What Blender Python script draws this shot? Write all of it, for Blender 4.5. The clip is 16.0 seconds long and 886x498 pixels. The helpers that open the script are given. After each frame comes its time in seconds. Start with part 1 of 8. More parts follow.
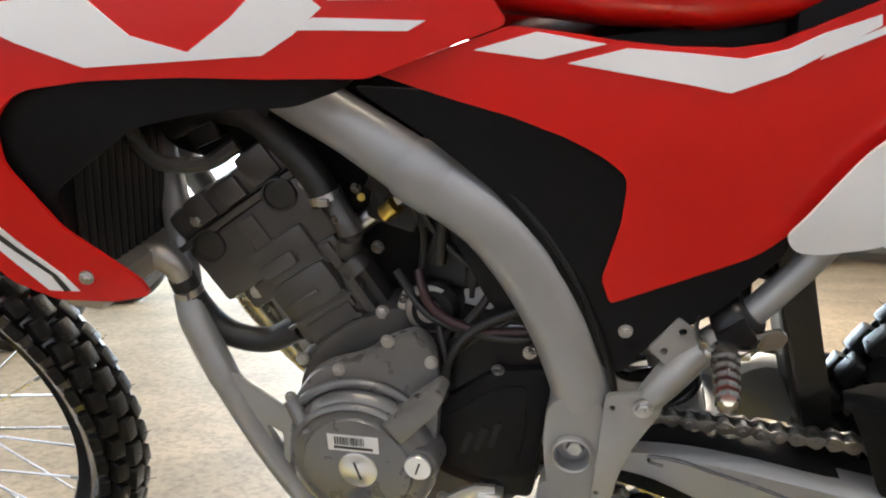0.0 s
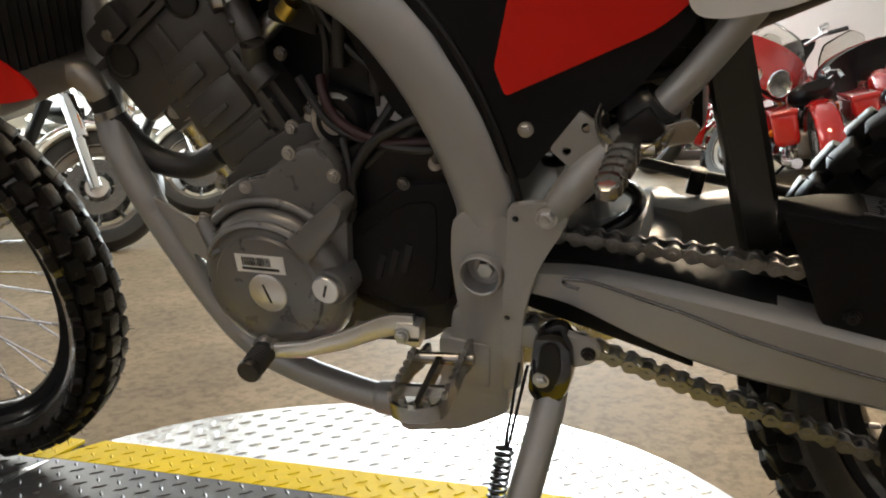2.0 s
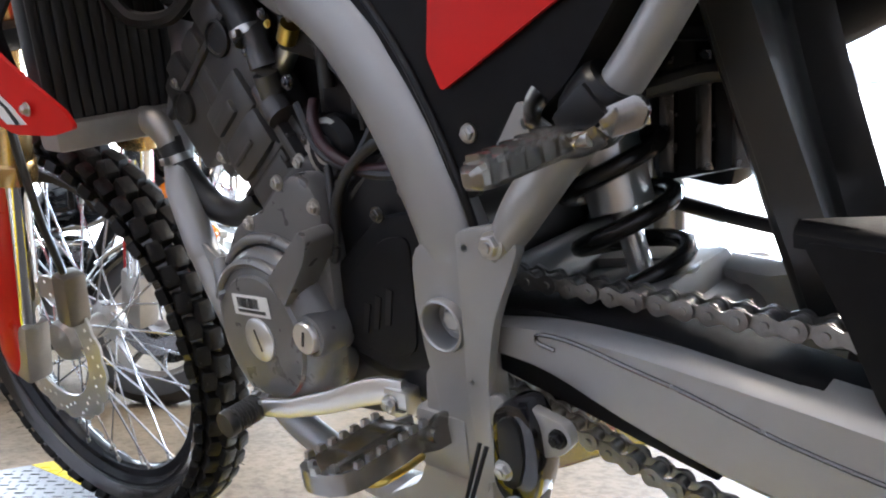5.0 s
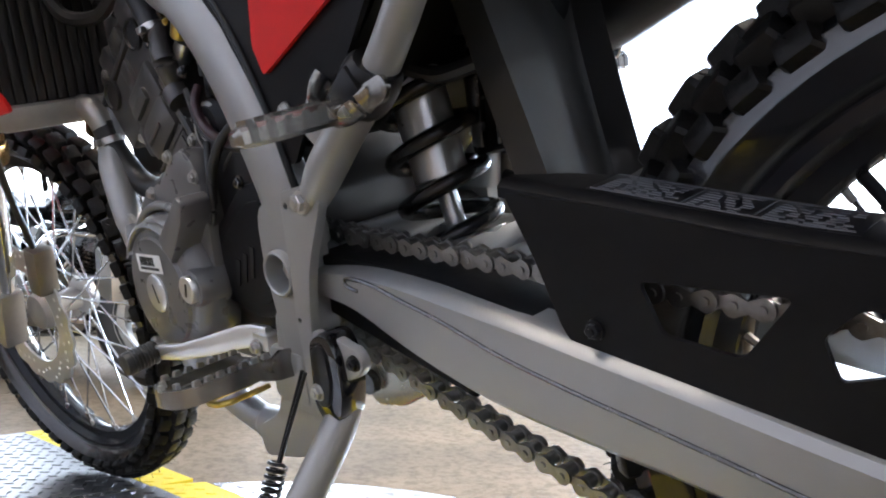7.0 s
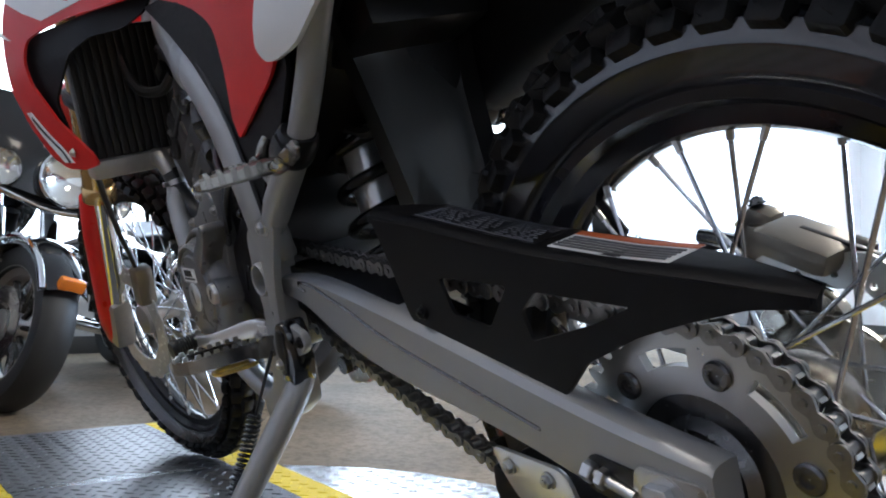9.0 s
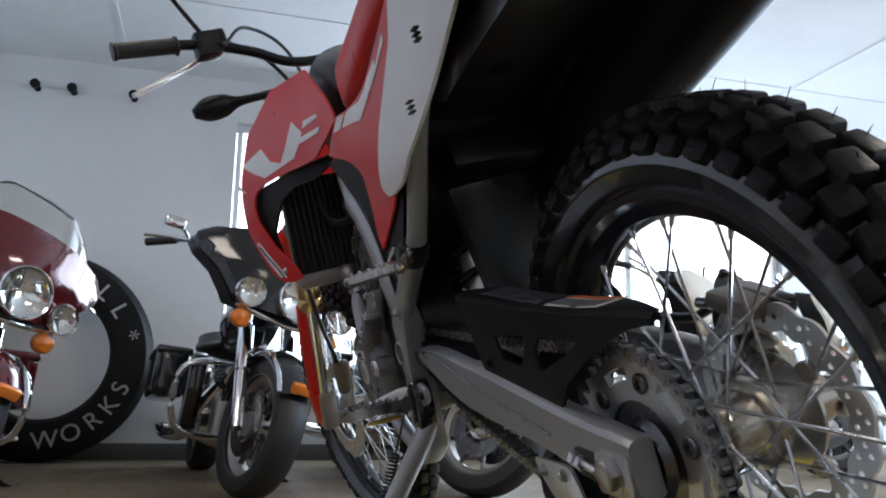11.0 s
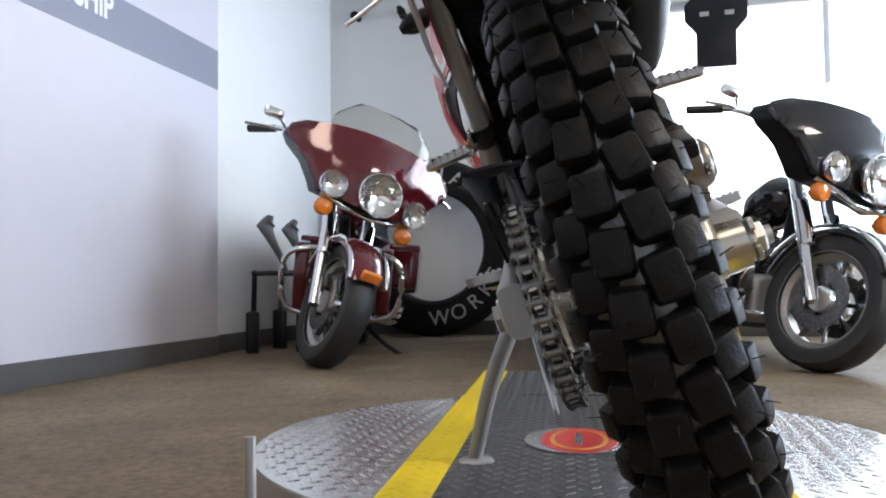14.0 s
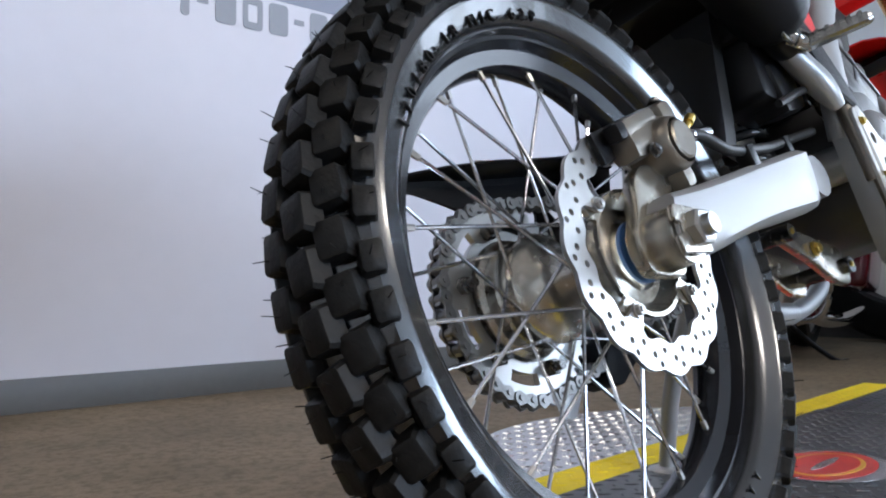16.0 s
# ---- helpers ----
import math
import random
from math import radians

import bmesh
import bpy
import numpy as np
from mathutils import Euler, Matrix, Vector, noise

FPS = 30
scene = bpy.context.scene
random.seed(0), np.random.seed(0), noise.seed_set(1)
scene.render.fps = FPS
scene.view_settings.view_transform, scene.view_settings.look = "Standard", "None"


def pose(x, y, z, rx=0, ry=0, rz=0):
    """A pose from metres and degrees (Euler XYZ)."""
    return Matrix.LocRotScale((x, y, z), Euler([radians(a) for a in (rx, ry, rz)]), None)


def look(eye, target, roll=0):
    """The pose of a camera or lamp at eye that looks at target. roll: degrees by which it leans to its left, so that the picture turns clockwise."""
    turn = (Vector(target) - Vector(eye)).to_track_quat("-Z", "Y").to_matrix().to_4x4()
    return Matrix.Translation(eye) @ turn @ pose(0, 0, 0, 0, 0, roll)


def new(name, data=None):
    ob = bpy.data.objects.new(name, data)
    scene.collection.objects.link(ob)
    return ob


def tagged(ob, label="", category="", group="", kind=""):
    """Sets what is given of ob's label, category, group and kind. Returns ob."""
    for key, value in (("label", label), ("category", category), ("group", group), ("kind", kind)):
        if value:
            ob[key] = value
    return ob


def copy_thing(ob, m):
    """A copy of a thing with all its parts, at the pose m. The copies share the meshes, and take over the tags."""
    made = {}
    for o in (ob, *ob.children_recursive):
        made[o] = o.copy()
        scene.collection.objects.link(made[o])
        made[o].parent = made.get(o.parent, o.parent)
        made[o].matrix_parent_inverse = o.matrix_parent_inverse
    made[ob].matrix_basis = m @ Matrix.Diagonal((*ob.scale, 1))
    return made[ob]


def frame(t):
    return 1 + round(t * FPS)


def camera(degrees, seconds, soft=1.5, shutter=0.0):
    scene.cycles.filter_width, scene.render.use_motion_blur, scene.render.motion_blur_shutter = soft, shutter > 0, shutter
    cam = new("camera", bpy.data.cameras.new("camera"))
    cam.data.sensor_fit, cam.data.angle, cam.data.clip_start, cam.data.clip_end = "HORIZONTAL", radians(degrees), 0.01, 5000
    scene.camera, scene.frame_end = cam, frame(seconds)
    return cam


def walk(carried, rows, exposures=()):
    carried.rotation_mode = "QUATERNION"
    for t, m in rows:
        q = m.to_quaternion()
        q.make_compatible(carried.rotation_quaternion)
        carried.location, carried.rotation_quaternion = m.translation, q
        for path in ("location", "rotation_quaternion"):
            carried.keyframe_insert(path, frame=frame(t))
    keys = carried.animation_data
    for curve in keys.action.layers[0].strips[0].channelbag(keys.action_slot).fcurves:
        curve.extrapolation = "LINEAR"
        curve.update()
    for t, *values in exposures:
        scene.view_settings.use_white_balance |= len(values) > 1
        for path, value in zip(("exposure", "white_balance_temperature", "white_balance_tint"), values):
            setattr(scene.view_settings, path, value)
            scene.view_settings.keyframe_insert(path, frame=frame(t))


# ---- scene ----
cam = camera(57.69, 16.0, 2.0)
PATH = [
    (0, (0.7739, 0.8759, 0.6509), (0.2252, 2.7914, 0.4782), -1.15),
    (0.5, (0.8070, 0.8876, 0.6250), (0.2283, 2.7815, 0.3456), -1.46),
    (1, (0.8426, 0.9111, 0.5944), (0.1823, 2.7656, 0.2409), -1.57),
    (1.5, (0.8985, 0.9348, 0.5673), (0.1580, 2.7503, 0.1728), -1.58),
    (2, (0.9189, 0.9733, 0.5344), (0.1444, 2.7861, 0.1971), -1.42),
    (2.5, (0.9305, 1.0234, 0.5156), (-0.0165, 2.7688, 0.2769), -0.90),
    (3, (0.9318, 1.0988, 0.4885), (-0.1393, 2.7771, 0.2984), -0.99),
    (3.2, (0.9317, 1.1262, 0.4797), (-0.1797, 2.7804, 0.3103), -0.92),
    (5.3, (1.1048, 1.2196, 0.4331), (-0.3609, 2.5797, 0.4775), 1.28),
    (5.5, (1.1212, 1.2233, 0.4277), (-0.3578, 2.5689, 0.4718), 1.44),
    (6, (1.1604, 1.2343, 0.4183), (-0.3097, 2.5898, 0.4561), 1.38),
    (6.5, (1.1979, 1.2471, 0.3984), (-0.2734, 2.6009, 0.4463), 1.64),
    (7, (1.2567, 1.2618, 0.4084), (-0.2340, 2.5946, 0.4465), 1.60),
    (7.5, (1.3319, 1.2624, 0.4051), (-0.1794, 2.5719, 0.4427), 1.32),
    (8, (1.4029, 1.2686, 0.4093), (-0.1591, 2.5176, 0.4184), 1.10),
    (8.5, (1.4742, 1.2871, 0.4117), (-0.1625, 2.4366, 0.4248), 1.11),
    (9, (1.5474, 1.2927, 0.3978), (-0.1452, 2.3547, 0.4828), 1.26),
    (9.5, (1.6296, 1.2878, 0.3671), (-0.1079, 2.2670, 0.5171), 1.36),
    (10, (1.7126, 1.2820, 0.3539), (-0.0939, 2.1037, 0.6013), 1.36),
    (10.2, (1.7432, 1.2820, 0.3482), (-0.0906, 2.0302, 0.6262), 1.32),
    (12.3, (2.0135, 1.4941, 0.3127), (0.0615, 1.7609, 0.6571), 0.41),
    (12.5, (2.0184, 1.5234, 0.3178), (0.0528, 1.7279, 0.6256), 0.14),
    (13, (2.0279, 1.5942, 0.3164), (0.0363, 1.5925, 0.4993), -0.25),
    (13.5, (2.0240, 1.7076, 0.3088), (0.0454, 1.4326, 0.4055), -0.46),
    (14, (2.0151, 1.8037, 0.3038), (0.0737, 1.3303, 0.3854), -0.59),
    (14.5, (1.9978, 1.9220, 0.2969), (0.1117, 1.2625, 0.3840), -0.19),
    (15, (1.9650, 2.0524, 0.2982), (0.1915, 1.1298, 0.3576), -1.41),
    (15.5, (1.8820, 2.1676, 0.2887), (0.2934, 0.9543, 0.3531), -0.87),
    (16, (1.7820, 2.2730, 0.2991), (0.4754, 0.7612, 0.3848), -0.45),
]
EXPOSURE = [(0.0, 1.05, 7200, 10), (0.5, 0.93, 7900, 11), (1.0, 0.42, 8600, 12), (2.0, 0.1, 8600, 12), (3.0, 0.15, 7400, 12), (5.5, 1.1, 6500, 14), (7.0, 0.98, 6500, 14), (8.5, 0.45, 6200, 12), (10.0, -0.2, 6100, 12), (12.5, -0.05, 7000, 14), (14.0, 0.17, 6700, 14), (15.0, -0.12, 6250, 14), (16.0, -0.08, 6250, 14)]
walk(cam, [(t, look(eye, target, roll)) for t, eye, target, roll in PATH], EXPOSURE)

# ---- light ----
world = bpy.data.worlds.new("world")
scene.world = world
world.use_nodes = True
wn = world.node_tree.nodes
sky = wn.new("ShaderNodeTexSky")
sky.sky_type, sky.sun_disc, sky.sun_elevation, sky.sun_rotation = "NISHITA", False, radians(35), radians(-50)
wn["Background"].inputs["Strength"].default_value = 0.1
world.node_tree.links.new(sky.outputs[0], wn["Background"].inputs["Color"])


def window_light(name, m, w, h, power, color):
    lamp = bpy.data.lights.new(name, "AREA")
    lamp.shape, lamp.size, lamp.size_y, lamp.energy, lamp.color = "RECTANGLE", w, h, power, color
    ob = new(name, lamp)
    ob.matrix_world = m
    return ob


# daylight through the two window walls, and unseen ceiling panels inferred from warm light
window_light("window_light", look((-4.0, 3.79, 1.44), (0, 3.6, 0.7)), 4.4, 1.75, 110, (0.60, 0.78, 1.0))
window_light("window_light", look((-1.8, 10.85, 1.5), (0.2, 1.7, 0.1)), 4.0, 2.0, 760, (0.56, 0.76, 1.0))


def ceiling_lamp(x, y, power):
    lamp = bpy.data.lights.new("ceiling_lamp", "AREA")
    lamp.shape, lamp.size, lamp.size_y, lamp.energy, lamp.color = "RECTANGLE", 1.15, 0.5, power, (1.0, 0.93, 0.82)
    ob = new("ceiling_lamp", lamp)
    ob.matrix_world = look((x, y, 2.65), (x, y, 0))


# the third lamp is added to brighten the floor behind the motorcycle
LAMPS = ((0.4, 0.6), (3.0, 1.8), (1.1, 4.6))
for (lamp_x, lamp_y), watts in zip(LAMPS, (9.8, 2.3, 100)):
    ceiling_lamp(lamp_x, lamp_y, watts)

# ---- materials ----
def material(name, color, rough=0.5, metal=0.0, vary=0.15, scale=20.0, bump=0.0, bump_scale=200.0, coat=0.0, grain=1.0, spec=0.5):
    """Principled surface with colour variation at two scales, uneven gloss and fine relief."""
    m = bpy.data.materials.new(name)
    m.use_nodes = True
    n, l = m.node_tree.nodes, m.node_tree.links
    p = n["Principled BSDF"]
    p.inputs["Roughness"].default_value, p.inputs["Metallic"].default_value = rough, metal
    p.inputs["Coat Weight"].default_value, p.inputs["Coat Roughness"].default_value = coat, 0.06
    p.inputs["Specular IOR Level"].default_value = spec
    tc = n.new("ShaderNodeTexCoord")
    big, small = n.new("ShaderNodeTexNoise"), n.new("ShaderNodeTexNoise")
    big.inputs["Scale"].default_value, small.inputs["Scale"].default_value = scale * 0.25, scale * 4 * grain
    big.inputs["Detail"].default_value, small.inputs["Detail"].default_value = 4, 3
    for t in (big, small):
        l.new(tc.outputs["Object"], t.inputs["Vector"])
    mix = n.new("ShaderNodeMath")
    mix.operation = "MULTIPLY_ADD"
    l.new(big.outputs["Fac"], mix.inputs[0])
    mix.inputs[1].default_value = 0.6
    half = n.new("ShaderNodeMath")
    half.operation = "MULTIPLY"
    half.inputs[1].default_value = 0.4
    l.new(small.outputs["Fac"], half.inputs[0])
    l.new(half.outputs[0], mix.inputs[2])
    ramp = n.new("ShaderNodeValToRGB")
    ramp.color_ramp.elements[0].position, ramp.color_ramp.elements[1].position = 0.3, 0.7
    lo = [c * (1 - vary) for c in color]
    hi = [min(1.0, c * (1 + vary)) for c in color]
    ramp.color_ramp.elements[0].color, ramp.color_ramp.elements[1].color = (*lo, 1), (*hi, 1)
    l.new(mix.outputs[0], ramp.inputs["Fac"])
    l.new(ramp.outputs["Color"], p.inputs["Base Color"])
    gloss = n.new("ShaderNodeMapRange")
    gloss.inputs["To Min"].default_value, gloss.inputs["To Max"].default_value = rough * 0.8, min(1.0, rough * 1.2)
    l.new(small.outputs["Fac"], gloss.inputs["Value"])
    l.new(gloss.outputs["Result"], p.inputs["Roughness"])
    if bump:
        fine, b = n.new("ShaderNodeTexNoise"), n.new("ShaderNodeBump")
        fine.inputs["Scale"].default_value, fine.inputs["Detail"].default_value = bump_scale, 4
        b.inputs["Strength"].default_value, b.inputs["Distance"].default_value = bump, 0.002
        l.new(tc.outputs["Object"], fine.inputs["Vector"])
        l.new(fine.outputs["Fac"], b.inputs["Height"])
        l.new(b.outputs["Normal"], p.inputs["Normal"])
    return m


def glowing(name, color, strength):
    m = bpy.data.materials.new(name)
    m.use_nodes = True
    p = m.node_tree.nodes["Principled BSDF"]
    p.inputs["Base Color"].default_value = (*color, 1)
    p.inputs["Emission Color"].default_value, p.inputs["Emission Strength"].default_value = (*color, 1), strength
    return m


def clear_glass(name, color=(1, 1, 1), rough=0.02):
    m = bpy.data.materials.new(name)
    m.use_nodes = True
    p = m.node_tree.nodes["Principled BSDF"]
    p.inputs["Base Color"].default_value, p.inputs["Roughness"].default_value = (*color, 1), rough
    p.inputs["Transmission Weight"].default_value, p.inputs["IOR"].default_value = 1.0, 1.45
    return m


RED = material("red_plastic", (0.60, 0.010, 0.008), 0.30, 0, 0.05, 6, 0.03, 500, 0.06, 1.0, 0.38)
WHITE = material("white_plastic", (0.74, 0.74, 0.73), 0.38, 0, 0.03, 6, 0.02, 500, 0.1)
DECAL_WHITE = material("white_decal", (0.78, 0.78, 0.78), 0.42, 0, 0.03, 8)
BLACK = material("black_plastic", (0.0075, 0.0075, 0.0085), 0.42, 0, 0.25, 30, 0.12, 900, 0, 1.0, 0.12)
SATIN_BLACK = material("satin_black", (0.007, 0.007, 0.008), 0.32, 0, 0.2, 25, 0.05, 700, 0, 1.0, 0.28)
GLOSS_BLACK = material("gloss_black_paint", (0.008, 0.008, 0.010), 0.12, 0, 0.2, 10, 0, 1, 0.6)
SILVER = material("silver_frame_paint", (0.31, 0.31, 0.308), 0.38, 0.45, 0.05, 12, 0.05, 1500)
ENGINE = material("engine_grey_paint", (0.076, 0.073, 0.071), 0.34, 0.4, 0.08, 15)
COVER = material("engine_cover_paint", (0.155, 0.152, 0.150), 0.29, 0.35, 0.04, 15)
ALLOY = material("bare_alloy", (0.62, 0.61, 0.59), 0.32, 0.95, 0.08, 25, 0.06, 800)
BRIGHT_ALLOY = material("satin_alloy", (0.72, 0.72, 0.71), 0.30, 0.85, 0.05, 20)
CAST = material("cast_alloy", (0.42, 0.40, 0.37), 0.42, 0.85, 0.12, 25, 0.15, 600)
STEEL = material("zinc_steel", (0.50, 0.495, 0.48), 0.30, 1.0, 0.06, 20, 0.03, 900)
DARK_STEEL = material("dark_steel", (0.15, 0.147, 0.145), 0.26, 0.95, 0.18, 25, 0.1, 800)
CHAIN = material("chain_steel", (0.27, 0.265, 0.258), 0.33, 0.95, 0.25, 60, 0.08, 900)
CHROME = material("chrome", (0.80, 0.80, 0.80), 0.07, 1.0, 0.03, 10)
GOLD = material("bronze_fork_tube", (0.55, 0.38, 0.17), 0.24, 0.9, 0.08, 20)
RUBBER = material("tyre_rubber", (0.009, 0.0085, 0.008), 0.48, 0, 0.45, 40, 0.35, 220, 0, 1.0, 0.18)
SIDEWALL = material("tyre_sidewall_rubber", (0.013, 0.013, 0.014), 0.24, 0, 0.25, 20, 0.03, 400, 0.5, 1.0, 0.7)
HOSE = material("hose_rubber", (0.012, 0.012, 0.012), 0.45, 0, 0.25, 30, 0.1, 600)
FLAP = material("glossy_black_flap", (0.009, 0.0088, 0.0082), 0.38, 0, 0.25, 12, 0.04, 300, 0.25, 1.0, 0.5)
PEG_ALLOY = material("dull_peg_alloy", (0.33, 0.32, 0.305), 0.25, 0.95, 0.10, 30)
FIN = material("dark_radiator_fin", (0.022, 0.021, 0.021), 0.42, 0.3, 0.15, 30, 0.05, 700)
MAROON = material("maroon_hose_rubber", (0.035, 0.010, 0.012), 0.42, 0, 0.2, 30, 0.05, 600)
RIM = material("black_rim_paint", (0.012, 0.012, 0.014), 0.17, 0.0, 0.15, 15, 0, 1, 0.0, 1.0, 0.35)
EXHAUST = material("stainless_exhaust", (0.52, 0.47, 0.36), 0.26, 1.0, 0.15, 18, 0.04, 700)
PAPER = material("paper_label", (0.72, 0.72, 0.70), 0.6, 0, 0.04, 30)
INK = material("black_ink", (0.02, 0.02, 0.02), 0.6, 0, 0.1, 30)
GREY_INK = material("grey_ink", (0.10, 0.10, 0.105), 0.55, 0, 0.1, 40)
ORANGE_INK = material("orange_ink", (0.55, 0.11, 0.02), 0.5, 0, 0.06, 30)
AMBER = material("amber_lens", (0.75, 0.20, 0.015), 0.15, 0, 0.08, 30, 0, 1, 0.5)
LENS = clear_glass("lamp_glass", (0.97, 0.97, 0.95), 0.05)
BLUE_ZINC = material("zinc_blue_steel", (0.60, 0.60, 0.62), 0.22, 1.0, 0.1, 60)
YELLOW_ZINC = material("yellow_zinc", (0.62, 0.45, 0.12), 0.3, 1.0, 0.2, 50)
ANODISED = material("grey_anodised_brake", (0.23, 0.205, 0.172), 0.34, 0.85, 0.10, 30, 0.06, 700)


# ---- mesh helpers ----
def spline(points, steps=6):
    """A smooth line through points (each a tuple of any length)."""
    p = [np.array(q, float) for q in points]
    p = [2 * p[0] - p[1]] + p + [2 * p[-1] - p[-2]]
    out = []
    for a, b, c, d in zip(p, p[1:], p[2:], p[3:]):
        for k in range(steps):
            t = k / steps
            out.append(0.5 * (2 * b + (c - a) * t + (2 * a - 5 * b + 4 * c - d) * t * t + (3 * b - a - 3 * c + d) * t ** 3))
    return out + [p[-2]]


def rings(bm, loops, closed=False, caps=True):
    """Skin a row of loops with the same number of points."""
    rows = [[bm.verts.new(v) for v in loop] for loop in loops]
    n = len(rows[0])
    pairs = list(zip(rows, rows[1:])) + ([(rows[-1], rows[0])] if closed else [])
    for a, b in pairs:
        for k in range(n):
            bm.faces.new((a[k], a[(k + 1) % n], b[(k + 1) % n], b[k]))
    if caps and not closed:
        bm.faces.new(rows[0][::-1])
        bm.faces.new(rows[-1])
    return rows


def frame_of(d, up=(0, 0, 1)):
    d = Vector(d).normalized()
    u = Vector(up)
    if abs(d.dot(u)) > 0.97:
        u = Vector((1, 0, 0))
    a = u.cross(d).normalized()
    return a, d.cross(a).normalized()


def tube(bm, points, r, seg=12, smooth=6, flat=1.0, up=(0, 0, 1), caps=True, power=1.0):
    """A pipe along points; a point may carry its own radius as a fourth number. flat: height over width; power under 1 squares the section."""
    pts = spline(points, smooth) if smooth else [np.array(p, float) for p in points]
    loops = []
    for k, p in enumerate(pts):
        d = pts[min(k + 1, len(pts) - 1)][:3] - pts[max(k - 1, 0)][:3]
        a, b = frame_of(d, up)
        rad = p[3] if len(p) > 3 else r
        loop = []
        for j in range(seg):
            t = 2 * math.pi * j / seg
            c, s = math.cos(t), math.sin(t)
            c, s = math.copysign(abs(c) ** power, c), math.copysign(abs(s) ** power, s)
            loop.append(Vector(p[:3]) + a * (c * rad) + b * (s * rad * flat))
        loops.append(loop)
    rings(bm, loops, caps=caps)
    return bm


def rod(bm, p0, p1, r0, r1=None, seg=14):
    a, b = frame_of(Vector(p1) - Vector(p0))
    r1 = r0 if r1 is None else r1
    rings(bm, [[Vector(p) + a * (r * math.cos(2 * math.pi * j / seg)) + b * (r * math.sin(2 * math.pi * j / seg)) for j in range(seg)] for p, r in ((p0, r0), (p1, r1))])
    return bm


def lathe(bm, profile, centre=(0, 0, 0), axis=(0, 1, 0), seg=48, caps=False, closed=False):
    """Turn a profile of (radius, along) round an axis."""
    d = Vector(axis).normalized()
    a, b = frame_of(d)
    c = Vector(centre)
    rings(bm, [[c + d * h + a * (r * math.cos(2 * math.pi * j / seg)) + b * (r * math.sin(2 * math.pi * j / seg)) for j in range(seg)] for r, h in profile], closed=closed, caps=caps)
    return bm


def box(bm, centre, size, rot=(0, 0, 0), bevel=0.0, segments=2):
    made = bmesh.ops.create_cube(bm, size=1.0, matrix=pose(*centre, *rot) @ Matrix.Diagonal((*size, 1)))
    if bevel:
        edges = {e for v in made["verts"] for e in v.link_edges}
        bmesh.ops.bevel(bm, geom=list(edges), offset=bevel, segments=segments, affect="EDGES", profile=0.6)
    return bm


def hexagon(bm, centre, axis, r, h, turn=0.0):
    a, b = frame_of(axis)
    d = Vector(axis).normalized()
    c = Vector(centre)
    ring = lambda rad, z: [c + d * z + a * (rad * math.cos(turn + math.pi / 3 * k)) + b * (rad * math.sin(turn + math.pi / 3 * k)) for k in range(6)]
    rings(bm, [ring(r, 0), ring(r, h * 0.85), ring(r * 0.86, h)])
    return bm


def plate(bm, outline, y0, y1, holes=(), cut=0.0, shape=None, bevel=0.0):
    """A plate with an outline (and holes) in x and z between y0 and y1. cut: longest edge of its faces; shape(x, z): how far it is pushed along y."""
    flat = bmesh.new()
    for ring in (outline, *holes):
        vs = [flat.verts.new((x, 0, z)) for x, z in ring]
        for a, b in zip(vs, vs[1:] + vs[:1]):
            flat.edges.new((a, b))
    bmesh.ops.triangle_fill(flat, use_beauty=True, use_dissolve=False, edges=list(flat.edges))
    if cut:
        for _ in range(5):
            longer = [e for e in flat.edges if e.calc_length() > cut]
            if not longer:
                break
            bmesh.ops.subdivide_edges(flat, edges=longer, cuts=1, use_grid_fill=False)
            bmesh.ops.triangulate(flat, faces=list(flat.faces))
    flat.verts.index_update()
    push = shape or (lambda x, z: 0.0)
    sides = []
    for y in (y0, y1):
        sides.append([bm.verts.new((v.co.x, y + push(v.co.x, v.co.z), v.co.z)) for v in flat.verts])
    for f in flat.faces:
        ids = [v.index for v in f.verts]
        if f.normal.y > 0:
            ids = ids[::-1]
        bm.faces.new([sides[0][k] for k in ids])
        bm.faces.new([sides[1][k] for k in ids[::-1]])
    for e in flat.edges:
        if len(e.link_faces) == 1:
            a, b = e.verts[0].index, e.verts[1].index
            bm.faces.new((sides[0][a], sides[0][b], sides[1][b], sides[1][a]))
    flat.free()
    bmesh.ops.recalc_face_normals(bm, faces=list(bm.faces))
    if bevel:
        sharp = [e for e in bm.edges if len(e.link_faces) == 2 and e.calc_face_angle(0) > 1.0]
        bmesh.ops.bevel(bm, geom=sharp, offset=bevel, segments=2, affect="EDGES", profile=0.6)
    return bm


def rounded(points, r, steps=4):
    """An outline with its corners rounded by r (or by a point's own third number)."""
    out, n = [], len(points)
    for k in range(n):
        p, a, b = (np.array(points[j % n][:2], float) for j in (k, k - 1, k + 1))
        rad = points[k][2] if len(points[k]) > 2 else r
        u, v = a - p, b - p
        lu, lv = np.linalg.norm(u), np.linalg.norm(v)
        cut = min(rad, lu * 0.45, lv * 0.45)
        if cut <= 1e-5:
            out.append(tuple(p))
            continue
        s, e = p + u / lu * cut, p + v / lv * cut
        for j in range(steps + 1):
            t = j / steps
            out.append(tuple((1 - t) ** 2 * s + 2 * t * (1 - t) * p + t * t * e))
    return out


def circle(x, z, r, seg=20, turn=0.0):
    return [(x + r * math.cos(turn + 2 * math.pi * k / seg), z + r * math.sin(turn + 2 * math.pi * k / seg)) for k in range(seg)]


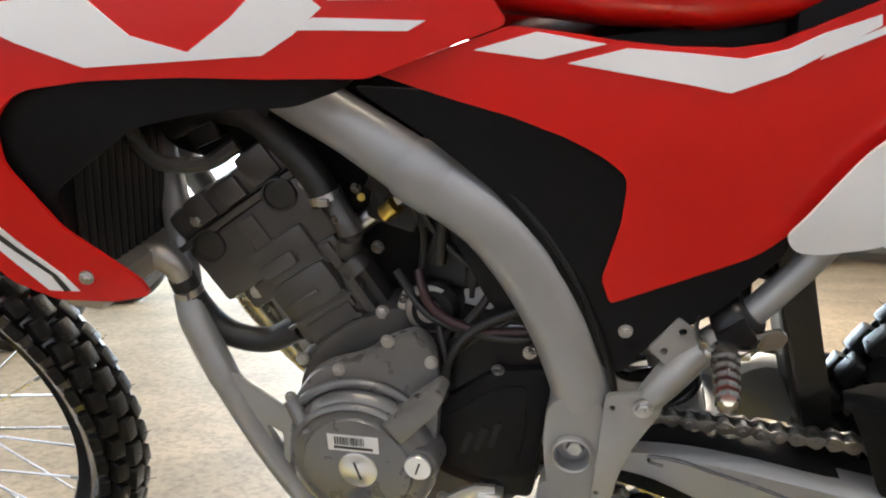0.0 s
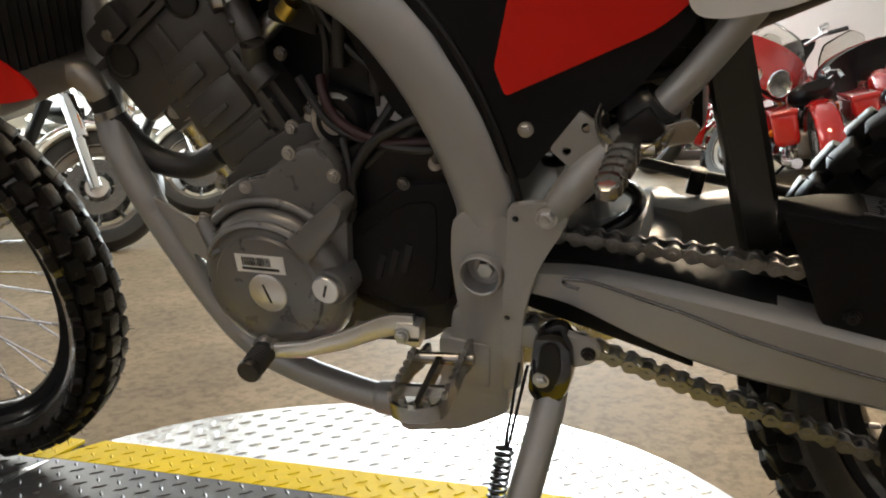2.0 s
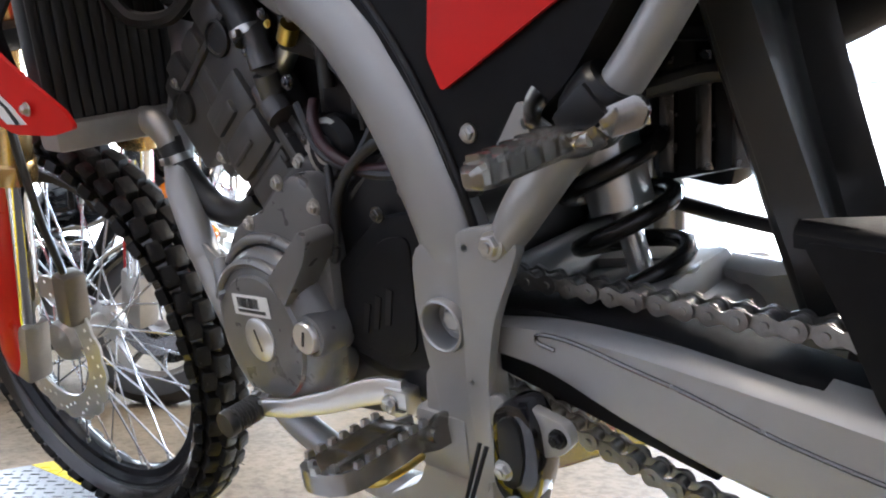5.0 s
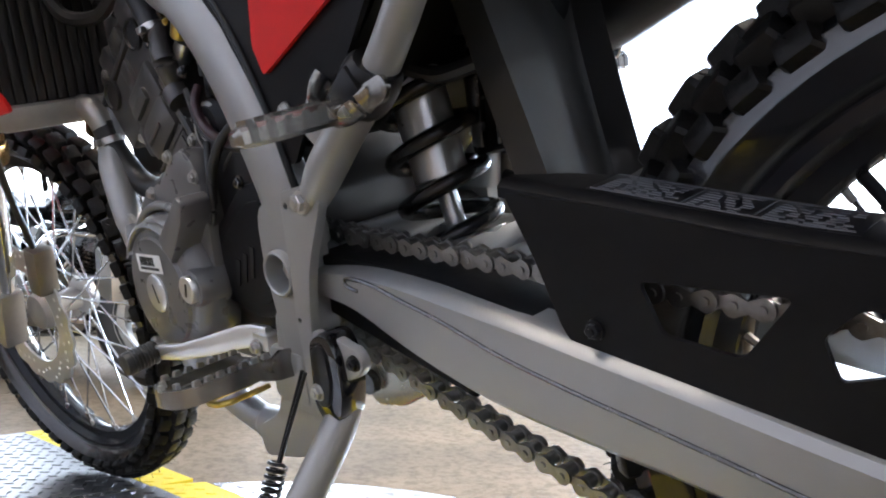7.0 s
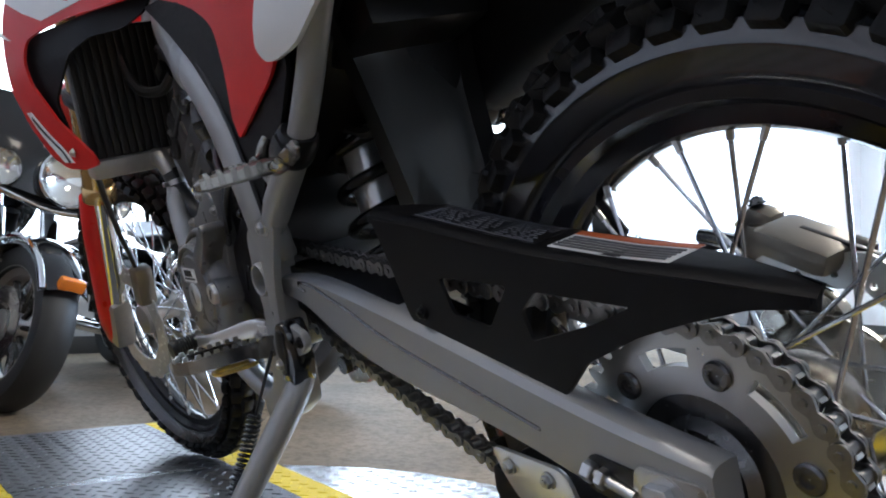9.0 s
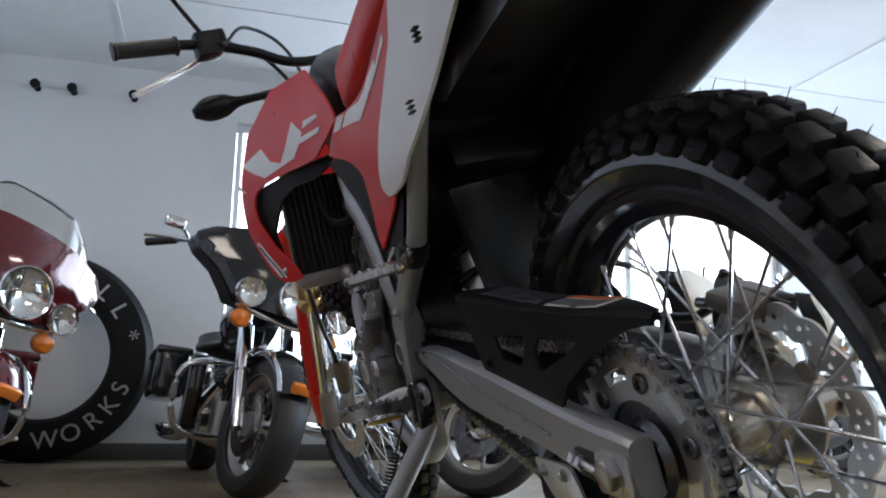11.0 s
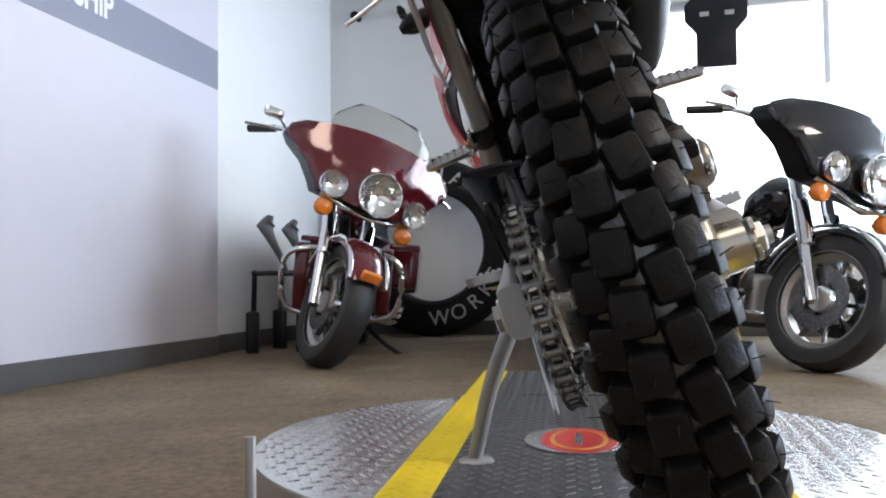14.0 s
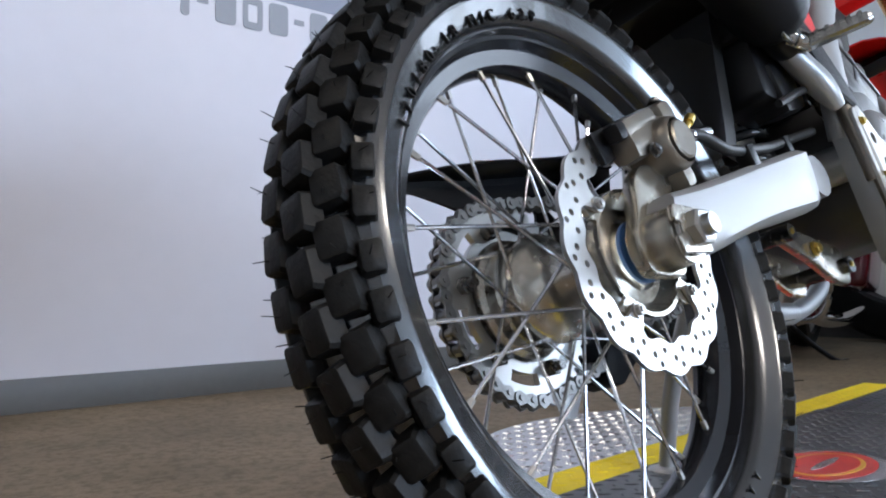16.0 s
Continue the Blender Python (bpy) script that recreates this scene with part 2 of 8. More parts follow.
def finish(name, bm, mat, sharp=38.0, smooth=True):
    me = bpy.data.meshes.new(name)
    bmesh.ops.recalc_face_normals(bm, faces=list(bm.faces))
    bm.to_mesh(me)
    bm.free()
    for m in mat if isinstance(mat, (list, tuple)) else (mat,):
        me.materials.append(m)
    if smooth:
        me.polygons.foreach_set("use_smooth", [True] * len(me.polygons))
        me.set_sharp_from_angle(angle=radians(sharp))
    return me


def part(name, bm, mat, parent, label="", sharp=38.0):
    """One mesh as a part of a thing or of a part."""
    ob = new(name, finish(name, bm, mat, sharp))
    ob.parent = parent
    if label:
        tagged(ob, label)
    return ob


def thing(name, m, label, category, group="", kind=""):
    ob = new(name)
    ob.matrix_world = m
    ob.empty_display_size = 0.1
    return tagged(ob, label, category, group, kind)


def solid(name, bm, mat, label, category, group="", kind="", m=None):
    ob = new(name, finish(name, bm, mat))
    if m is not None:
        ob.matrix_world = m
    return tagged(ob, label, category, group, kind)


def text_mesh(body, size, depth=0.0015, bold=0.0):
    """Raised lettering, as a mesh in x and y."""
    cu = bpy.data.curves.new("lettering", "FONT")
    cu.body, cu.size, cu.extrude, cu.align_x, cu.align_y = body, size, depth, "CENTER", "CENTER"
    cu.offset = bold
    ob = bpy.data.objects.new("lettering", cu)
    scene.collection.objects.link(ob)
    me = bpy.data.meshes.new_from_object(ob.evaluated_get(bpy.context.evaluated_depsgraph_get()))
    bpy.data.objects.remove(ob)
    bpy.data.curves.remove(cu)
    return me

# ---- the showroom ----
FLOOR_Z, CEIL_Z, BACK_X, LEFT_Y, FAR_Y, EAST_X, CORNER_X = -0.11, 2.70, -4.15, -0.60, 11.0, 5.2, -2.257

CONCRETE = material("sealed_concrete", (0.215, 0.166, 0.112), 0.60, 0, 0.36, 11, 0.10, 120, 0.0, 6.0, 0.12)


def specked(m, scale, dark):
    """Small dark and light specks over a material's colour."""
    n, l = m.node_tree.nodes, m.node_tree.links
    p = n["Principled BSDF"]
    old = p.inputs["Base Color"].links[0].from_socket
    tc, noise, ramp, mix = n.new("ShaderNodeTexCoord"), n.new("ShaderNodeTexNoise"), n.new("ShaderNodeValToRGB"), n.new("ShaderNodeMixRGB")
    noise.inputs["Scale"].default_value, noise.inputs["Detail"].default_value, noise.inputs["Roughness"].default_value = scale, 5, 0.7
    ramp.color_ramp.elements[0].position, ramp.color_ramp.elements[1].position = 0.36, 0.56
    ramp.color_ramp.elements[0].color, ramp.color_ramp.elements[1].color = (dark, dark * 0.96, dark * 0.9, 1), (1, 1, 1, 1)
    mix.blend_type = "MULTIPLY"
    mix.inputs["Fac"].default_value = 1.0
    l.new(tc.outputs["Object"], noise.inputs["Vector"])
    l.new(noise.outputs["Fac"], ramp.inputs["Fac"])
    l.new(old, mix.inputs["Color1"])
    l.new(ramp.outputs["Color"], mix.inputs["Color2"])
    l.new(mix.outputs["Color"], p.inputs["Base Color"])


specked(CONCRETE, 42, 0.62)
CARPET = material("beige_carpet", (0.20, 0.155, 0.10), 0.9, 0, 0.25, 20, 0.3, 400, 0, 2.0, 0.1)
WALL = material("white_wall_paint", (0.72, 0.71, 0.69), 0.65, 0, 0.03, 4, 0.06, 300)
SIGN_WALL = material("pale_grey_wall_paint", (0.56, 0.54, 0.58), 0.60, 0, 0.03, 3, 0.05, 300)
STRIPE = material("blue_grey_stripe_paint", (0.22, 0.23, 0.28), 0.55, 0, 0.06, 6)
CEILING = material("ceiling_board", (0.76, 0.76, 0.75), 0.8, 0, 0.05, 8, 0.2, 150)
BASE = material("grey_vinyl_baseboard", (0.095, 0.09, 0.085), 0.45, 0, 0.12, 10)
WINDOW_FRAME = material("white_aluminium_frame", (0.70, 0.72, 0.74), 0.4, 0.1, 0.05, 10)
DAYLIGHT = glowing("bright_overcast_day", (0.88, 0.95, 1.0), 4.0)


def block(bm, lo, hi):
    box(bm, [(a + b) / 2 for a, b in zip(lo, hi)], [b - a for a, b in zip(lo, hi)])


bm = bmesh.new()
block(bm, (-9, -1.4, FLOOR_Z - 0.1), (EAST_X + 0.4, 16, FLOOR_Z))
solid("floor", bm, CONCRETE, "sealed beige concrete floor with fine specks", "floor", kind="structure")
bm = bmesh.new()
block(bm, (BACK_X - 0.3, LEFT_Y - 0.4, CEIL_Z), (EAST_X + 0.2, FAR_Y + 0.3, CEIL_Z + 0.1))
for x in np.arange(BACK_X + 1.2, EAST_X, 2.4):
    block(bm, (x - 0.012, LEFT_Y, CEIL_Z - 0.006), (x + 0.012, FAR_Y, CEIL_Z + 0.02))
for y in np.arange(LEFT_Y + 1.2, FAR_Y, 2.4):
    block(bm, (BACK_X, y - 0.012, CEIL_Z - 0.005), (EAST_X, y + 0.012, CEIL_Z + 0.02))
solid("ceiling", bm, CEILING, "white ceiling of large boards with thin joint strips", "ceiling", kind="structure")


def wall_x(name, x0, x1, ya, yb, openings, mat, label):
    """A wall across y between ya and yb, with openings (y0, y1, z0, z1) cut through it."""
    bm = bmesh.new()
    y = ya
    for a, b, z0, z1 in openings:
        block(bm, (x0, y, FLOOR_Z), (x1, a, CEIL_Z))
        block(bm, (x0, a, FLOOR_Z), (x1, b, z0))
        block(bm, (x0, a, z1), (x1, b, CEIL_Z))
        y = b
    block(bm, (x0, y, FLOOR_Z), (x1, yb, CEIL_Z))
    return solid(name, bm, mat, label, "wall", kind="structure")


def wall_y(name, y0, y1, xa, xb, openings, mat, label):
    bm = bmesh.new()
    x = xa
    for a, b, z0, z1 in openings:
        block(bm, (x, y0, FLOOR_Z), (a, y1, CEIL_Z))
        block(bm, (a, y0, FLOOR_Z), (b, y1, z0))
        block(bm, (a, y0, z1), (b, y1, CEIL_Z))
        x = b
    block(bm, (x, y0, FLOOR_Z), (xb, y1, CEIL_Z))
    return solid(name, bm, mat, label, "wall", kind="structure")


wall_x("wall_west", BACK_X - 0.16, BACK_X, LEFT_Y - 0.2, FAR_Y, [(1.39, 6.2, 0.50, 2.37)], WALL, "white painted wall with a long shop window")
wall_y("wall_south_recess", LEFT_Y - 0.19, LEFT_Y - 0.04, BACK_X, CORNER_X, [], WALL, "white painted wall beside the corner")
wall_y("wall_south", LEFT_Y - 0.19, LEFT_Y, CORNER_X, EAST_X, [], SIGN_WALL, "pale grey painted wall with a blue-grey stripe")
wall_y("wall_north", FAR_Y, FAR_Y + 0.16, BACK_X - 0.16, EAST_X, [(-3.9, 0.3, 0.45, 2.55)], WALL, "white painted wall with a wide shop window")
wall_x("wall_east", EAST_X, EAST_X + 0.16, LEFT_Y - 0.2, FAR_Y + 0.16, [], WALL, "plain white painted wall")


def baseboard(lo, hi):
    bm = bmesh.new()
    box(bm, [(a + b) / 2 for a, b in zip(lo, hi)], [b - a for a, b in zip(lo, hi)], bevel=0.004, segments=2)
    solid("baseboard", bm, BASE, "dark grey vinyl baseboard along the wall", "baseboard", kind="structure")


baseboard((CORNER_X, LEFT_Y + 0.001, FLOOR_Z), (EAST_X, LEFT_Y + 0.012, FLOOR_Z + 0.112))
baseboard((BACK_X, LEFT_Y - 0.039, FLOOR_Z), (CORNER_X, LEFT_Y - 0.028, FLOOR_Z + 0.112))
baseboard((BACK_X + 0.001, LEFT_Y - 0.028, FLOOR_Z), (BACK_X + 0.012, FAR_Y, FLOOR_Z + 0.112))
baseboard((BACK_X + 0.012, FAR_Y - 0.012, FLOOR_Z), (EAST_X, FAR_Y - 0.001, FLOOR_Z + 0.112))


def window(name, along, at, a, b, z0, z1, posts, side):
    """A framed shop window in a wall. along: the axis that it runs along."""
    win = thing(name, pose(0, 0, 0), "wide white-framed shop window full of bright daylight", "window", kind="structure")

    def bar(lo, hi, part_name, mat=WINDOW_FRAME):
        bm = bmesh.new()
        lo, hi = ((lo[0], at + lo[1], lo[2]), (hi[0], at + hi[1], hi[2])) if along == "x" else ((at + lo[1], lo[0], lo[2]), (at + hi[1], hi[0], hi[2]))
        lo, hi = [min(p, q) for p, q in zip(lo, hi)], [max(p, q) for p, q in zip(lo, hi)]
        box(bm, [(p + q) / 2 for p, q in zip(lo, hi)], [q - p for p, q in zip(lo, hi)], bevel=0.004)
        return part(part_name, bm, mat, win)

    bar((a, 0.03 * side, z0 - 0.02), (b, 0.14 * side, z0 + 0.045), "window_sill")
    bar((a, 0.06 * side, z1 - 0.05), (b, 0.11 * side, z1 - 0.001), "window_frame")
    for y in posts:
        bar((y - 0.02, 0.06 * side, z0 + 0.045), (y + 0.02, 0.11 * side, z1 - 0.05), "window_post")
    return win


window("window_1", "y", BACK_X, 1.39, 6.2, 0.50, 2.37, (1.42, 3.15, 4.7, 6.17), -1)
window("window_2", "x", FAR_Y, -3.9, 0.3, 0.45, 2.55, (-3.87, -2.5, -1.1, 0.27), 1)
# the bright day outside
bm = bmesh.new()
block(bm, (-8.6, -0.9, FLOOR_Z + 0.01), (-8.55, 15.5, 5.6))
block(bm, (-8.55, 15.45, FLOOR_Z + 0.01), (EAST_X, 15.5, 5.6))
solid("backdrop", bm, DAYLIGHT, "plain bright overcast daylight outside the windows", "backdrop", kind="structure")

# ceiling light panels, all out of view; the third is an added fill
TUBE_GLOW = glowing("lamp_panel_glow", (1.0, 0.90, 0.74), 4.0)
for lamp_x, lamp_y in LAMPS:
    fixture = thing("ceiling_light", pose(lamp_x, lamp_y, CEIL_Z), "flat warm-white ceiling light panel, out of view", "ceiling light", "ceiling light panels")
    bm = bmesh.new()
    for a, b, c, d in ((0, 0.28, 1.24, 0.04), (0, -0.28, 1.24, 0.04), (0.6, 0, 0.04, 0.52), (-0.6, 0, 0.04, 0.52)):
        box(bm, (a, b, -0.018), (c, d, 0.034), bevel=0.004)
    part("frame", bm, WINDOW_FRAME, fixture)
    bm = bmesh.new()
    box(bm, (0, 0, -0.012), (1.16, 0.52, 0.006))
    part("diffuser", bm, TUBE_GLOW, fixture)

# wall graphics
bm = bmesh.new()
block(bm, (CORNER_X + 0.002, LEFT_Y + 0.0005, 1.452), (EAST_X, LEFT_Y + 0.0025, 1.684))
solid("wall_stripe", bm, STRIPE, "blue-grey painted band along the pale wall", "wall stripe", kind="structure")
me = text_mesh("WE SHIP", 0.174, 0.0008, 0.005)
me.materials.append(WHITE)
lettering = new("wall_lettering", me)
lettering.matrix_world = Matrix.Translation((-1.012, LEFT_Y + 0.0036, 1.608)) @ Matrix.Rotation(math.pi, 4, "Z") @ Matrix.Rotation(math.pi / 2, 4, "X") @ Matrix.Diagonal((0.80, 1.0, 1.0, 1.0))
tagged(lettering, "white capital lettering painted on the wall band", "lettering")
NUMBER_GREY = material("grey_number_paint", (0.24, 0.245, 0.27), 0.55, 0, 0.06, 8)
sign = thing("wall_number", pose(0.0, LEFT_Y + 0.002, 1.310), "row of plain dark grey bars painted on the pale wall", "wall sign")
x = -0.405
for k, w in enumerate((0.086, 0.086, 0.086, 0.086, 0.046, 0.086, 0.086, 0.086, 0.046, 0.034)):
    bm = bmesh.new()
    h = 0.022 if w == 0.046 else 0.128
    out = rounded([(x, 0.0 if h > 0.1 else 0.06), (x + w, 0.0 if h > 0.1 else 0.06), (x + w, h if h > 0.1 else 0.082), (x, h if h > 0.1 else 0.082)], 0.02 if h > 0.1 else 0.004)
    hole = [rounded([(x + 0.022, 0.030), (x + w - 0.022, 0.030), (x + w - 0.022, 0.100), (x + 0.022, 0.100)], 0.008)] if w > 0.05 and k % 2 == 0 else []
    plate(bm, out, -0.0005, 0.0012, hole)
    part("number_bar", bm, NUMBER_GREY, sign)
    x += w + 0.029

# pegs on the walls
for p, d in [((BACK_X, y, 2.46), (1, 0, 0)) for y in (-0.390, 0.0, 0.240, 0.650)] + [((x, LEFT_Y - 0.04, 2.605), (0, 1, 0)) for x in (-2.88, -3.296, -3.61, -3.855)]:
    peg = thing("wall_peg", Matrix.Translation(p), "short black metal peg on the white wall", "wall peg", "pegs on the walls")
    bm = bmesh.new()
    d = Vector(d)
    rod(bm, (0, 0, 0), d * 0.09, 0.008, 0.008, 12)
    part("stem", bm, SATIN_BLACK, peg)
    bm = bmesh.new()
    rod(bm, d * 0.085, d * 0.108, 0.034, 0.034, 18)
    part("cap", bm, SATIN_BLACK, peg)
    bm = bmesh.new()
    rod(bm, (0, 0, 0), d * 0.006, 0.024, 0.022, 18)
    part("base_plate", bm, SATIN_BLACK, peg)

# the giant display tyre with raised lettering
ring = thing("tyre_sign", pose(BACK_X + 0.22, 0.270, FLOOR_Z) @ Matrix.Scale(1.14, 4), "giant black display tyre with pale raised capitals, leaning on the wall", "display tyre")
bm = bmesh.new()
RC = 0.595
lathe(bm, [(0.36, -0.06), (0.38, -0.085), (0.47, -0.098), (0.56, -0.085), (RC - 0.004, -0.05), (RC, 0.0), (RC - 0.004, 0.05), (0.56, 0.085), (0.47, 0.098), (0.38, 0.085), (0.36, 0.06)], (0, 0, RC), (1, 0, 0), 72, closed=True)
part("tyre_body", bm, RUBBER, ring)
LETTER = material("pale_grey_lettering", (0.42, 0.41, 0.38), 0.55, 0, 0.1, 20)
for ch, deg, flip in (("H", 83, 0), ("A", 66, 0), ("L", 50, 0), ("L", 34, 0), ("*", 15, 0), ("S", -22, 1), ("K", -35.5, 1), ("R", -49.5, 1), ("O", -65, 1), ("W", -81.5, 1)):
    me = text_mesh(ch, 0.135, 0.004)
    me.materials.append(LETTER)
    ob = new("raised_letter", me)
    ob.parent = ring
    t = radians(deg)
    turn = (deg - 90) if not flip else (deg + 90)
    ob.matrix_local = Matrix.Translation((0.098, 0.475 * math.cos(t), RC + 0.475 * math.sin(t))) @ Matrix.Rotation(math.pi / 2, 4, "Z") @ Matrix.Rotation(math.pi / 2, 4, "X") @ Matrix.Rotation(radians(turn), 4, "Z")

# dark sign hanging in the window
hanging = thing("hanging_sign", pose(-3.85, 2.358, 1.785) @ Matrix.Scale(1.12, 4), "dark shield-shaped sign hanging in front of the window", "sign")
bm = bmesh.new()
plate(bm, rounded([(-0.12, 0.0), (0.12, 0.0), (0.12, 0.22), (0.19, 0.30), (0.19, 0.40), (0.13, 0.46), (-0.13, 0.46), (-0.19, 0.40), (-0.19, 0.30), (-0.12, 0.22)], 0.01), -0.015, 0.015, bevel=0.003)
bm.transform(Matrix.Rotation(math.pi / 2, 4, "Z"))
part("board", bm, SATIN_BLACK, hanging)
for y in (-0.07, 0.08):
    bm = bmesh.new()
    box(bm, (0.018, y, 0.335), (0.004, 0.055, 0.028))
    part("pale_patch", bm, LETTER, hanging)
for y in (-0.1, 0.1):
    bm = bmesh.new()
    rod(bm, (0, y, 0.455), (0, y, (CEIL_Z - 1.785) / 1.12), 0.003, None, 6)
    part("wire", bm, SATIN_BLACK, hanging)

# framed picture on the north wall
picture = thing("framed_picture", pose(2.6, FAR_Y - 0.001, 1.75), "small dark-framed picture on the north wall", "picture")
bm = bmesh.new()
for a, b, c, d in ((0, 0.0, 0.36, 0.03), (0, 0.24, 0.36, 0.03), (-0.165, 0.12, 0.03, 0.21), (0.165, 0.12, 0.03, 0.21)):
    box(bm, (a, -0.012, b), (c, 0.022, d), bevel=0.003)
part("frame", bm, SATIN_BLACK, picture)
bm = bmesh.new()
box(bm, (0, -0.006, 0.12), (0.30, 0.008, 0.21))
part("print", bm, GREY_INK, picture)

# ---- turntable and runway ----
PLATE = material("bright_tread_plate", (0.66, 0.66, 0.65), 0.24, 0.95, 0.10, 14, 0.05, 400)
DARK_PLATE = material("dark_tread_plate", (0.075, 0.075, 0.078), 0.34, 0.55, 0.20, 18, 0.08, 300)
YELLOW = material("yellow_floor_paint", (0.72, 0.53, 0.012), 0.55, 0, 0.12, 16, 0.10, 250, 0, 1.0, 0.2)
TABLE_X, TABLE_Y, TABLE_R = 0.429, 1.670, 0.604
STRIP = Matrix.Translation((TABLE_X, 1.683, 0)) @ Matrix.Rotation(radians(5.3), 4, "Z")
STRIP_W, BAND = 0.293, 0.080
SEAM, RAMP_END, REAR_END = -0.555, -1.16, 1.03


def lozenges(bm_rows, inside, pitch=0.0262, length=0.024, width=0.0062, height=0.0016, z=0.0):
    """Raised bars of tread plate, turned by a right angle in turn, wherever inside(x, y) holds."""
    verts, faces = bm_rows
    n = int(1.6 / pitch)
    for i in range(-n, n):
        for j in range(-n, n):
            x, y = (i + j) * pitch * 0.7071, (i - j) * pitch * 0.7071
            if not inside(x, y):
                continue
            t = math.pi / 4 + (math.pi / 2 if (i + j) % 2 else 0) - math.pi / 4 + (math.pi / 4)
            u, v = (math.cos(t), math.sin(t)), (-math.sin(t), math.cos(t))
            k = len(verts)
            for a, b, c in ((-1, 0, 0), (0, -1, 0), (1, 0, 0), (0, 1, 0), (-0.55, 0, 1), (0, -0.35, 1), (0.55, 0, 1), (0, 0.35, 1)):
                verts.append((x + u[0] * a * length / 2 + v[0] * b * width / 2, y + u[1] * a * length / 2 + v[1] * b * width / 2, z + c * height))
            faces.extend([(k, k + 1, k + 5, k + 4), (k + 1, k + 2, k + 6, k + 5), (k + 2, k + 3, k + 7, k + 6), (k + 3, k, k + 4, k + 7), (k + 4, k + 5, k + 6, k + 7)])


def tread(name, inside, mat, parent, m):
    verts, faces = [], []
    lozenges((verts, faces), inside)
    me = bpy.data.meshes.new(name)
    me.from_pydata(verts, [], faces)
    me.materials.append(mat)
    ob = new(name, me)
    ob.parent, ob.matrix_local = parent, m
    return tagged(ob, kind="stuff")


turntable = thing("turntable", pose(TABLE_X, TABLE_Y, FLOOR_Z), "round tread-plate turntable with a dark runway and yellow bands", "turntable")
INV = turntable.matrix_world.inverted()
bm = bmesh.new()
lathe(bm, [(0.001, -0.008), (TABLE_R, -0.008), (TABLE_R, -0.004), (TABLE_R - 0.001, -0.0005), (TABLE_R - 0.004, 0.0), (0.001, 0.0)], axis=(0, 0, 1), seg=128)
bmesh.ops.translate(bm, vec=(0, 0, -FLOOR_Z), verts=bm.verts)
part("deck", bm, PLATE, turntable)
bm = bmesh.new()
lathe(bm, [(TABLE_R - 0.006, -0.008 - FLOOR_Z), (TABLE_R - 0.006, 0.02)], axis=(0, 0, 1), seg=128)
lathe(bm, [(TABLE_R - 0.09, 0.02), (TABLE_R - 0.09, 0.0)], axis=(0, 0, 1), seg=64)
part("skirt", bm, PLATE, turntable)
IN_STRIP = STRIP.inverted()
TO_TABLE = Matrix.Translation((TABLE_X, TABLE_Y, 0))


def on_disc(x, y):
    q = IN_STRIP @ (TO_TABLE @ Vector((x, y, 0)))
    return x * x + y * y < (TABLE_R - 0.015) ** 2 and abs(q.y) > STRIP_W + 0.012


tread("tread_relief", on_disc, PLATE, turntable, Matrix.Translation((0, 0, -FLOOR_Z)))


def disc_chord(y, sign):
    """Where the turntable's edge lies on the line y of the runway."""
    c = IN_STRIP @ Vector((TABLE_X, TABLE_Y, 0))
    return c.x + sign * math.sqrt((TABLE_R - 0.004) ** 2 - (y - c.y) ** 2)


def runway(name, x0, x1, mat, y0, y1, parent, m, thick=0.003, ends=None):
    bm = bmesh.new()
    n = 14
    ys = [y0 + (y1 - y0) * k / n for k in range(n + 1)]
    lo = [(x0 if ends is None else max(x0, disc_chord(y, -1)), y) for y in ys]
    hi = [(x1 if ends is None else min(x1, disc_chord(y, 1)), y) for y in ys]
    ring = lo + hi[::-1]
    rings(bm, [[(x, y, 0.0004) for x, y in ring], [(x, y, thick) for x, y in ring]])
    ob = part(name, bm, mat, parent)
    ob.matrix_local = m
    return ob


ON_TABLE = INV @ STRIP
runway("runway_plate", SEAM, 2, DARK_PLATE, -STRIP_W + BAND, STRIP_W - BAND, turntable, ON_TABLE, 0.0022, True)
for y0, y1 in ((-STRIP_W, -STRIP_W + BAND), (STRIP_W - BAND, STRIP_W)):
    runway("yellow_band", SEAM, 2, YELLOW, y0, y1, turntable, ON_TABLE, 0.0025, True)


def in_disc_strip(y0, y1):
    return lambda x, y: y0 + 0.008 < y < y1 - 0.008 and max(SEAM, disc_chord(y, -1)) + 0.014 < x < disc_chord(y, 1) - 0.014


up = Matrix.Translation((0, 0, 0.0022))
tread("dark_tread_relief", in_disc_strip(-STRIP_W + BAND, STRIP_W - BAND), DARK_PLATE, turntable, ON_TABLE @ up)
tread("yellow_tread_relief", in_disc_strip(-STRIP_W, -STRIP_W + BAND), YELLOW, turntable, ON_TABLE @ up)
tread("yellow_tread_relief", in_disc_strip(STRIP_W - BAND, STRIP_W), YELLOW, turntable, ON_TABLE @ up)

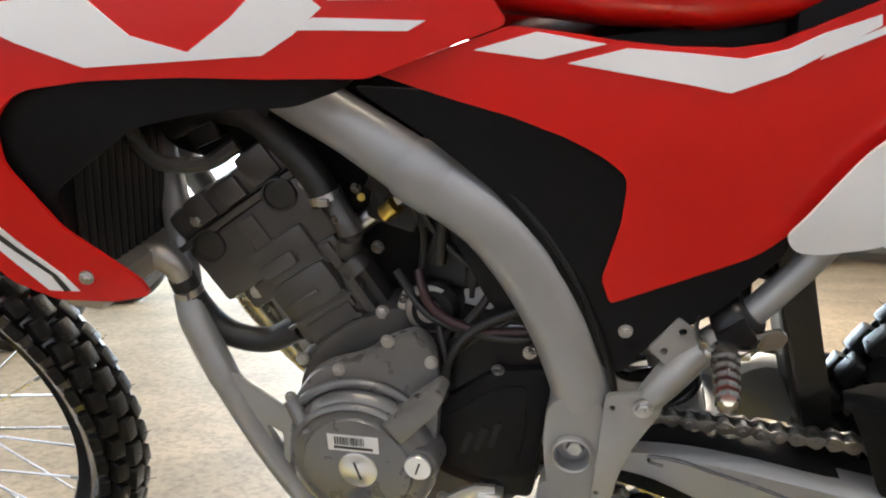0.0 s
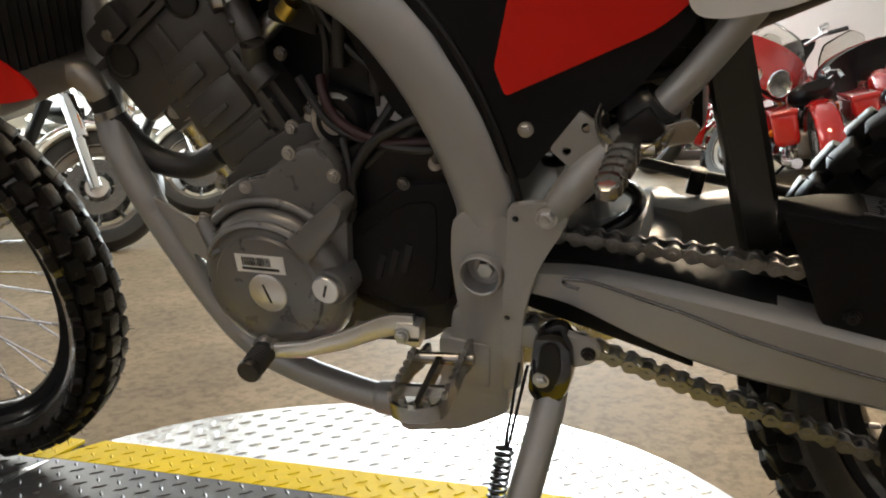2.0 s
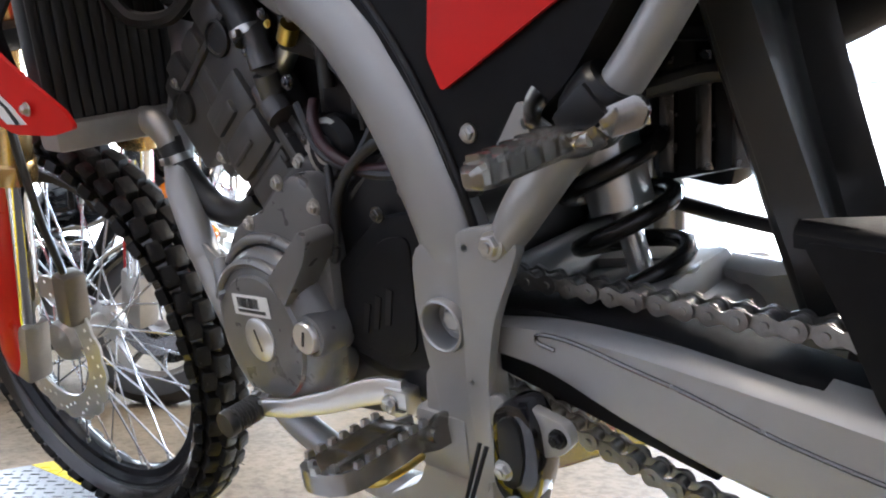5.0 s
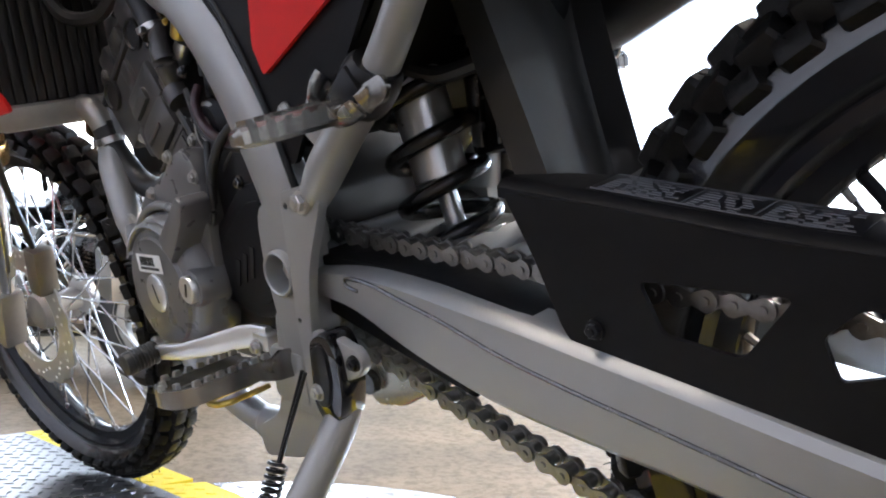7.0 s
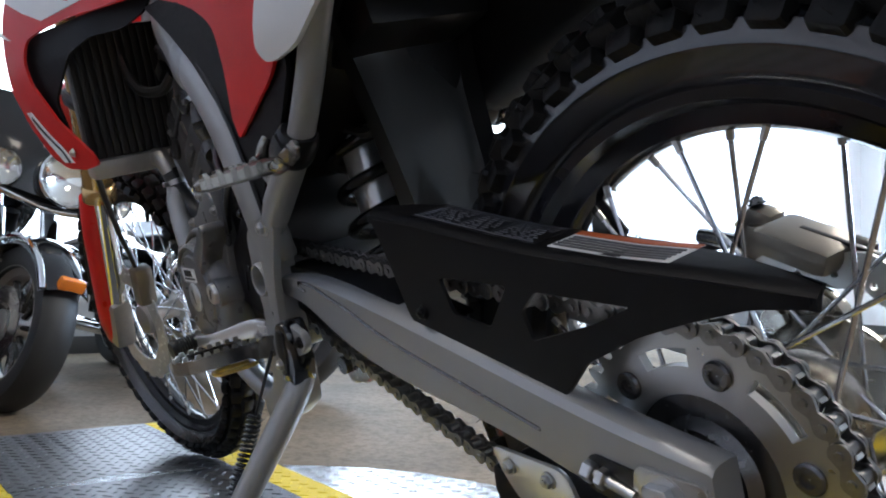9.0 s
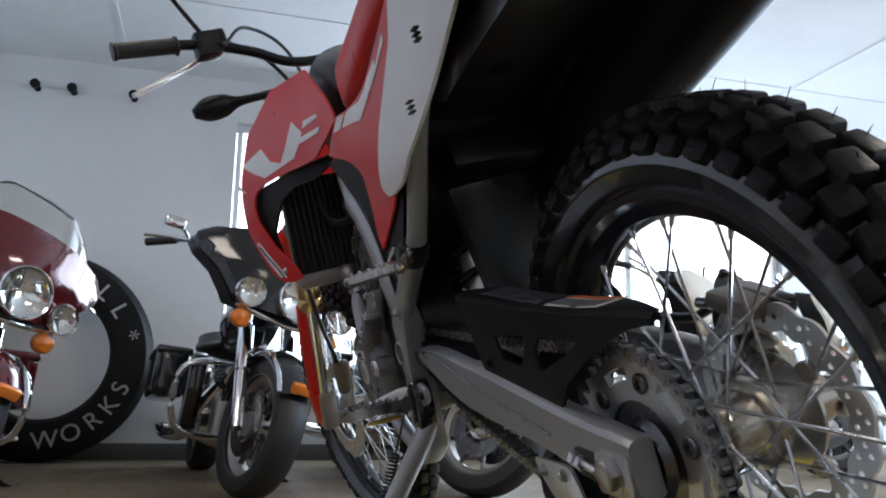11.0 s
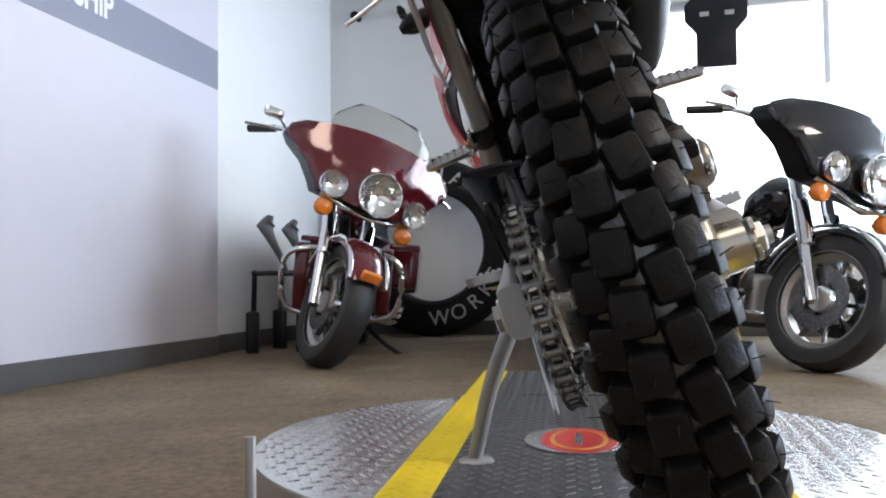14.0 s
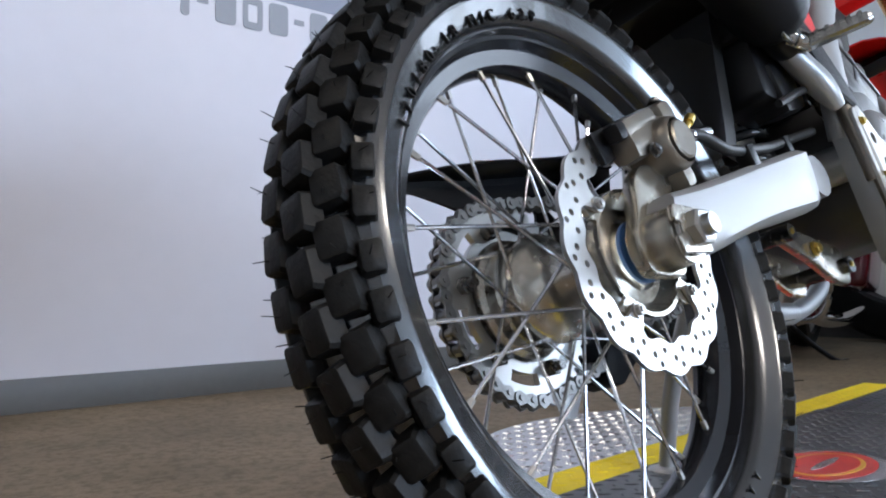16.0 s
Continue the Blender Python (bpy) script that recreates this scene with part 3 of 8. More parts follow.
# the oval dealer emblem on the runway, as plain shapes
EMBLEM_RED = material("red_emblem_print", (0.50, 0.02, 0.015), 0.3, 0, 0.3, 40)
EMBLEM_GOLD = material("gold_emblem_print", (0.65, 0.38, 0.03), 0.3, 0.2, 0.3, 50)
EMBLEM_SILVER = material("silver_emblem_print", (0.62, 0.62, 0.63), 0.2, 0.9, 0.2, 60)
for name, sx, sy, z, mat in (("emblem_border", 0.124, 0.102, 0.0046, EMBLEM_SILVER), ("emblem_field", 0.118, 0.072, 0.0052, EMBLEM_RED), ("emblem_flame", 0.096, 0.054, 0.0058, EMBLEM_GOLD), ("emblem_shield", 0.088, 0.046, 0.0064, EMBLEM_RED), ("emblem_bar", 0.060, 0.008, 0.0070, EMBLEM_SILVER)):
    bm = bmesh.new()
    seg = 40
    ring = [(sx * math.cos(2 * math.pi * k / seg), sy * math.sin(2 * math.pi * k / seg)) for k in range(seg)]
    rings(bm, [[(x, y, z - 0.0006) for x, y in ring], [(x, y, z) for x, y in ring]])
    ob = part(name, bm, mat, turntable)
    ob.matrix_local = INV @ STRIP @ pose(0.042, 0.0, 0)


def runway_ramp(x0, x1, label):
    """A raised length of the runway before or behind the turntable."""
    ramp = thing("runway_ramp", Matrix.Translation((0, 0, FLOOR_Z)) @ STRIP, label, "ramp")
    bm = bmesh.new()
    box(bm, ((x0 + x1) / 2, 0, -FLOOR_Z / 2 - 0.004), (x1 - x0, 2 * STRIP_W - 0.004, -FLOOR_Z - 0.008), bevel=0.003)
    part("base", bm, DARK_PLATE, ramp)
    lift = Matrix.Translation((0, 0, -FLOOR_Z - 0.0004))
    a, b = (y for y in (x0 + 0.002, x1 - 0.002))
    bm = bmesh.new()
    box(bm, ((a + b) / 2, 0, -0.003), (b - a, 2 * (STRIP_W - BAND), 0.006), bevel=0.001, segments=1)
    part("runway_plate", bm, DARK_PLATE, ramp).matrix_local = lift
    for s in (-1, 1):
        bm = bmesh.new()
        box(bm, ((a + b) / 2, s * (STRIP_W - BAND / 2), -0.003), (b - a, BAND, 0.0066), bevel=0.001, segments=1)
        part("yellow_band", bm, YELLOW, ramp).matrix_local = lift
        tread("yellow_tread_relief", lambda x, y, s=s: abs(y - s * (STRIP_W - BAND / 2)) < BAND / 2 - 0.008 and a + 0.012 < x < b - 0.012, YELLOW, ramp, lift)
    tread("dark_tread_relief", lambda x, y: abs(y) < STRIP_W - BAND - 0.008 and a + 0.012 < x < b - 0.012, DARK_PLATE, ramp, lift)
    return ramp


runway_ramp(RAMP_END, SEAM - 0.004, "dark tread-plate ramp with yellow edge bands, under the front wheel")
runway_ramp(disc_chord(0, 1) + 0.03, REAR_END, "dark tread-plate ramp with yellow edge bands, under the rear wheel")

# ---- the dirt motorcycle ----
AXLE_H = 0.318
LEAN = 17.29
bike = thing("motorcycle", pose(1.195, 1.881, 0.0, LEAN, 0, 2.59), "red dual-sport motorcycle leaning on its side stand on the turntable", "motorcycle")


def bpart(name, bm, mat, label="", parent=None, sharp=38.0):
    """A part of the motorcycle. Its numbers run back, right and up from the rear axle."""
    for v in bm.verts:
        # the upper frame and panels sit a little further back than their drawn outlines
        f = min(1.0, max(0.0, (v.co.z - 0.16) / 0.20)) * min(1.0, max(0.0, (-0.32 - v.co.x) / 0.12)) * min(1.0, max(0.0, (v.co.x + 0.98) / 0.25))
        v.co.x += 0.010 * f
        v.co.z += 0.003 * f
    bmesh.ops.translate(bm, vec=(0, 0, AXLE_H), verts=bm.verts)
    return part(name, bm, mat, parent or bike, label, sharp)


def mirrored(bm):
    """Adds the mirror image across the middle plane."""
    made = bmesh.ops.duplicate(bm, geom=list(bm.verts) + list(bm.edges) + list(bm.faces))
    for v in made["geom"]:
        if isinstance(v, bmesh.types.BMVert):
            v.co.y = -v.co.y
    return bm


def bolt(name, centre, axis, r, mat=STEEL, parent=None, washer=True):
    bm = bmesh.new()
    c, d, r = Vector(centre), Vector(axis).normalized(), 0.8 * r
    if washer:
        rod(bm, c, c + d * r * 0.35, r * 1.35, r * 1.3, 18)
    hexagon(bm, c + d * r * 0.3, d, r, r * 0.75)
    lathe(bm, [(r * 0.55, 0), (r * 0.5, r * 0.35), (0.0005, r * 0.4)], c + d * r * 0.95, d, 12)
    return bpart(name, bm, mat, "", parent)


def knob(l, w, h, rake=0.0):
    """One tyre block: l along the roll, w across, h high."""
    bm = bmesh.new()
    loops = []
    for z, k in ((-0.004, 1.22), (h * 0.16, 1.10), (h * 0.75, 1.03), (h * 0.94, 0.97), (h, 0.87)):
        loops.append([(x * l / 2 * k, y * w / 2 * k + rake * z, z) for x, y in ((-1, -0.8), (-0.8, -1), (0.8, -1), (1, -0.8), (1, 0.8), (0.8, 1), (-0.8, 1), (-1, 0.8))])
    rings(bm, loops)
    return bm


def tyre(name, m, rim_r, crown_r, half, rows, knob_h, label, seed):
    """A knobbly tyre, its axis along y, with each block a piece of its own."""
    bm = bmesh.new()
    mid = (rim_r + crown_r) / 2
    profile = [(rim_r + 0.002, half * 0.52), (rim_r + 0.004, half * 0.66), (rim_r + 0.0055, half * 0.64), (rim_r + 0.007, half * 0.72), (rim_r + 0.015, half * 0.85), (mid - 0.008, half * 0.95), (mid - 0.006, half * 0.985), (mid - 0.004, half * 0.965), (mid + 0.008, half * 0.95), (crown_r - 0.026, half * 0.82), (crown_r - 0.012, half * 0.54), (crown_r - 0.003, half * 0.25), (crown_r, half * 0.1)]
    whole = profile + [(r, -y) for r, y in profile[::-1]]
    lathe(bm, whole, seg=96)
    bm.transform(m)
    bmesh.ops.translate(bm, vec=(0, 0, AXLE_H), verts=bm.verts)
    body = part(name, bm, SIDEWALL, bike, label)
    rnd = random.Random(seed)
    s = half / 0.054
    pitch = 4 * math.pi * crown_r / rows
    kinds = [("centre", 0.74 * pitch, 0.0265 * s, knob_h, 0.0, 4.0, crown_r - 0.0005), ("mid", 0.70 * pitch, 0.025 * s, knob_h, 0.60 * half, 30, crown_r - 0.0125), ("shoulder", 0.58 * pitch, 0.018 * s, knob_h * 0.9, 0.86 * half, 60, crown_r - 0.028)]
    meshes = {k[0]: finish("tyre_block", knob(k[1], k[2], k[3]), RUBBER, 30) for k in kinds}
    hairs = []
    lift = Matrix.Translation((0, 0, AXLE_H))
    for i in range(rows):
        t = 2 * math.pi * i / rows
        for kind, l, w, h, y, tip, r in kinds:
            for sgn in (-1, 1):
                if kind == "centre":
                    off = 0.0150 * s * sgn if i % 2 == (sgn > 0) else None
                    turn = 0.0 if sgn < 0 else 0.35
                elif kind == "mid":
                    off, turn = (y * sgn, 0.5) if i % 2 == (sgn < 0) else (None, 0)
                else:
                    off, turn = (y * sgn, 0.25 * (i % 4 < 2)) if i % 2 == (sgn > 0) else (None, 0)
                if off is None:
                    continue
                a = t + turn * 2 * math.pi / rows * (0.5 if sgn > 0 else -0.1)
                ob = new("tyre_block", meshes[kind])
                ob.parent = body
                turned = Matrix.Rotation(a, 4, "Y")
                seat = Matrix.Translation((0, off, r)) @ Matrix.Rotation(radians(-tip * sgn if off else 0), 4, "X") @ Matrix.Rotation(rnd.uniform(-0.05, 0.05) + (0.12 * sgn if kind != "shoulder" else 0), 4, "Z")
                ob.matrix_local = lift @ m @ turned @ seat
                if rnd.random() < 0.8:
                    base = m @ turned @ seat @ Vector((rnd.uniform(-0.3, 0.3) * l, rnd.uniform(-0.3, 0.3) * w, h))
                    way = (m @ turned @ seat).to_3x3() @ Vector((rnd.uniform(-0.5, 0.5), 0.35 * sgn + rnd.uniform(-0.3, 0.3), 1))
                    hairs.append((base, way.normalized() * rnd.uniform(0.006, 0.013)))
    bm = bmesh.new()
    for base, way in hairs:
        rod(bm, base, base + way, 0.00055, 0.0003, 4)
    tagged(bpart("rubber_whisker", bm, RUBBER, "thin rubber moulding whiskers", body), kind="stuff")
    return body


def rim(name, m, r, half, hub_l, hub_r, hub_profile, hub_mat, spokes, label, valve):
    """A spoked wheel without its tyre: rim, hub and wire spokes."""
    bm = bmesh.new()
    lathe(bm, [(r + 0.016, half), (r + 0.018, half - 0.002), (r + 0.010, half - 0.006), (r + 0.006, half - 0.012), (r - 0.004, half * 0.45), (r - 0.008, half * 0.2), (r - 0.008, -half * 0.2), (r - 0.004, -half * 0.45), (r + 0.006, -half + 0.012), (r + 0.010, -half + 0.006), (r + 0.018, -half + 0.002), (r + 0.016, -half), (r + 0.008, -half + 0.001), (r + 0.003, -half + 0.012), (r - 0.010, -half * 0.45), (r - 0.014, -half * 0.2), (r - 0.014, half * 0.2), (r - 0.010, half * 0.45), (r + 0.003, half - 0.012), (r + 0.008, half - 0.001)], seg=96, closed=True)
    bm.transform(m)
    ob = bpart(name, bm, RIM, label)
    bm = bmesh.new()
    lathe(bm, hub_profile, seg=56, caps=True)
    bm.transform(m)
    bpart("hub", bm, hub_mat, "", ob)
    n = spokes // 4
    for sgn in (-1, 1):
        y, fr = (hub_l[0], hub_l[1]) if sgn < 0 else (hub_r[0], hub_r[1])
        for k in range(n):
            for lead in (-1, 1):
                a = 2 * math.pi * (k + 0.25 * (sgn > 0) + 0.5 * (lead > 0)) / n
                b = a - lead * 2 * math.pi * 0.155
                p = Vector((fr * math.cos(b), y + 0.003 * lead, fr * math.sin(b)))
                q = Vector(((r - 0.006) * math.cos(a), 0.006 * sgn, (r - 0.006) * math.sin(a)))
                d = (q - p).normalized()
                bm = bmesh.new()
                rod(bm, p, q, 0.0018, 0.0018, 7)
                rod(bm, p - d * 0.003, p + d * 0.004, 0.0032, 0.0022, 7)
                bm.transform(m)
                wire = bpart("spoke", bm, BLUE_ZINC, "", ob)
                bm = bmesh.new()
                rod(bm, q - d * 0.016, q - d * 0.001, 0.0028, 0.0033, 6)
                bm.transform(m)
                bpart("spoke_nipple", bm, CAST, "", wire)
    bm = bmesh.new()
    t = valve
    c = Vector((math.cos(t), 0, math.sin(t)))
    rod(bm, c * (r - 0.006), c * (r - 0.035), 0.004, 0.004, 10)
    rod(bm, c * (r - 0.033), c * (r - 0.047), 0.0052, 0.0045, 10)
    bm.transform(m)
    bpart("valve", bm, BLACK, "", ob)
    return ob


# -- rear wheel
ID = Matrix.Identity(4)
rear_tyre = tyre("rear_tyre", Matrix.Translation((0, 0.006, 0)), 0.232, 0.3055, 0.0485, 100, 0.0115, "black knobbly rear tyre with rubber whiskers", 3)
# size marking moulded into the right sidewall
for k, ch in enumerate("120/80-18 M/C 62P"):
    if ch == " ":
        continue
    a = radians(25 + 59 * k / 16)
    me = text_mesh(ch, 0.0150, 0.0018)
    me.materials.append(RUBBER)
    ob = new("size_letter", me)
    ob.parent = rear_tyre
    along, out = Vector((-math.sin(a), 0, math.cos(a))), Vector((math.cos(a), 0, math.sin(a)))
    face = along.cross(out)
    m = Matrix((along, out, face)).transposed().to_4x4()
    m.translation = Vector((0.2450 * math.cos(a), 0.0478, 0.2450 * math.sin(a) + AXLE_H))
    ob.matrix_local = m
for k in range(14):
    bm = bmesh.new()
    a = radians(-62 - 4.6 * k)
    w = 0.010 if k % 5 else 0.0
    if w:
        box(bm, (0, 0, 0), (0.003, 0.0022, w), (0, 0, 0), 0.0006, 1)
        bm.transform(Matrix.Translation((0.247 * math.cos(a), 0.0485, 0.247 * math.sin(a))) @ Matrix.Rotation(math.pi / 2 - a, 4, "Y"))
        bpart("moulded_bar", bm, SIDEWALL, "", rear_tyre)
    else:
        bm.free()
HUB = material("satin_hub_alloy", (0.50, 0.465, 0.40), 0.26, 0.95, 0.04, 12)
hub_line = [(0.020, -0.073), (0.060, -0.073), (0.061, -0.068), (0.056, -0.064), (0.055, -0.052), (0.051, -0.048), (0.050, -0.042), (0.054, -0.038), (0.055, -0.030), (0.053, -0.027), (0.047, -0.0235), (0.039, -0.017), (0.0335, -0.008), (0.031, 0.002), (0.0305, 0.022), (0.033, 0.030), (0.045, 0.035), (0.047, 0.038), (0.046, 0.043), (0.034, 0.046), (0.030, 0.058), (0.027, 0.070), (0.020, 0.072)]
rear_rim = rim("rear_rim", ID, 0.222, 0.031, (-0.034, 0.050), (0.040, 0.042), hub_line, HUB, 36, "gloss black rear rim with wire spokes", 2.2)
# axle
bm = bmesh.new()
rod(bm, (0, -0.122, 0), (0, 0.138, 0), 0.0085)
axle = bpart("rear_axle", bm, STEEL)
bm = bmesh.new()
hexagon(bm, (0, 0.126, 0), (0, 1, 0), 0.0165, 0.014)
rod(bm, (0, 0.138, 0), (0, 0.147, 0), 0.0095, 0.009)
lathe(bm, [(0.021, 0), (0.021, 0.003), (0.01, 0.0035)], (0, 0.1235, 0), seg=28)
bpart("axle_nut", bm, STEEL, "", axle)
bm = bmesh.new()
hexagon(bm, (0, -0.1225, 0), (0, -1, 0), 0.0155, 0.009)
lathe(bm, [(0.020, 0), (0.020, -0.003), (0.01, -0.0035)], (0, -0.1205, 0), seg=28)
bpart("axle_head", bm, STEEL, "", axle)

# -- brake disc with a wavy rim
def wavy(r, amp, n, seg=180, phase=0.0):
    return [((r + amp * (0.5 + 0.5 * math.cos(n * 2 * math.pi * k / seg + phase)) ** 0.6) * math.cos(2 * math.pi * k / seg), (r + amp * (0.5 + 0.5 * math.cos(n * 2 * math.pi * k / seg + phase)) ** 0.6) * math.sin(2 * math.pi * k / seg)) for k in range(seg)]


TAB = 0.62
bm = bmesh.new()
inner = []
for k in range(128):
    t = 2 * math.pi * k / 128
    r = 0.0815 + 0.0022 * math.cos(16 * t) - 0.023 * max(0.0, math.cos(4 * (t - TAB))) ** 14
    inner.append((r * math.cos(t), r * math.sin(t)))
holes = [inner]
for k in range(40):
    t = 2 * math.pi * k / 40
    for r, off, rad in ((0.0895, 0.0, 0.0030), (0.1020, 0.07, 0.0029)) if k % 2 else ((0.0955, 0.0, 0.0031),):
        holes.append(circle(r * math.cos(t + off), r * math.sin(t + off), rad, 10))
plate(bm, wavy(0.1055, 0.005, 16), 0.0745, 0.0785, holes)
disc = bpart("brake_disc", bm, ALLOY, "bright wave-edged brake disc with drilled holes", sharp=30)
for k in range(4):
    t = TAB + math.pi / 2 * k
    bolt("disc_bolt", (0.0655 * math.cos(t), 0.0785, 0.0655 * math.sin(t)), (0, 1, 0), 0.0066, STEEL, disc)
bm = bmesh.new()
lathe(bm, [(0.0290, 0.050), (0.0290, 0.0640), (0.0330, 0.0660), (0.0440, 0.0625), (0.0520, 0.0690), (0.0550, 0.0742), (0.0585, 0.0742), (0.0590, 0.0700), (0.0500, 0.0560), (0.0420, 0.0440)], seg=56)
bmesh.ops.recalc_face_normals(bm, faces=list(bm.faces))
bpart("disc_carrier", bm, HUB, "", disc)
for k in range(4):
    t = TAB + math.pi / 2 * k
    bm = bmesh.new()
    lathe(bm, [(0.0005, 0.068), (0.0105, 0.068), (0.0115, 0.0738), (0.0005, 0.0743)], (0.0640 * math.cos(t), 0, 0.0640 * math.sin(t)), seg=20)
    bpart("carrier_lug", bm, HUB, "", disc)
bm = bmesh.new()
lathe(bm, [(0.0285, 0.070), (0.0285, 0.0735), (0.0255, 0.0745), (0.0135, 0.0735), (0.0130, 0.071)], seg=40)
bpart("bearing_seal", bm, material("blue_seal_rubber", (0.05, 0.13, 0.30), 0.35, 0, 0.1, 30), "blue rubber bearing seal", disc)

# -- rear sprocket and chain
SPR_Y, PITCH = -0.078, 0.015875
SPR_R = PITCH / 2 / math.sin(math.pi / 40)
teeth = []
for k in range(40):
    t = 2 * math.pi * k / 40
    for dt, r in ((-0.055, SPR_R - 0.0055), (-0.030, SPR_R + 0.001), (-0.012, SPR_R + 0.0048), (0.012, SPR_R + 0.0048), (0.030, SPR_R + 0.001), (0.055, SPR_R - 0.0055)):
        teeth.append((r * math.cos(t + dt), r * math.sin(t + dt)))
PHI = radians(71.7)
slots = [circle(0, 0, 0.055, 48)]
for k in range(6):
    t = PHI + math.pi / 6 + k * math.pi / 3
    arc = [(0.0855, t - 0.24 + 0.48 * j / 8) for j in range(9)] + [(0.0735, t + 0.24 - 0.48 * j / 8) for j in range(9)]
    slots.append([(r * math.cos(a), r * math.sin(a)) for r, a in arc])
bm = bmesh.new()
plate(bm, teeth, SPR_Y - 0.0035, SPR_Y + 0.0035, slots)
sprocket = bpart("rear_sprocket", bm, STEEL, "zinc-plated steel rear sprocket with slots", sharp=30)
bm = bmesh.new()
lathe(bm, [(0.022, -0.012), (0.034, -0.010), (0.040, -0.002), (0.062, 0.000), (0.063, 0.0045), (0.050, 0.0045)], (0, SPR_Y, 0), seg=48)
lathe(bm, [(0.030, -0.013), (0.021, -0.0145), (0.020, -0.006), (0.0125, -0.005), (0.0125, 0.01)], (0, SPR_Y, 0), seg=40)
bpart("sprocket_hub", bm, DARK_STEEL, "", sprocket)
for k in range(6):
    t = PHI + k * math.pi / 3
    x, z = 0.0739 * math.cos(t), 0.0739 * math.sin(t)
    bm = bmesh.new()
    lathe(bm, [(0.0098, 0), (0.0098, -0.002), (0.0085, -0.0035), (0.0048, -0.0036), (0.0042, -0.0012), (0.0005, -0.0012)], (x, SPR_Y - 0.0035, z), (0, 1, 0), 20)
    hexagon(bm, (x, SPR_Y + 0.0035, z), (0, 1, 0), 0.0088, 0.009)
    rod(bm, (x, SPR_Y + 0.01, z), (x, SPR_Y + 0.021, z), 0.005, 0.005, 12)
    bpart("sprocket_bolt", bm, DARK_STEEL, "", sprocket)

FRONT = np.array((-0.578, 0.135))
FR_R = PITCH / 2 / math.sin(math.pi / 14)


def chain_path():
    """Evenly spaced pins round both sprockets, the lower run sagging a little."""
    d = math.hypot(*FRONT)
    lean = math.asin((SPR_R - FR_R) / d)
    base = math.atan2(0 - FRONT[1], 0 - FRONT[0])
    t_top, t_low = base + math.pi / 2 + lean, base - math.pi / 2 - lean
    pts = [FRONT + FR_R * np.array((math.cos(t_top), math.sin(t_top)))]
    end = SPR_R * np.array((math.cos(t_top), math.sin(t_top)))
    line = [pts[0] + (end - pts[0]) * k / 40 + np.array((0, -0.004 * math.sin(math.pi * k / 40))) for k in range(41)]
    n = 60
    turn = [SPR_R * np.array((math.cos(t_top - (t_top - t_low) * k / n), math.sin(t_top - (t_top - t_low) * k / n))) for k in range(1, n)]
    lo0 = SPR_R * np.array((math.cos(t_low), math.sin(t_low)))
    lo1 = FRONT + FR_R * np.array((math.cos(t_low), math.sin(t_low)))
    low_line = [lo0 + (lo1 - lo0) * k / 40 + np.array((0, -0.012 * math.sin(math.pi * k / 40))) for k in range(41)]
    back = [FRONT + FR_R * np.array((math.cos(t), math.sin(t))) for t in np.linspace(t_low + 2 * math.pi, t_top, 20)[1:]]
    path = np.array(line + turn + low_line + back)
    s = np.r_[0, np.cumsum(np.linalg.norm(np.diff(path, axis=0), axis=1))]
    count = int(s[-1] / PITCH) // 2 * 2
    return [np.array([np.interp(s[-1] * k / count, s, path[:, 0]), np.interp(s[-1] * k / count, s, path[:, 1])]) for k in range(count)]


pins = chain_path()


def link_plate(bm, y0, y1, r, waist):
    out = []
    for c, t0 in ((-1, math.pi / 2), (1, -math.pi / 2)):
        for k in range(9):
            t = t0 + math.pi * k / 8
            out.append((c * PITCH / 2 + r * math.cos(t), r * math.sin(t)))
        out.append((0.0, c * -waist if c < 0 else waist))
    ring = out[:9] + [(0.0, -waist)] + out[10:19] + [(0.0, waist)]
    rings(bm, [[(x, y0, z) for x, z in ring], [(x, y1, z) for x, z in ring]])


outer, inside = bmesh.new(), bmesh.new()
for s in (-1, 1):
    link_plate(outer, s * 0.0068, s * 0.0090, 0.0070, 0.0036)
    link_plate(inside, s * 0.0046, s * 0.0064, 0.0070, 0.0036)
for x in (-PITCH / 2, PITCH / 2):
    rod(outer, (x, -0.0106, 0), (x, 0.0106, 0), 0.0027, 0.0027, 10)
    rod(inside, (x, -0.0046, 0), (x, 0.0046, 0), 0.0051, 0.0051, 12)
outer_me, inside_me = finish("chain_link", outer, CHAIN), finish("chain_link", inside, CHAIN)
bm = bmesh.new()
lathe(bm, [(FR_R - 0.005, -0.0035), (FR_R + 0.003, -0.001), (FR_R + 0.003, 0.001), (FR_R - 0.005, 0.0035)], (FRONT[0], SPR_Y, FRONT[1]), seg=42, caps=True)
chain = bpart("drive_chain", bm, DARK_STEEL, "oiled steel roller chain of alternating links")
for k, p in enumerate(pins):
    q = pins[(k + 1) % len(pins)]
    ob = new("chain_link", (outer_me, inside_me)[k % 2])
    ob.parent = chain
    mid = (p + q) / 2
    ob.matrix_local = Matrix.Translation((mid[0], SPR_Y, mid[1] + AXLE_H)) @ Matrix.Rotation(-math.atan2(q[1] - p[1], q[0] - p[0]), 4, "Y")

# -- swingarm
ARM_TOP = [(-0.50, 0.139), (-0.44, 0.140), (-0.38, 0.132), (-0.32, 0.118), (-0.194, 0.086), (-0.067, 0.053), (0.02, 0.033), (0.066, 0.022)]
ARM_LOW = [(0.074, 0.004), (0.070, -0.016), (0.040, -0.026), (-0.036, -0.017), (-0.115, 0.003), (-0.183, 0.018), (-0.313, 0.043), (-0.389, 0.072), (-0.45, 0.105), (-0.50, 0.118)]


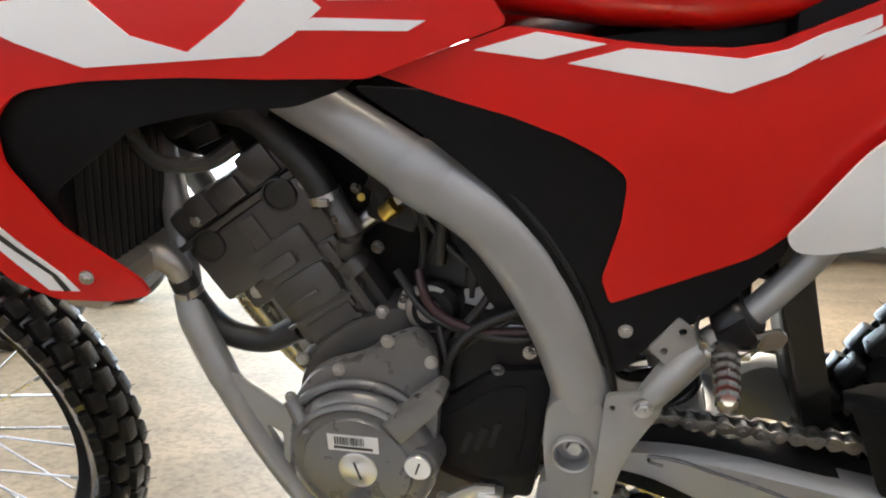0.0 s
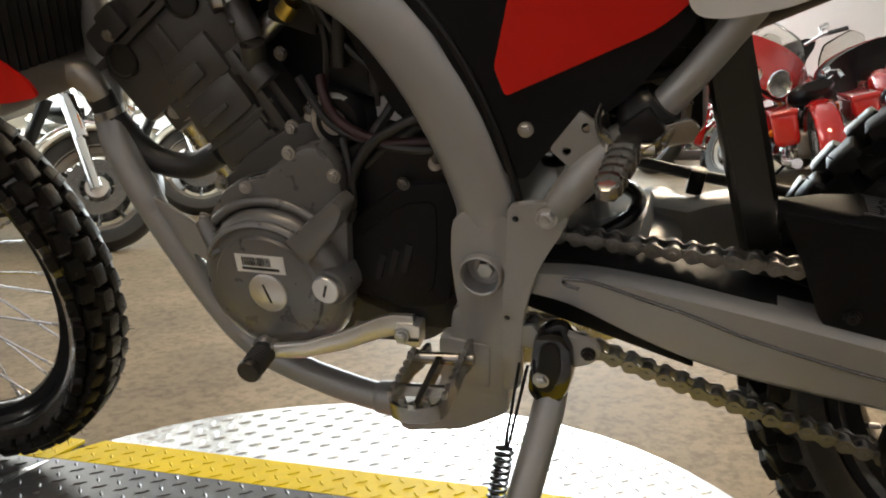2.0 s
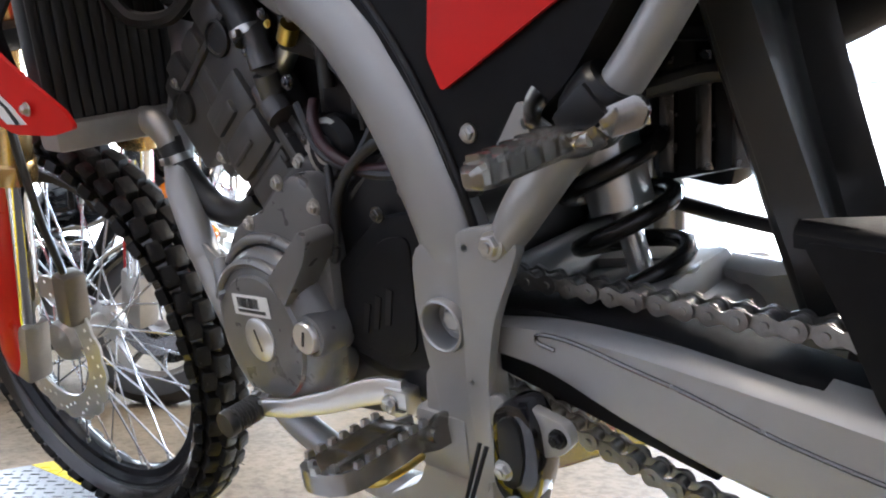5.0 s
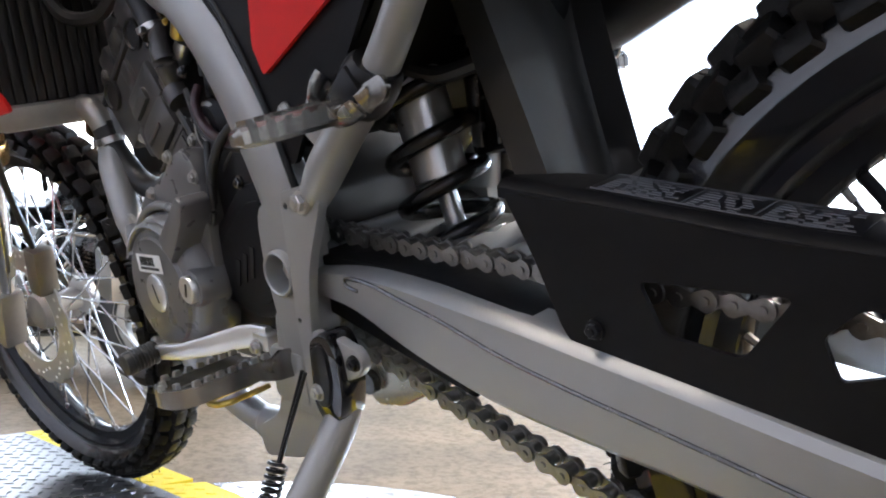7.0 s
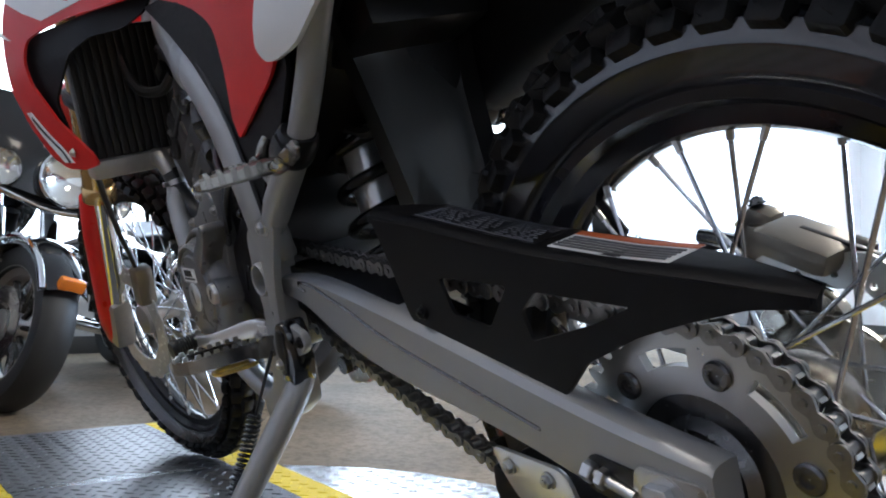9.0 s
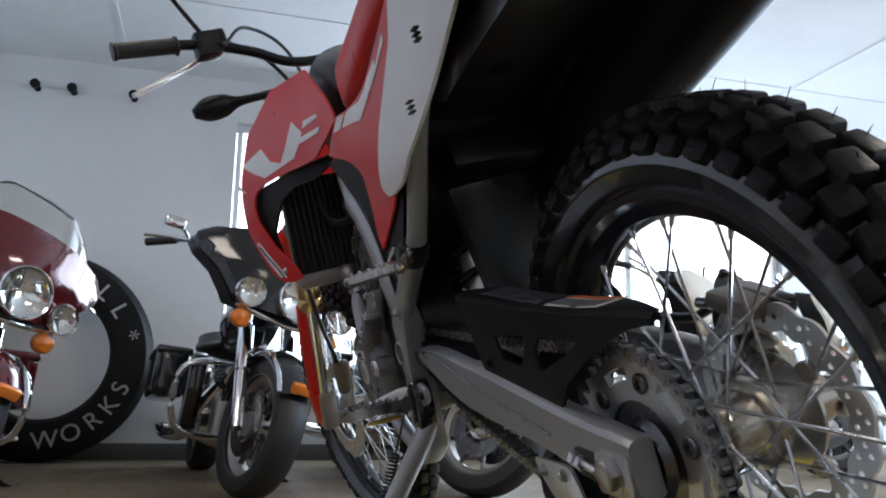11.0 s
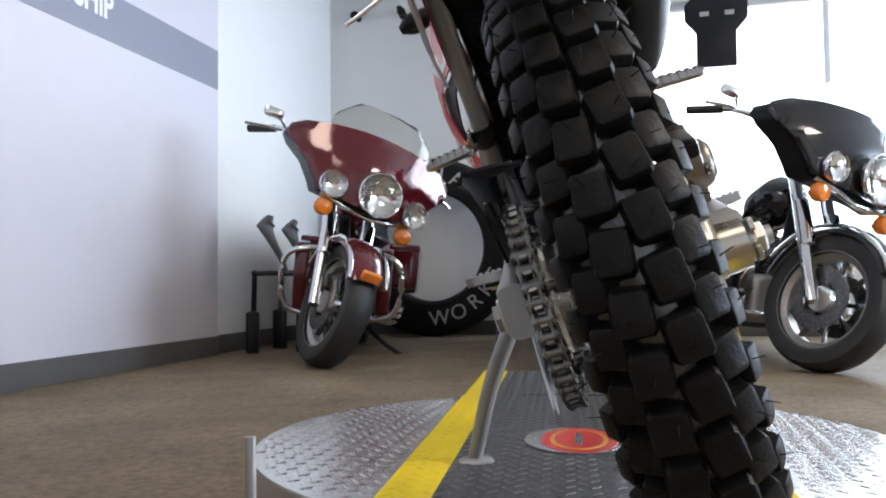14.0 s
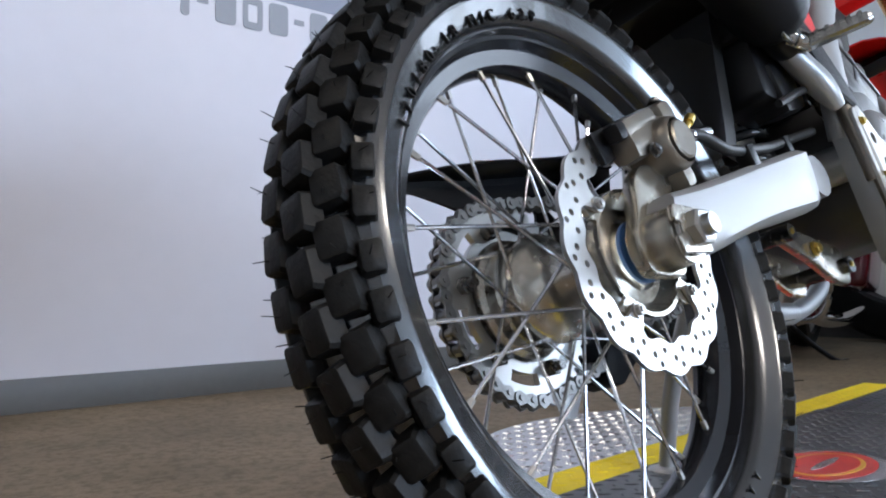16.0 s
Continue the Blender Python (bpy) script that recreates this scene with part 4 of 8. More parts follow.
def arm(bm, y_out, y_in, bend=0.0):
    """One leg of the swingarm, a box section that tapers to the axle."""
    top, low = spline(ARM_TOP, 4), spline(ARM_LOW[::-1], 4)
    loops = []
    n = 34
    ts, tl = np.linspace(0, 1, len(top)), np.linspace(0, 1, len(low))
    for k in range(n + 1):
        f = k / n
        u = [np.interp(f, ts, [p[j] for p in top]) for j in (0, 1)]
        w = [np.interp(f, tl, [p[j] for p in low]) for j in (0, 1)]
        grow = max(0.0, min(1.0, (-0.12 - u[0]) / 0.14))
        yi = y_in + (0.014 if y_in < 0 else -0.014) * grow
        h = (np.array(u) - np.array(w))
        loop = []
        for a, b in ((0.12, 0.0), (0.32, -0.012), (0.68, -0.012), (0.88, 0.0), (0.97, 0.16), (1.0, 0.36), (1.0, 0.8), (0.96, 1.0), (0.04, 1.0), (0.0, 0.8), (0.0, 0.36), (0.03, 0.16)):
            p = np.array(w) + h * a
            loop.append((p[0], y_out + (yi - y_out) * b - bend * max(0.0, min(1.0, (-0.315 - p[0]) / 0.05)) ** 1.5, p[1]))
        loops.append(loop)
    rings(bm, loops)
    return bm


bm = bmesh.new()
arm(bm, -0.119, -0.094)
for v in bm.verts:
    v.co.x = min(v.co.x, 0.036)
SEAM_LINE = ((-0.440, 0.124), (-0.452, 0.128), (-0.450, 0.1335), (-0.425, 0.130), (-0.39, 0.118), (-0.355, 0.106), (-0.305, 0.086), (-0.25, 0.069), (-0.195, 0.054), (-0.106, 0.029))
swing = bpart("swingarm", bm, SILVER, "satin silver aluminium swingarm", sharp=32)
bm = bmesh.new()
arm(bm, 0.124, 0.096, 0.05)
for v in bm.verts:
    if v.co.x > 0.010:
        v.co.x = 0.010 + 0.10 * (v.co.x - 0.010)
        v.co.z *= 0.8
bpart("right_arm", bm, SILVER, "", swing)
bm = bmesh.new()
tube(bm, [(-0.40, -0.10, 0.098), (-0.40, 0.10, 0.098)], 0.030, 14, 0, 0.9)
rod(bm, (-0.527, -0.10, 0.132), (-0.527, 0.10, 0.132), 0.026, None, 20)
box(bm, (-0.46, 0, 0.120), (0.13, 0.112, 0.030), (0, -8, 0), 0.008)
bpart("cross_member", bm, SILVER, "", swing)
bm = bmesh.new()
tube(bm, [(x, -0.1198, z) for x, z in SEAM_LINE], 0.0015, 6, 5)
bpart("weld_seam", bm, DARK_STEEL, "", swing)
# chain slider on the arm
bm = bmesh.new()
plate(bm, [(-0.53, 0.150), (-0.46, 0.1445), (-0.44, 0.1420), (-0.38, 0.1335), (-0.32, 0.1190), (-0.24, 0.0965), (-0.235, 0.092), (-0.32, 0.113), (-0.38, 0.128), (-0.44, 0.137), (-0.50, 0.139), (-0.50, 0.118), (-0.44, 0.097), (-0.36, 0.056), (-0.35, 0.045), (-0.46, 0.085), (-0.53, 0.110)], -0.106, -0.060, bevel=0.002)
bpart("chain_slider", bm, BLACK, "", swing)
# chain adjuster
bm = bmesh.new()
plate(bm, rounded([(-0.030, -0.020), (0.030, -0.022), (0.034, 0.018), (-0.020, 0.022)], 0.008), -0.1225, -0.1185, bevel=0.0012)
bpart("adjuster_plate", bm, STEEL, "", swing)
bm = bmesh.new()
plate(bm, rounded([(-0.068, -0.004), (-0.012, -0.016), (-0.010, 0.014), (-0.060, 0.022)], 0.008), -0.1212, -0.1185)
bpart("adjuster_slot", bm, SATIN_BLACK, "", swing)
bm = bmesh.new()
rod(bm, (-0.060, -0.1235, 0.010), (-0.022, -0.1235, 0.000), 0.004, None, 10)
hexagon(bm, (-0.062, -0.1235, 0.0105), (1, 0, -0.25), 0.0078, 0.008)
hexagon(bm, (-0.050, -0.1235, 0.0075), (1, 0, -0.25), 0.0078, 0.006)
bpart("adjuster_bolt", bm, STEEL, "", swing)
bm = bmesh.new()
plate(bm, rounded([(-0.018, -0.019), (0.027, -0.021), (0.030, -0.006), (0.020, -0.004), (0.020, 0.006), (0.030, 0.008), (0.027, 0.021), (-0.018, 0.019)], 0.003), 0.1245, 0.130, bevel=0.001)
bpart("adjuster_plate", bm, HUB, "", swing)
# chain guide under the arm
bm = bmesh.new()
plate(bm, rounded([(-0.185, 0.000), (-0.10, -0.006), (-0.085, -0.05), (-0.065, -0.115), (-0.085, -0.125), (-0.125, -0.075), (-0.17, -0.03)], 0.012), -0.112, -0.108, bevel=0.001)
guide = bpart("chain_guide", bm, BRIGHT_ALLOY, "alloy chain guide bracket", swing)
bm = bmesh.new()
plate(bm, rounded([(-0.195, -0.02), (-0.12, -0.045), (-0.10, -0.09), (-0.125, -0.10), (-0.20, -0.05)], 0.008), -0.106, -0.066, bevel=0.002)
bpart("chain_guide_block", bm, BLACK, "", swing)
bolt("guide_bolt", (-0.119, -0.112, -0.016), (0, -1, 0), 0.0065, STEEL, swing)
bolt("guide_bolt", (-0.163, -0.112, -0.014), (0, -1, 0), 0.0065, STEEL, swing)

# -- chain guard with its labels
G_OUT = [(-0.288, 0.191), (-0.272, 0.150), (-0.2586, 0.1057), (-0.250, 0.094), (-0.205, 0.083), (-0.117, 0.060), (-0.092, 0.053), (-0.079, 0.055), (-0.054, 0.080), (-0.004, 0.102), (0.034, 0.113), (0.075, 0.1225), (0.108, 0.124), (0.110, 0.130), (0.0, 0.1425), (-0.12, 0.159), (-0.23, 0.182)]
H1 = rounded([(-0.203, 0.1381), (-0.1192, 0.1324), (-0.1484, 0.0991), (-0.1926, 0.108)], 0.006)
H2 = rounded([(-0.0901, 0.1285), (-0.0062, 0.1207), (-0.0429, 0.1072), (-0.103, 0.0921), (-0.1087, 0.1137)], 0.004)
bm = bmesh.new()
plate(bm, rounded(G_OUT, 0.006), -0.112, -0.1085, [H1, H2])
guard = bpart("chain_guard", bm, BLACK, "matt black plastic chain guard with openings")
bm = bmesh.new()
loops = []
for f in np.linspace(0, 1, 14):
    x = -0.292 + 0.404 * f
    z = np.interp(x, (-0.29, -0.23, -0.12, -0.02, 0.045, 0.112), (0.194, 0.182, 0.159, 0.144, 0.138, 0.129))
    w = np.interp(f, (0, 0.12, 0.70, 0.78, 0.88, 1), (0.010, 0.048, 0.050, 0.040, 0.030, 0.008))
    loops.append([(x, -0.112, z - 0.006), (x, -0.111, z + 0.0005), (x, -0.107, z + 0.0035), (x, -0.100, z + 0.005), (x, -0.112 + w, z + 0.006), (x, -0.112 + w + 0.002, z + 0.003), (x, -0.112 + w, z + 0.0025), (x, -0.106, z + 0.0005), (x, -0.1085, z - 0.006)])
rings(bm, loops)
bpart("guard_top", bm, BLACK, "", guard)


def guard_z(x):
    return np.interp(x, (-0.29, -0.23, -0.12, -0.02, 0.045, 0.112), (0.194, 0.182, 0.159, 0.144, 0.138, 0.129)) + 0.0056


def flat_label(name, x0, x1, y0, y1, mat, up, parent):
    bm = bmesh.new()
    loops = []
    for f in np.linspace(0, 1, 8):
        x = x0 + (x1 - x0) * f
        z = guard_z(x) + up
        loops.append([(x, y0, z - 0.0006 - 0.001 * (y0 < -0.1)), (x, y1, z), (x, y1, z + 0.0003), (x, y0, z - 0.001 * (y0 < -0.1))])
    rings(bm, loops)
    return bpart(name, bm, mat, "", parent)


flat_label("data_label", -0.236, -0.092, -0.101, -0.064, SATIN_BLACK, 0.0004, guard)
for a, b, c, d in ((-0.233, -0.0945, -0.0995, -0.0990), (-0.233, -0.0945, -0.0665, -0.0660), (-0.180, -0.1795, -0.099, -0.066), (-0.142, -0.1415, -0.099, -0.066)):
    flat_label("label_rule", a, b, c, d, GREY_INK, 0.0007, guard)
rnd = random.Random(11)
for a, b in ((-0.230, -0.184), (-0.177, -0.145), (-0.138, -0.098)):
    for k in range(7):
        y = -0.0965 + 0.0042 * k + 0.0003
        x = a
        while x < b - 0.004:
            l = rnd.uniform(0.004, 0.011)
            flat_label("label_print", x, min(b, x + l), y, y + 0.0011, GREY_INK, 0.0007, guard)
            x += l + rnd.uniform(0.002, 0.004)
flat_label("warning_label", -0.080, 0.020, -0.101, -0.066, PAPER, 0.0005, guard)
flat_label("warning_band", -0.080, 0.020, -0.0735, -0.0662, ORANGE_INK, 0.0009, guard)
for k in range(5):
    flat_label("warning_print", -0.076, 0.016, -0.099 + 0.0048 * k, -0.0972 + 0.0048 * k, GREY_INK, 0.0009, guard)
bolt("guard_bolt", (-0.235, -0.1125, 0.108), (0, -1, 0), 0.006, SATIN_BLACK, guard)

def shroud_y(x, z):
    base = np.interp(x, (-1.02, -0.98, -0.85, -0.70, -0.58), (-0.242, -0.236, -0.196, -0.152, -0.128))
    return base + 0.16 * max(0.0, 0.47 - z) + 0.10 * max(0.0, z - 0.55)


# -- frame
SPAR = [(-0.95, -0.012, 0.585), (-0.86, -0.045, 0.525), (-0.770, -0.078, 0.470), (-0.715, -0.092, 0.438), (-0.655, -0.104, 0.399), (-0.600, -0.112, 0.362), (-0.563, -0.114, 0.316), (-0.535, -0.115, 0.263), (-0.517, -0.114, 0.210), (-0.514, -0.111, 0.185), (-0.517, -0.106, 0.160)]
bm = bmesh.new()
tube(bm, [(*p, 0.0255 if k < 4 else 0.0275 if k < 9 else 0.029) for k, p in enumerate(SPAR)], 0.028, 18, 5, 0.62, (0, 1, 0), power=0.85)
frame_part = bpart("frame_spar", bm, SILVER, "satin silver perimeter frame tube", sharp=50)
bm = bmesh.new()
tube(bm, [(x, -y, z, 0.0275) for x, y, z in SPAR], 0.028, 14, 4, 0.62, (0, 1, 0), power=0.85)
bpart("right_spar", bm, SILVER, "", frame_part, 50)
bm = bmesh.new()
tube(bm, [(-0.668, -0.102, 0.4075, 0.0265), (-0.662, -0.1035, 0.4035, 0.0296), (-0.642, -0.1055, 0.3905, 0.0300), (-0.634, -0.107, 0.385, 0.0280)], 0.029, 18, 2, 0.64, (0, 1, 0), power=0.85)
bpart("spar_collar", bm, SILVER, "", frame_part, 50)
# swingarm pivot boss with its deep recess
bm = bmesh.new()
lathe(bm, [(0.0190, 0.012), (0.0196, -0.003), (0.0188, -0.0070), (0.0175, -0.0078), (0.0162, -0.0066), (0.0155, 0.010), (0.0005, 0.0105)], (-0.521, -0.1275, 0.139), seg=40)
bpart("pivot_boss", bm, SILVER, "", frame_part)
P_OUT = rounded([(-0.543, 0.198, 0.024), (-0.548, 0.150), (-0.548, 0.120), (-0.545, 0.080), (-0.556, 0.015), (-0.512, 0.010), (-0.503, 0.060), (-0.497, 0.110), (-0.494, 0.150), (-0.490, 0.198, 0.024)], 0.008)
bm = bmesh.new()
plate(bm, P_OUT, -0.1285, -0.098, [circle(-0.521, 0.139, 0.0172, 36)], bevel=0.004)
bpart("pivot_plate", bm, SILVER, "", frame_part)
bm = bmesh.new()
plate(bm, P_OUT, 0.098, 0.1285, [circle(-0.521, 0.139, 0.0172, 36)], bevel=0.004)
bpart("pivot_plate", bm, SILVER, "", frame_part)
bm = bmesh.new()
lathe(bm, [(0.0190, -0.012), (0.0196, 0.003), (0.0188, 0.0070), (0.0175, 0.0078), (0.0162, 0.0066), (0.0155, -0.010), (0.0005, -0.0105)], (-0.521, 0.1275, 0.139), seg=40)
bpart("pivot_boss", bm, SILVER, "", frame_part)
bm = bmesh.new()
hexagon(bm, (-0.519, -0.119, 0.140), (0, -1, 0), 0.0082, 0.006)
lathe(bm, [(0.0112, 0), (0.0112, -0.002), (0.008, -0.0025)], (-0.519, -0.1175, 0.140), seg=26)
bpart("pivot_bolt", bm, STEEL, "", frame_part)
bm = bmesh.new()
outline = rounded([(-0.552, 0.105), (-0.500, 0.105), (-0.505, 0.045), (-0.512, -0.01), (-0.560, -0.035), (-0.625, -0.045), (-0.628, -0.015), (-0.585, 0.005), (-0.568, 0.035)], 0.010)
plate(bm, outline, -0.127, -0.098, bevel=0.004)
bpart("foot_bracket", bm, SILVER, "", frame_part)
bm = bmesh.new()
plate(bm, outline, 0.098, 0.127, bevel=0.004)
bpart("foot_bracket", bm, SILVER, "", frame_part)
bm = bmesh.new()
outline = rounded([(-0.492, 0.205), (-0.455, 0.209, 0.012), (-0.442, 0.196, 0.012), (-0.452, 0.178), (-0.472, 0.145, 0.03), (-0.487, 0.10, 0.03), (-0.494, 0.03), (-0.510, 0.025), (-0.505, 0.10), (-0.497, 0.150)], 0.006)
plate(bm, outline, -0.1365, -0.1275, [circle(-0.486, 0.194, 0.0025, 10), circle(-0.500, 0.102, 0.0022, 10)], bevel=0.001)
bpart("gusset_plate", bm, SILVER, "", frame_part)
bolt("gusset_bolt", (-0.460, -0.1385, 0.197), (0, -1, 0), 0.0085, STEEL, frame_part)
# down tube and lower cradle
CRADLE = [(-0.950, -0.01, 0.42), (-0.935, -0.030, 0.355), (-0.920, -0.062, 0.290), (-0.911, -0.078, 0.245), (-0.887, -0.086, 0.184), (-0.840, -0.088, 0.078), (-0.800, -0.09, 0.021), (-0.745, -0.092, -0.009), (-0.665, -0.096, -0.029), (-0.610, -0.10, -0.028), (-0.56, -0.105, -0.012)]
bm = bmesh.new()
tube(bm, CRADLE, 0.0148, 16, 6)
mirrored(bm)
bpart("cradle_tube", bm, SILVER, "", frame_part, 60)
bm = bmesh.new()
tube(bm, [(-0.914, -0.072, 0.262, 0.0152), (-0.909, -0.079, 0.240, 0.0162), (-0.887, -0.086, 0.186, 0.0160), (-0.881, -0.086, 0.172, 0.0150)], 0.017, 16, 5)
bpart("tube_sleeve", bm, SILVER, "", frame_part, 60)
bm = bmesh.new()
tube(bm, [(-0.660, -0.0965, -0.029, 0.0152), (-0.652, -0.097, -0.029, 0.0175), (-0.600, -0.101, -0.026, 0.0180), (-0.56, -0.105, -0.012, 0.018)], 0.017, 16, 4)
bpart("tube_sleeve", bm, SILVER, "", frame_part, 60)
bm = bmesh.new()
plate(bm, rounded([(-0.878, 0.190), (-0.866, 0.186), (-0.820, 0.150), (-0.808, 0.160, 0.012), (-0.800, 0.146, 0.012), (-0.815, 0.128), (-0.828, 0.060), (-0.842, 0.075)], 0.004), -0.094, -0.088, [rounded([(-0.842, 0.128), (-0.826, 0.118), (-0.829, 0.090), (-0.836, 0.090)], 0.004)], bevel=0.0015)
bpart("engine_hanger", bm, SILVER, "", frame_part)
bolt("hanger_bolt", (-0.808, -0.094, 0.152), (0, -1, 0), 0.0082, STEEL, frame_part)
# steering head
bm = bmesh.new()
rod(bm, (-1.000, 0, 0.52), (-0.93, 0, 0.66), 0.032, None, 20)
bpart("steering_head", bm, SILVER, "", frame_part)
# rear subframe
SUB = [(-0.466, -0.1285, 0.188, 0.0100), (-0.452, -0.127, 0.204, 0.0150), (-0.437, -0.124, 0.222, 0.0172), (-0.416, -0.119, 0.243, 0.0165), (-0.380, -0.115, 0.272, 0.0145), (-0.330, -0.113, 0.325, 0.0140), (-0.25, -0.11, 0.42, 0.0140), (-0.15, -0.105, 0.50, 0.0155), (0.05, -0.09, 0.55, 0.014)]
bm = bmesh.new()
tube(bm, SUB, 0.016, 16, 5, 0.85)
sub = bpart("subframe_tube", bm, SILVER, "silver steel subframe tube", sharp=60)
bm = bmesh.new()
tube(bm, [(x, -y, z, r) for x, y, z, r in SUB], 0.016, 14, 4)
bpart("right_subframe_tube", bm, SILVER, "", sub, 60)
bm = bmesh.new()
plate(bm, rounded([(-0.459, 0.249), (-0.435, 0.278), (-0.411, 0.259), (-0.436, 0.226)], 0.003), -0.1290, -0.1255, [circle(-0.446, 0.247, 0.0035, 12), circle(-0.431, 0.265, 0.0038, 12)])
bpart("bracket_plate", bm, SILVER, "", sub)

# -- engine
CYL = Matrix.Translation((-0.749, 0, 0.217)) @ Matrix.Rotation(radians(-31.2), 4, "Y")


def cyl_box(bm, u0, u1, v0, v1, y0, y1, bevel=0.006):
    """A block on the leaning cylinder: u up along it, v backwards."""
    b = bmesh.new()
    box(b, ((v0 + v1) / 2, (y0 + y1) / 2, (u0 + u1) / 2), (v1 - v0, y1 - y0, u1 - u0), bevel=bevel)
    b.transform(CYL)
    me = bpy.data.meshes.new("tmp")
    b.to_mesh(me)
    b.free()
    bm.from_mesh(me)
    bpy.data.meshes.remove(me)


bm = bmesh.new()
plate(bm, rounded([(-0.805, 0.175), (-0.812, 0.085), (-0.78, 0.040), (-0.70, 0.028), (-0.60, 0.030), (-0.555, 0.07), (-0.548, 0.20), (-0.60, 0.245), (-0.70, 0.262), (-0.775, 0.222)], 0.02), -0.082, 0.105, bevel=0.008)
engine = bpart("engine_case", bm, ENGINE, "grey painted single-cylinder engine")
bm = bmesh.new()
cyl_box(bm, -0.03, 0.012, -0.056, 0.058, -0.078, 0.078, 0.004)
cyl_box(bm, 0.012, 0.092, -0.046, 0.046, -0.066, 0.066, 0.008)
bpart("cylinder", bm, ENGINE, "", engine)
for dims in ((0.028, 0.062, -0.036, 0.030, -0.0705, 0.07, 0.003), (0.004, 0.022, -0.034, -0.014, -0.0725, 0.07, 0.004), (0.004, 0.022, -0.010, 0.008, -0.0725, 0.07, 0.004), (0.004, 0.022, 0.012, 0.030, -0.0725, 0.07, 0.004), (0.0, 0.10, 0.040, 0.056, -0.062, 0.04, 0.005),):
    bm = bmesh.new()
    cyl_box(bm, *dims)
    bpart("cylinder_rib", bm, ENGINE, "", engine)
bm = bmesh.new()
cyl_box(bm, 0.078, 0.100, -0.052, 0.054, -0.070, 0.070, 0.004)
cyl_box(bm, 0.098, 0.166, -0.088, 0.060, -0.068, 0.068, 0.007)
bpart("cylinder_head", bm, ENGINE, "", engine)
for dims in ((0.085, 0.128, -0.036, 0.034, -0.0745, 0.07, 0.006), (0.095, 0.112, -0.030, 0.012, -0.080, 0.07, 0.006), (0.118, 0.160, -0.022, -0.002, -0.0715, 0.07, 0.0025), (0.13, 0.16, 0.050, 0.068, -0.055, 0.03, 0.006),):
    bm = bmesh.new()
    cyl_box(bm, *dims)
    bpart("head_lug", bm, ENGINE, "", engine)
bm = bmesh.new()
cyl_box(bm, 0.166, 0.173, -0.094, 0.062, -0.070, 0.070, 0.002)
cyl_box(bm, 0.173, 0.205, -0.090, 0.056, -0.062, 0.062, 0.010)
bpart("head_cover", bm, ENGINE, "", engine)
for dims in ((0.176, 0.207, -0.062, -0.034, -0.067, 0.064, 0.006), (0.176, 0.200, -0.022, 0.006, -0.068, 0.064, 0.005), (0.176, 0.212, 0.012, 0.050, -0.066, 0.064, 0.008),):
    bm = bmesh.new()
    cyl_box(bm, *dims)
    bpart("cover_lug", bm, ENGINE, "", engine)
for u, v in ((0.160, 0.034), (0.158, -0.062)):
    c = CYL @ Vector((v, -0.069, u))
    bm = bmesh.new()
    lathe(bm, [(0.017, 0.004), (0.017, -0.003), (0.0145, -0.0035), (0.0135, -0.001), (0.0005, -0.001)], c, (0, 1, 0), 28)
    bpart("cam_plug", bm, HOSE, "", engine)
for u, v, y in ((0.155, 0.062, -0.066), (0.09, 0.058, -0.062), (0.010, 0.054, -0.079), (0.010, -0.050, -0.079), (0.092, -0.055, -0.064), (0.185, -0.058, -0.064)):
    bolt("engine_bolt", CYL @ Vector((v, y, u)), (0, -1, 0), 0.0068, CAST, engine)
# alternator cover
bm = bmesh.new()
C_OUT = [(-0.800, 0.171), (-0.806, 0.110), (-0.790, 0.066), (-0.746, 0.043), (-0.700, 0.045), (-0.664, 0.076), (-0.654, 0.119), (-0.645, 0.179), (-0.648, 0.232), (-0.668, 0.251), (-0.698, 0.240), (-0.721, 0.223), (-0.770, 0.210)]
plate(bm, rounded(C_OUT, 0.018), -0.118, -0.094, bevel=0.006)
cover = bpart("alternator_cover", bm, COVER, "satin grey alternator cover with two slotted plugs", engine)
bm = bmesh.new()
lathe(bm, [(0.077, 0.0), (0.0755, -0.012), (0.071, -0.020), (0.062, -0.0245), (0.056, -0.0255), (0.054, -0.0285), (0.046, -0.0300), (0.0005, -0.0305)], (-0.728, -0.114, 0.117), seg=56)
bpart("cover_dome", bm, COVER, "", cover, 45)
bm = bmesh.new()
tube(bm, [(-0.728 + 0.066 * math.cos(t), -0.137, 0.117 + 0.066 * math.sin(t)) for t in np.linspace(0.75, 2.6, 9)], 0.0055, 8, 3, 0.8)
tube(bm, [(-0.728 + 0.082 * math.cos(t), -0.121, 0.117 + 0.082 * math.sin(t)) for t in np.linspace(0.85, 2.5, 8)], 0.005, 8, 3)
tube(bm, [(-0.776, -0.135, 0.150), (-0.795, -0.122, 0.178)], 0.009, 8, 2)
bpart("cover_rib", bm, COVER, "", cover, 50)
bm = bmesh.new()
plate(bm, rounded([(-0.697, 0.170), (-0.643, 0.210), (-0.634, 0.202), (-0.643, 0.184), (-0.680, 0.147)], 0.004), -0.1460, -0.115, bevel=0.004)
bpart("cover_wedge", bm, COVER, "", cover)
bm = bmesh.new()
lathe(bm, [(0.0195, 0.004), (0.0195, -0.0020), (0.018, -0.0030), (0.0005, -0.0030)], (-0.726, -0.1440, 0.117), seg=40)
cap = bpart("cover_plug", bm, BRIGHT_ALLOY, "", cover)
bm = bmesh.new()
box(bm, (-0.726, -0.1470, 0.117), (0.0022, 0.0008, 0.020), (0, -14, 0))
bpart("plug_slot", bm, INK, "", cover)
bm = bmesh.new()
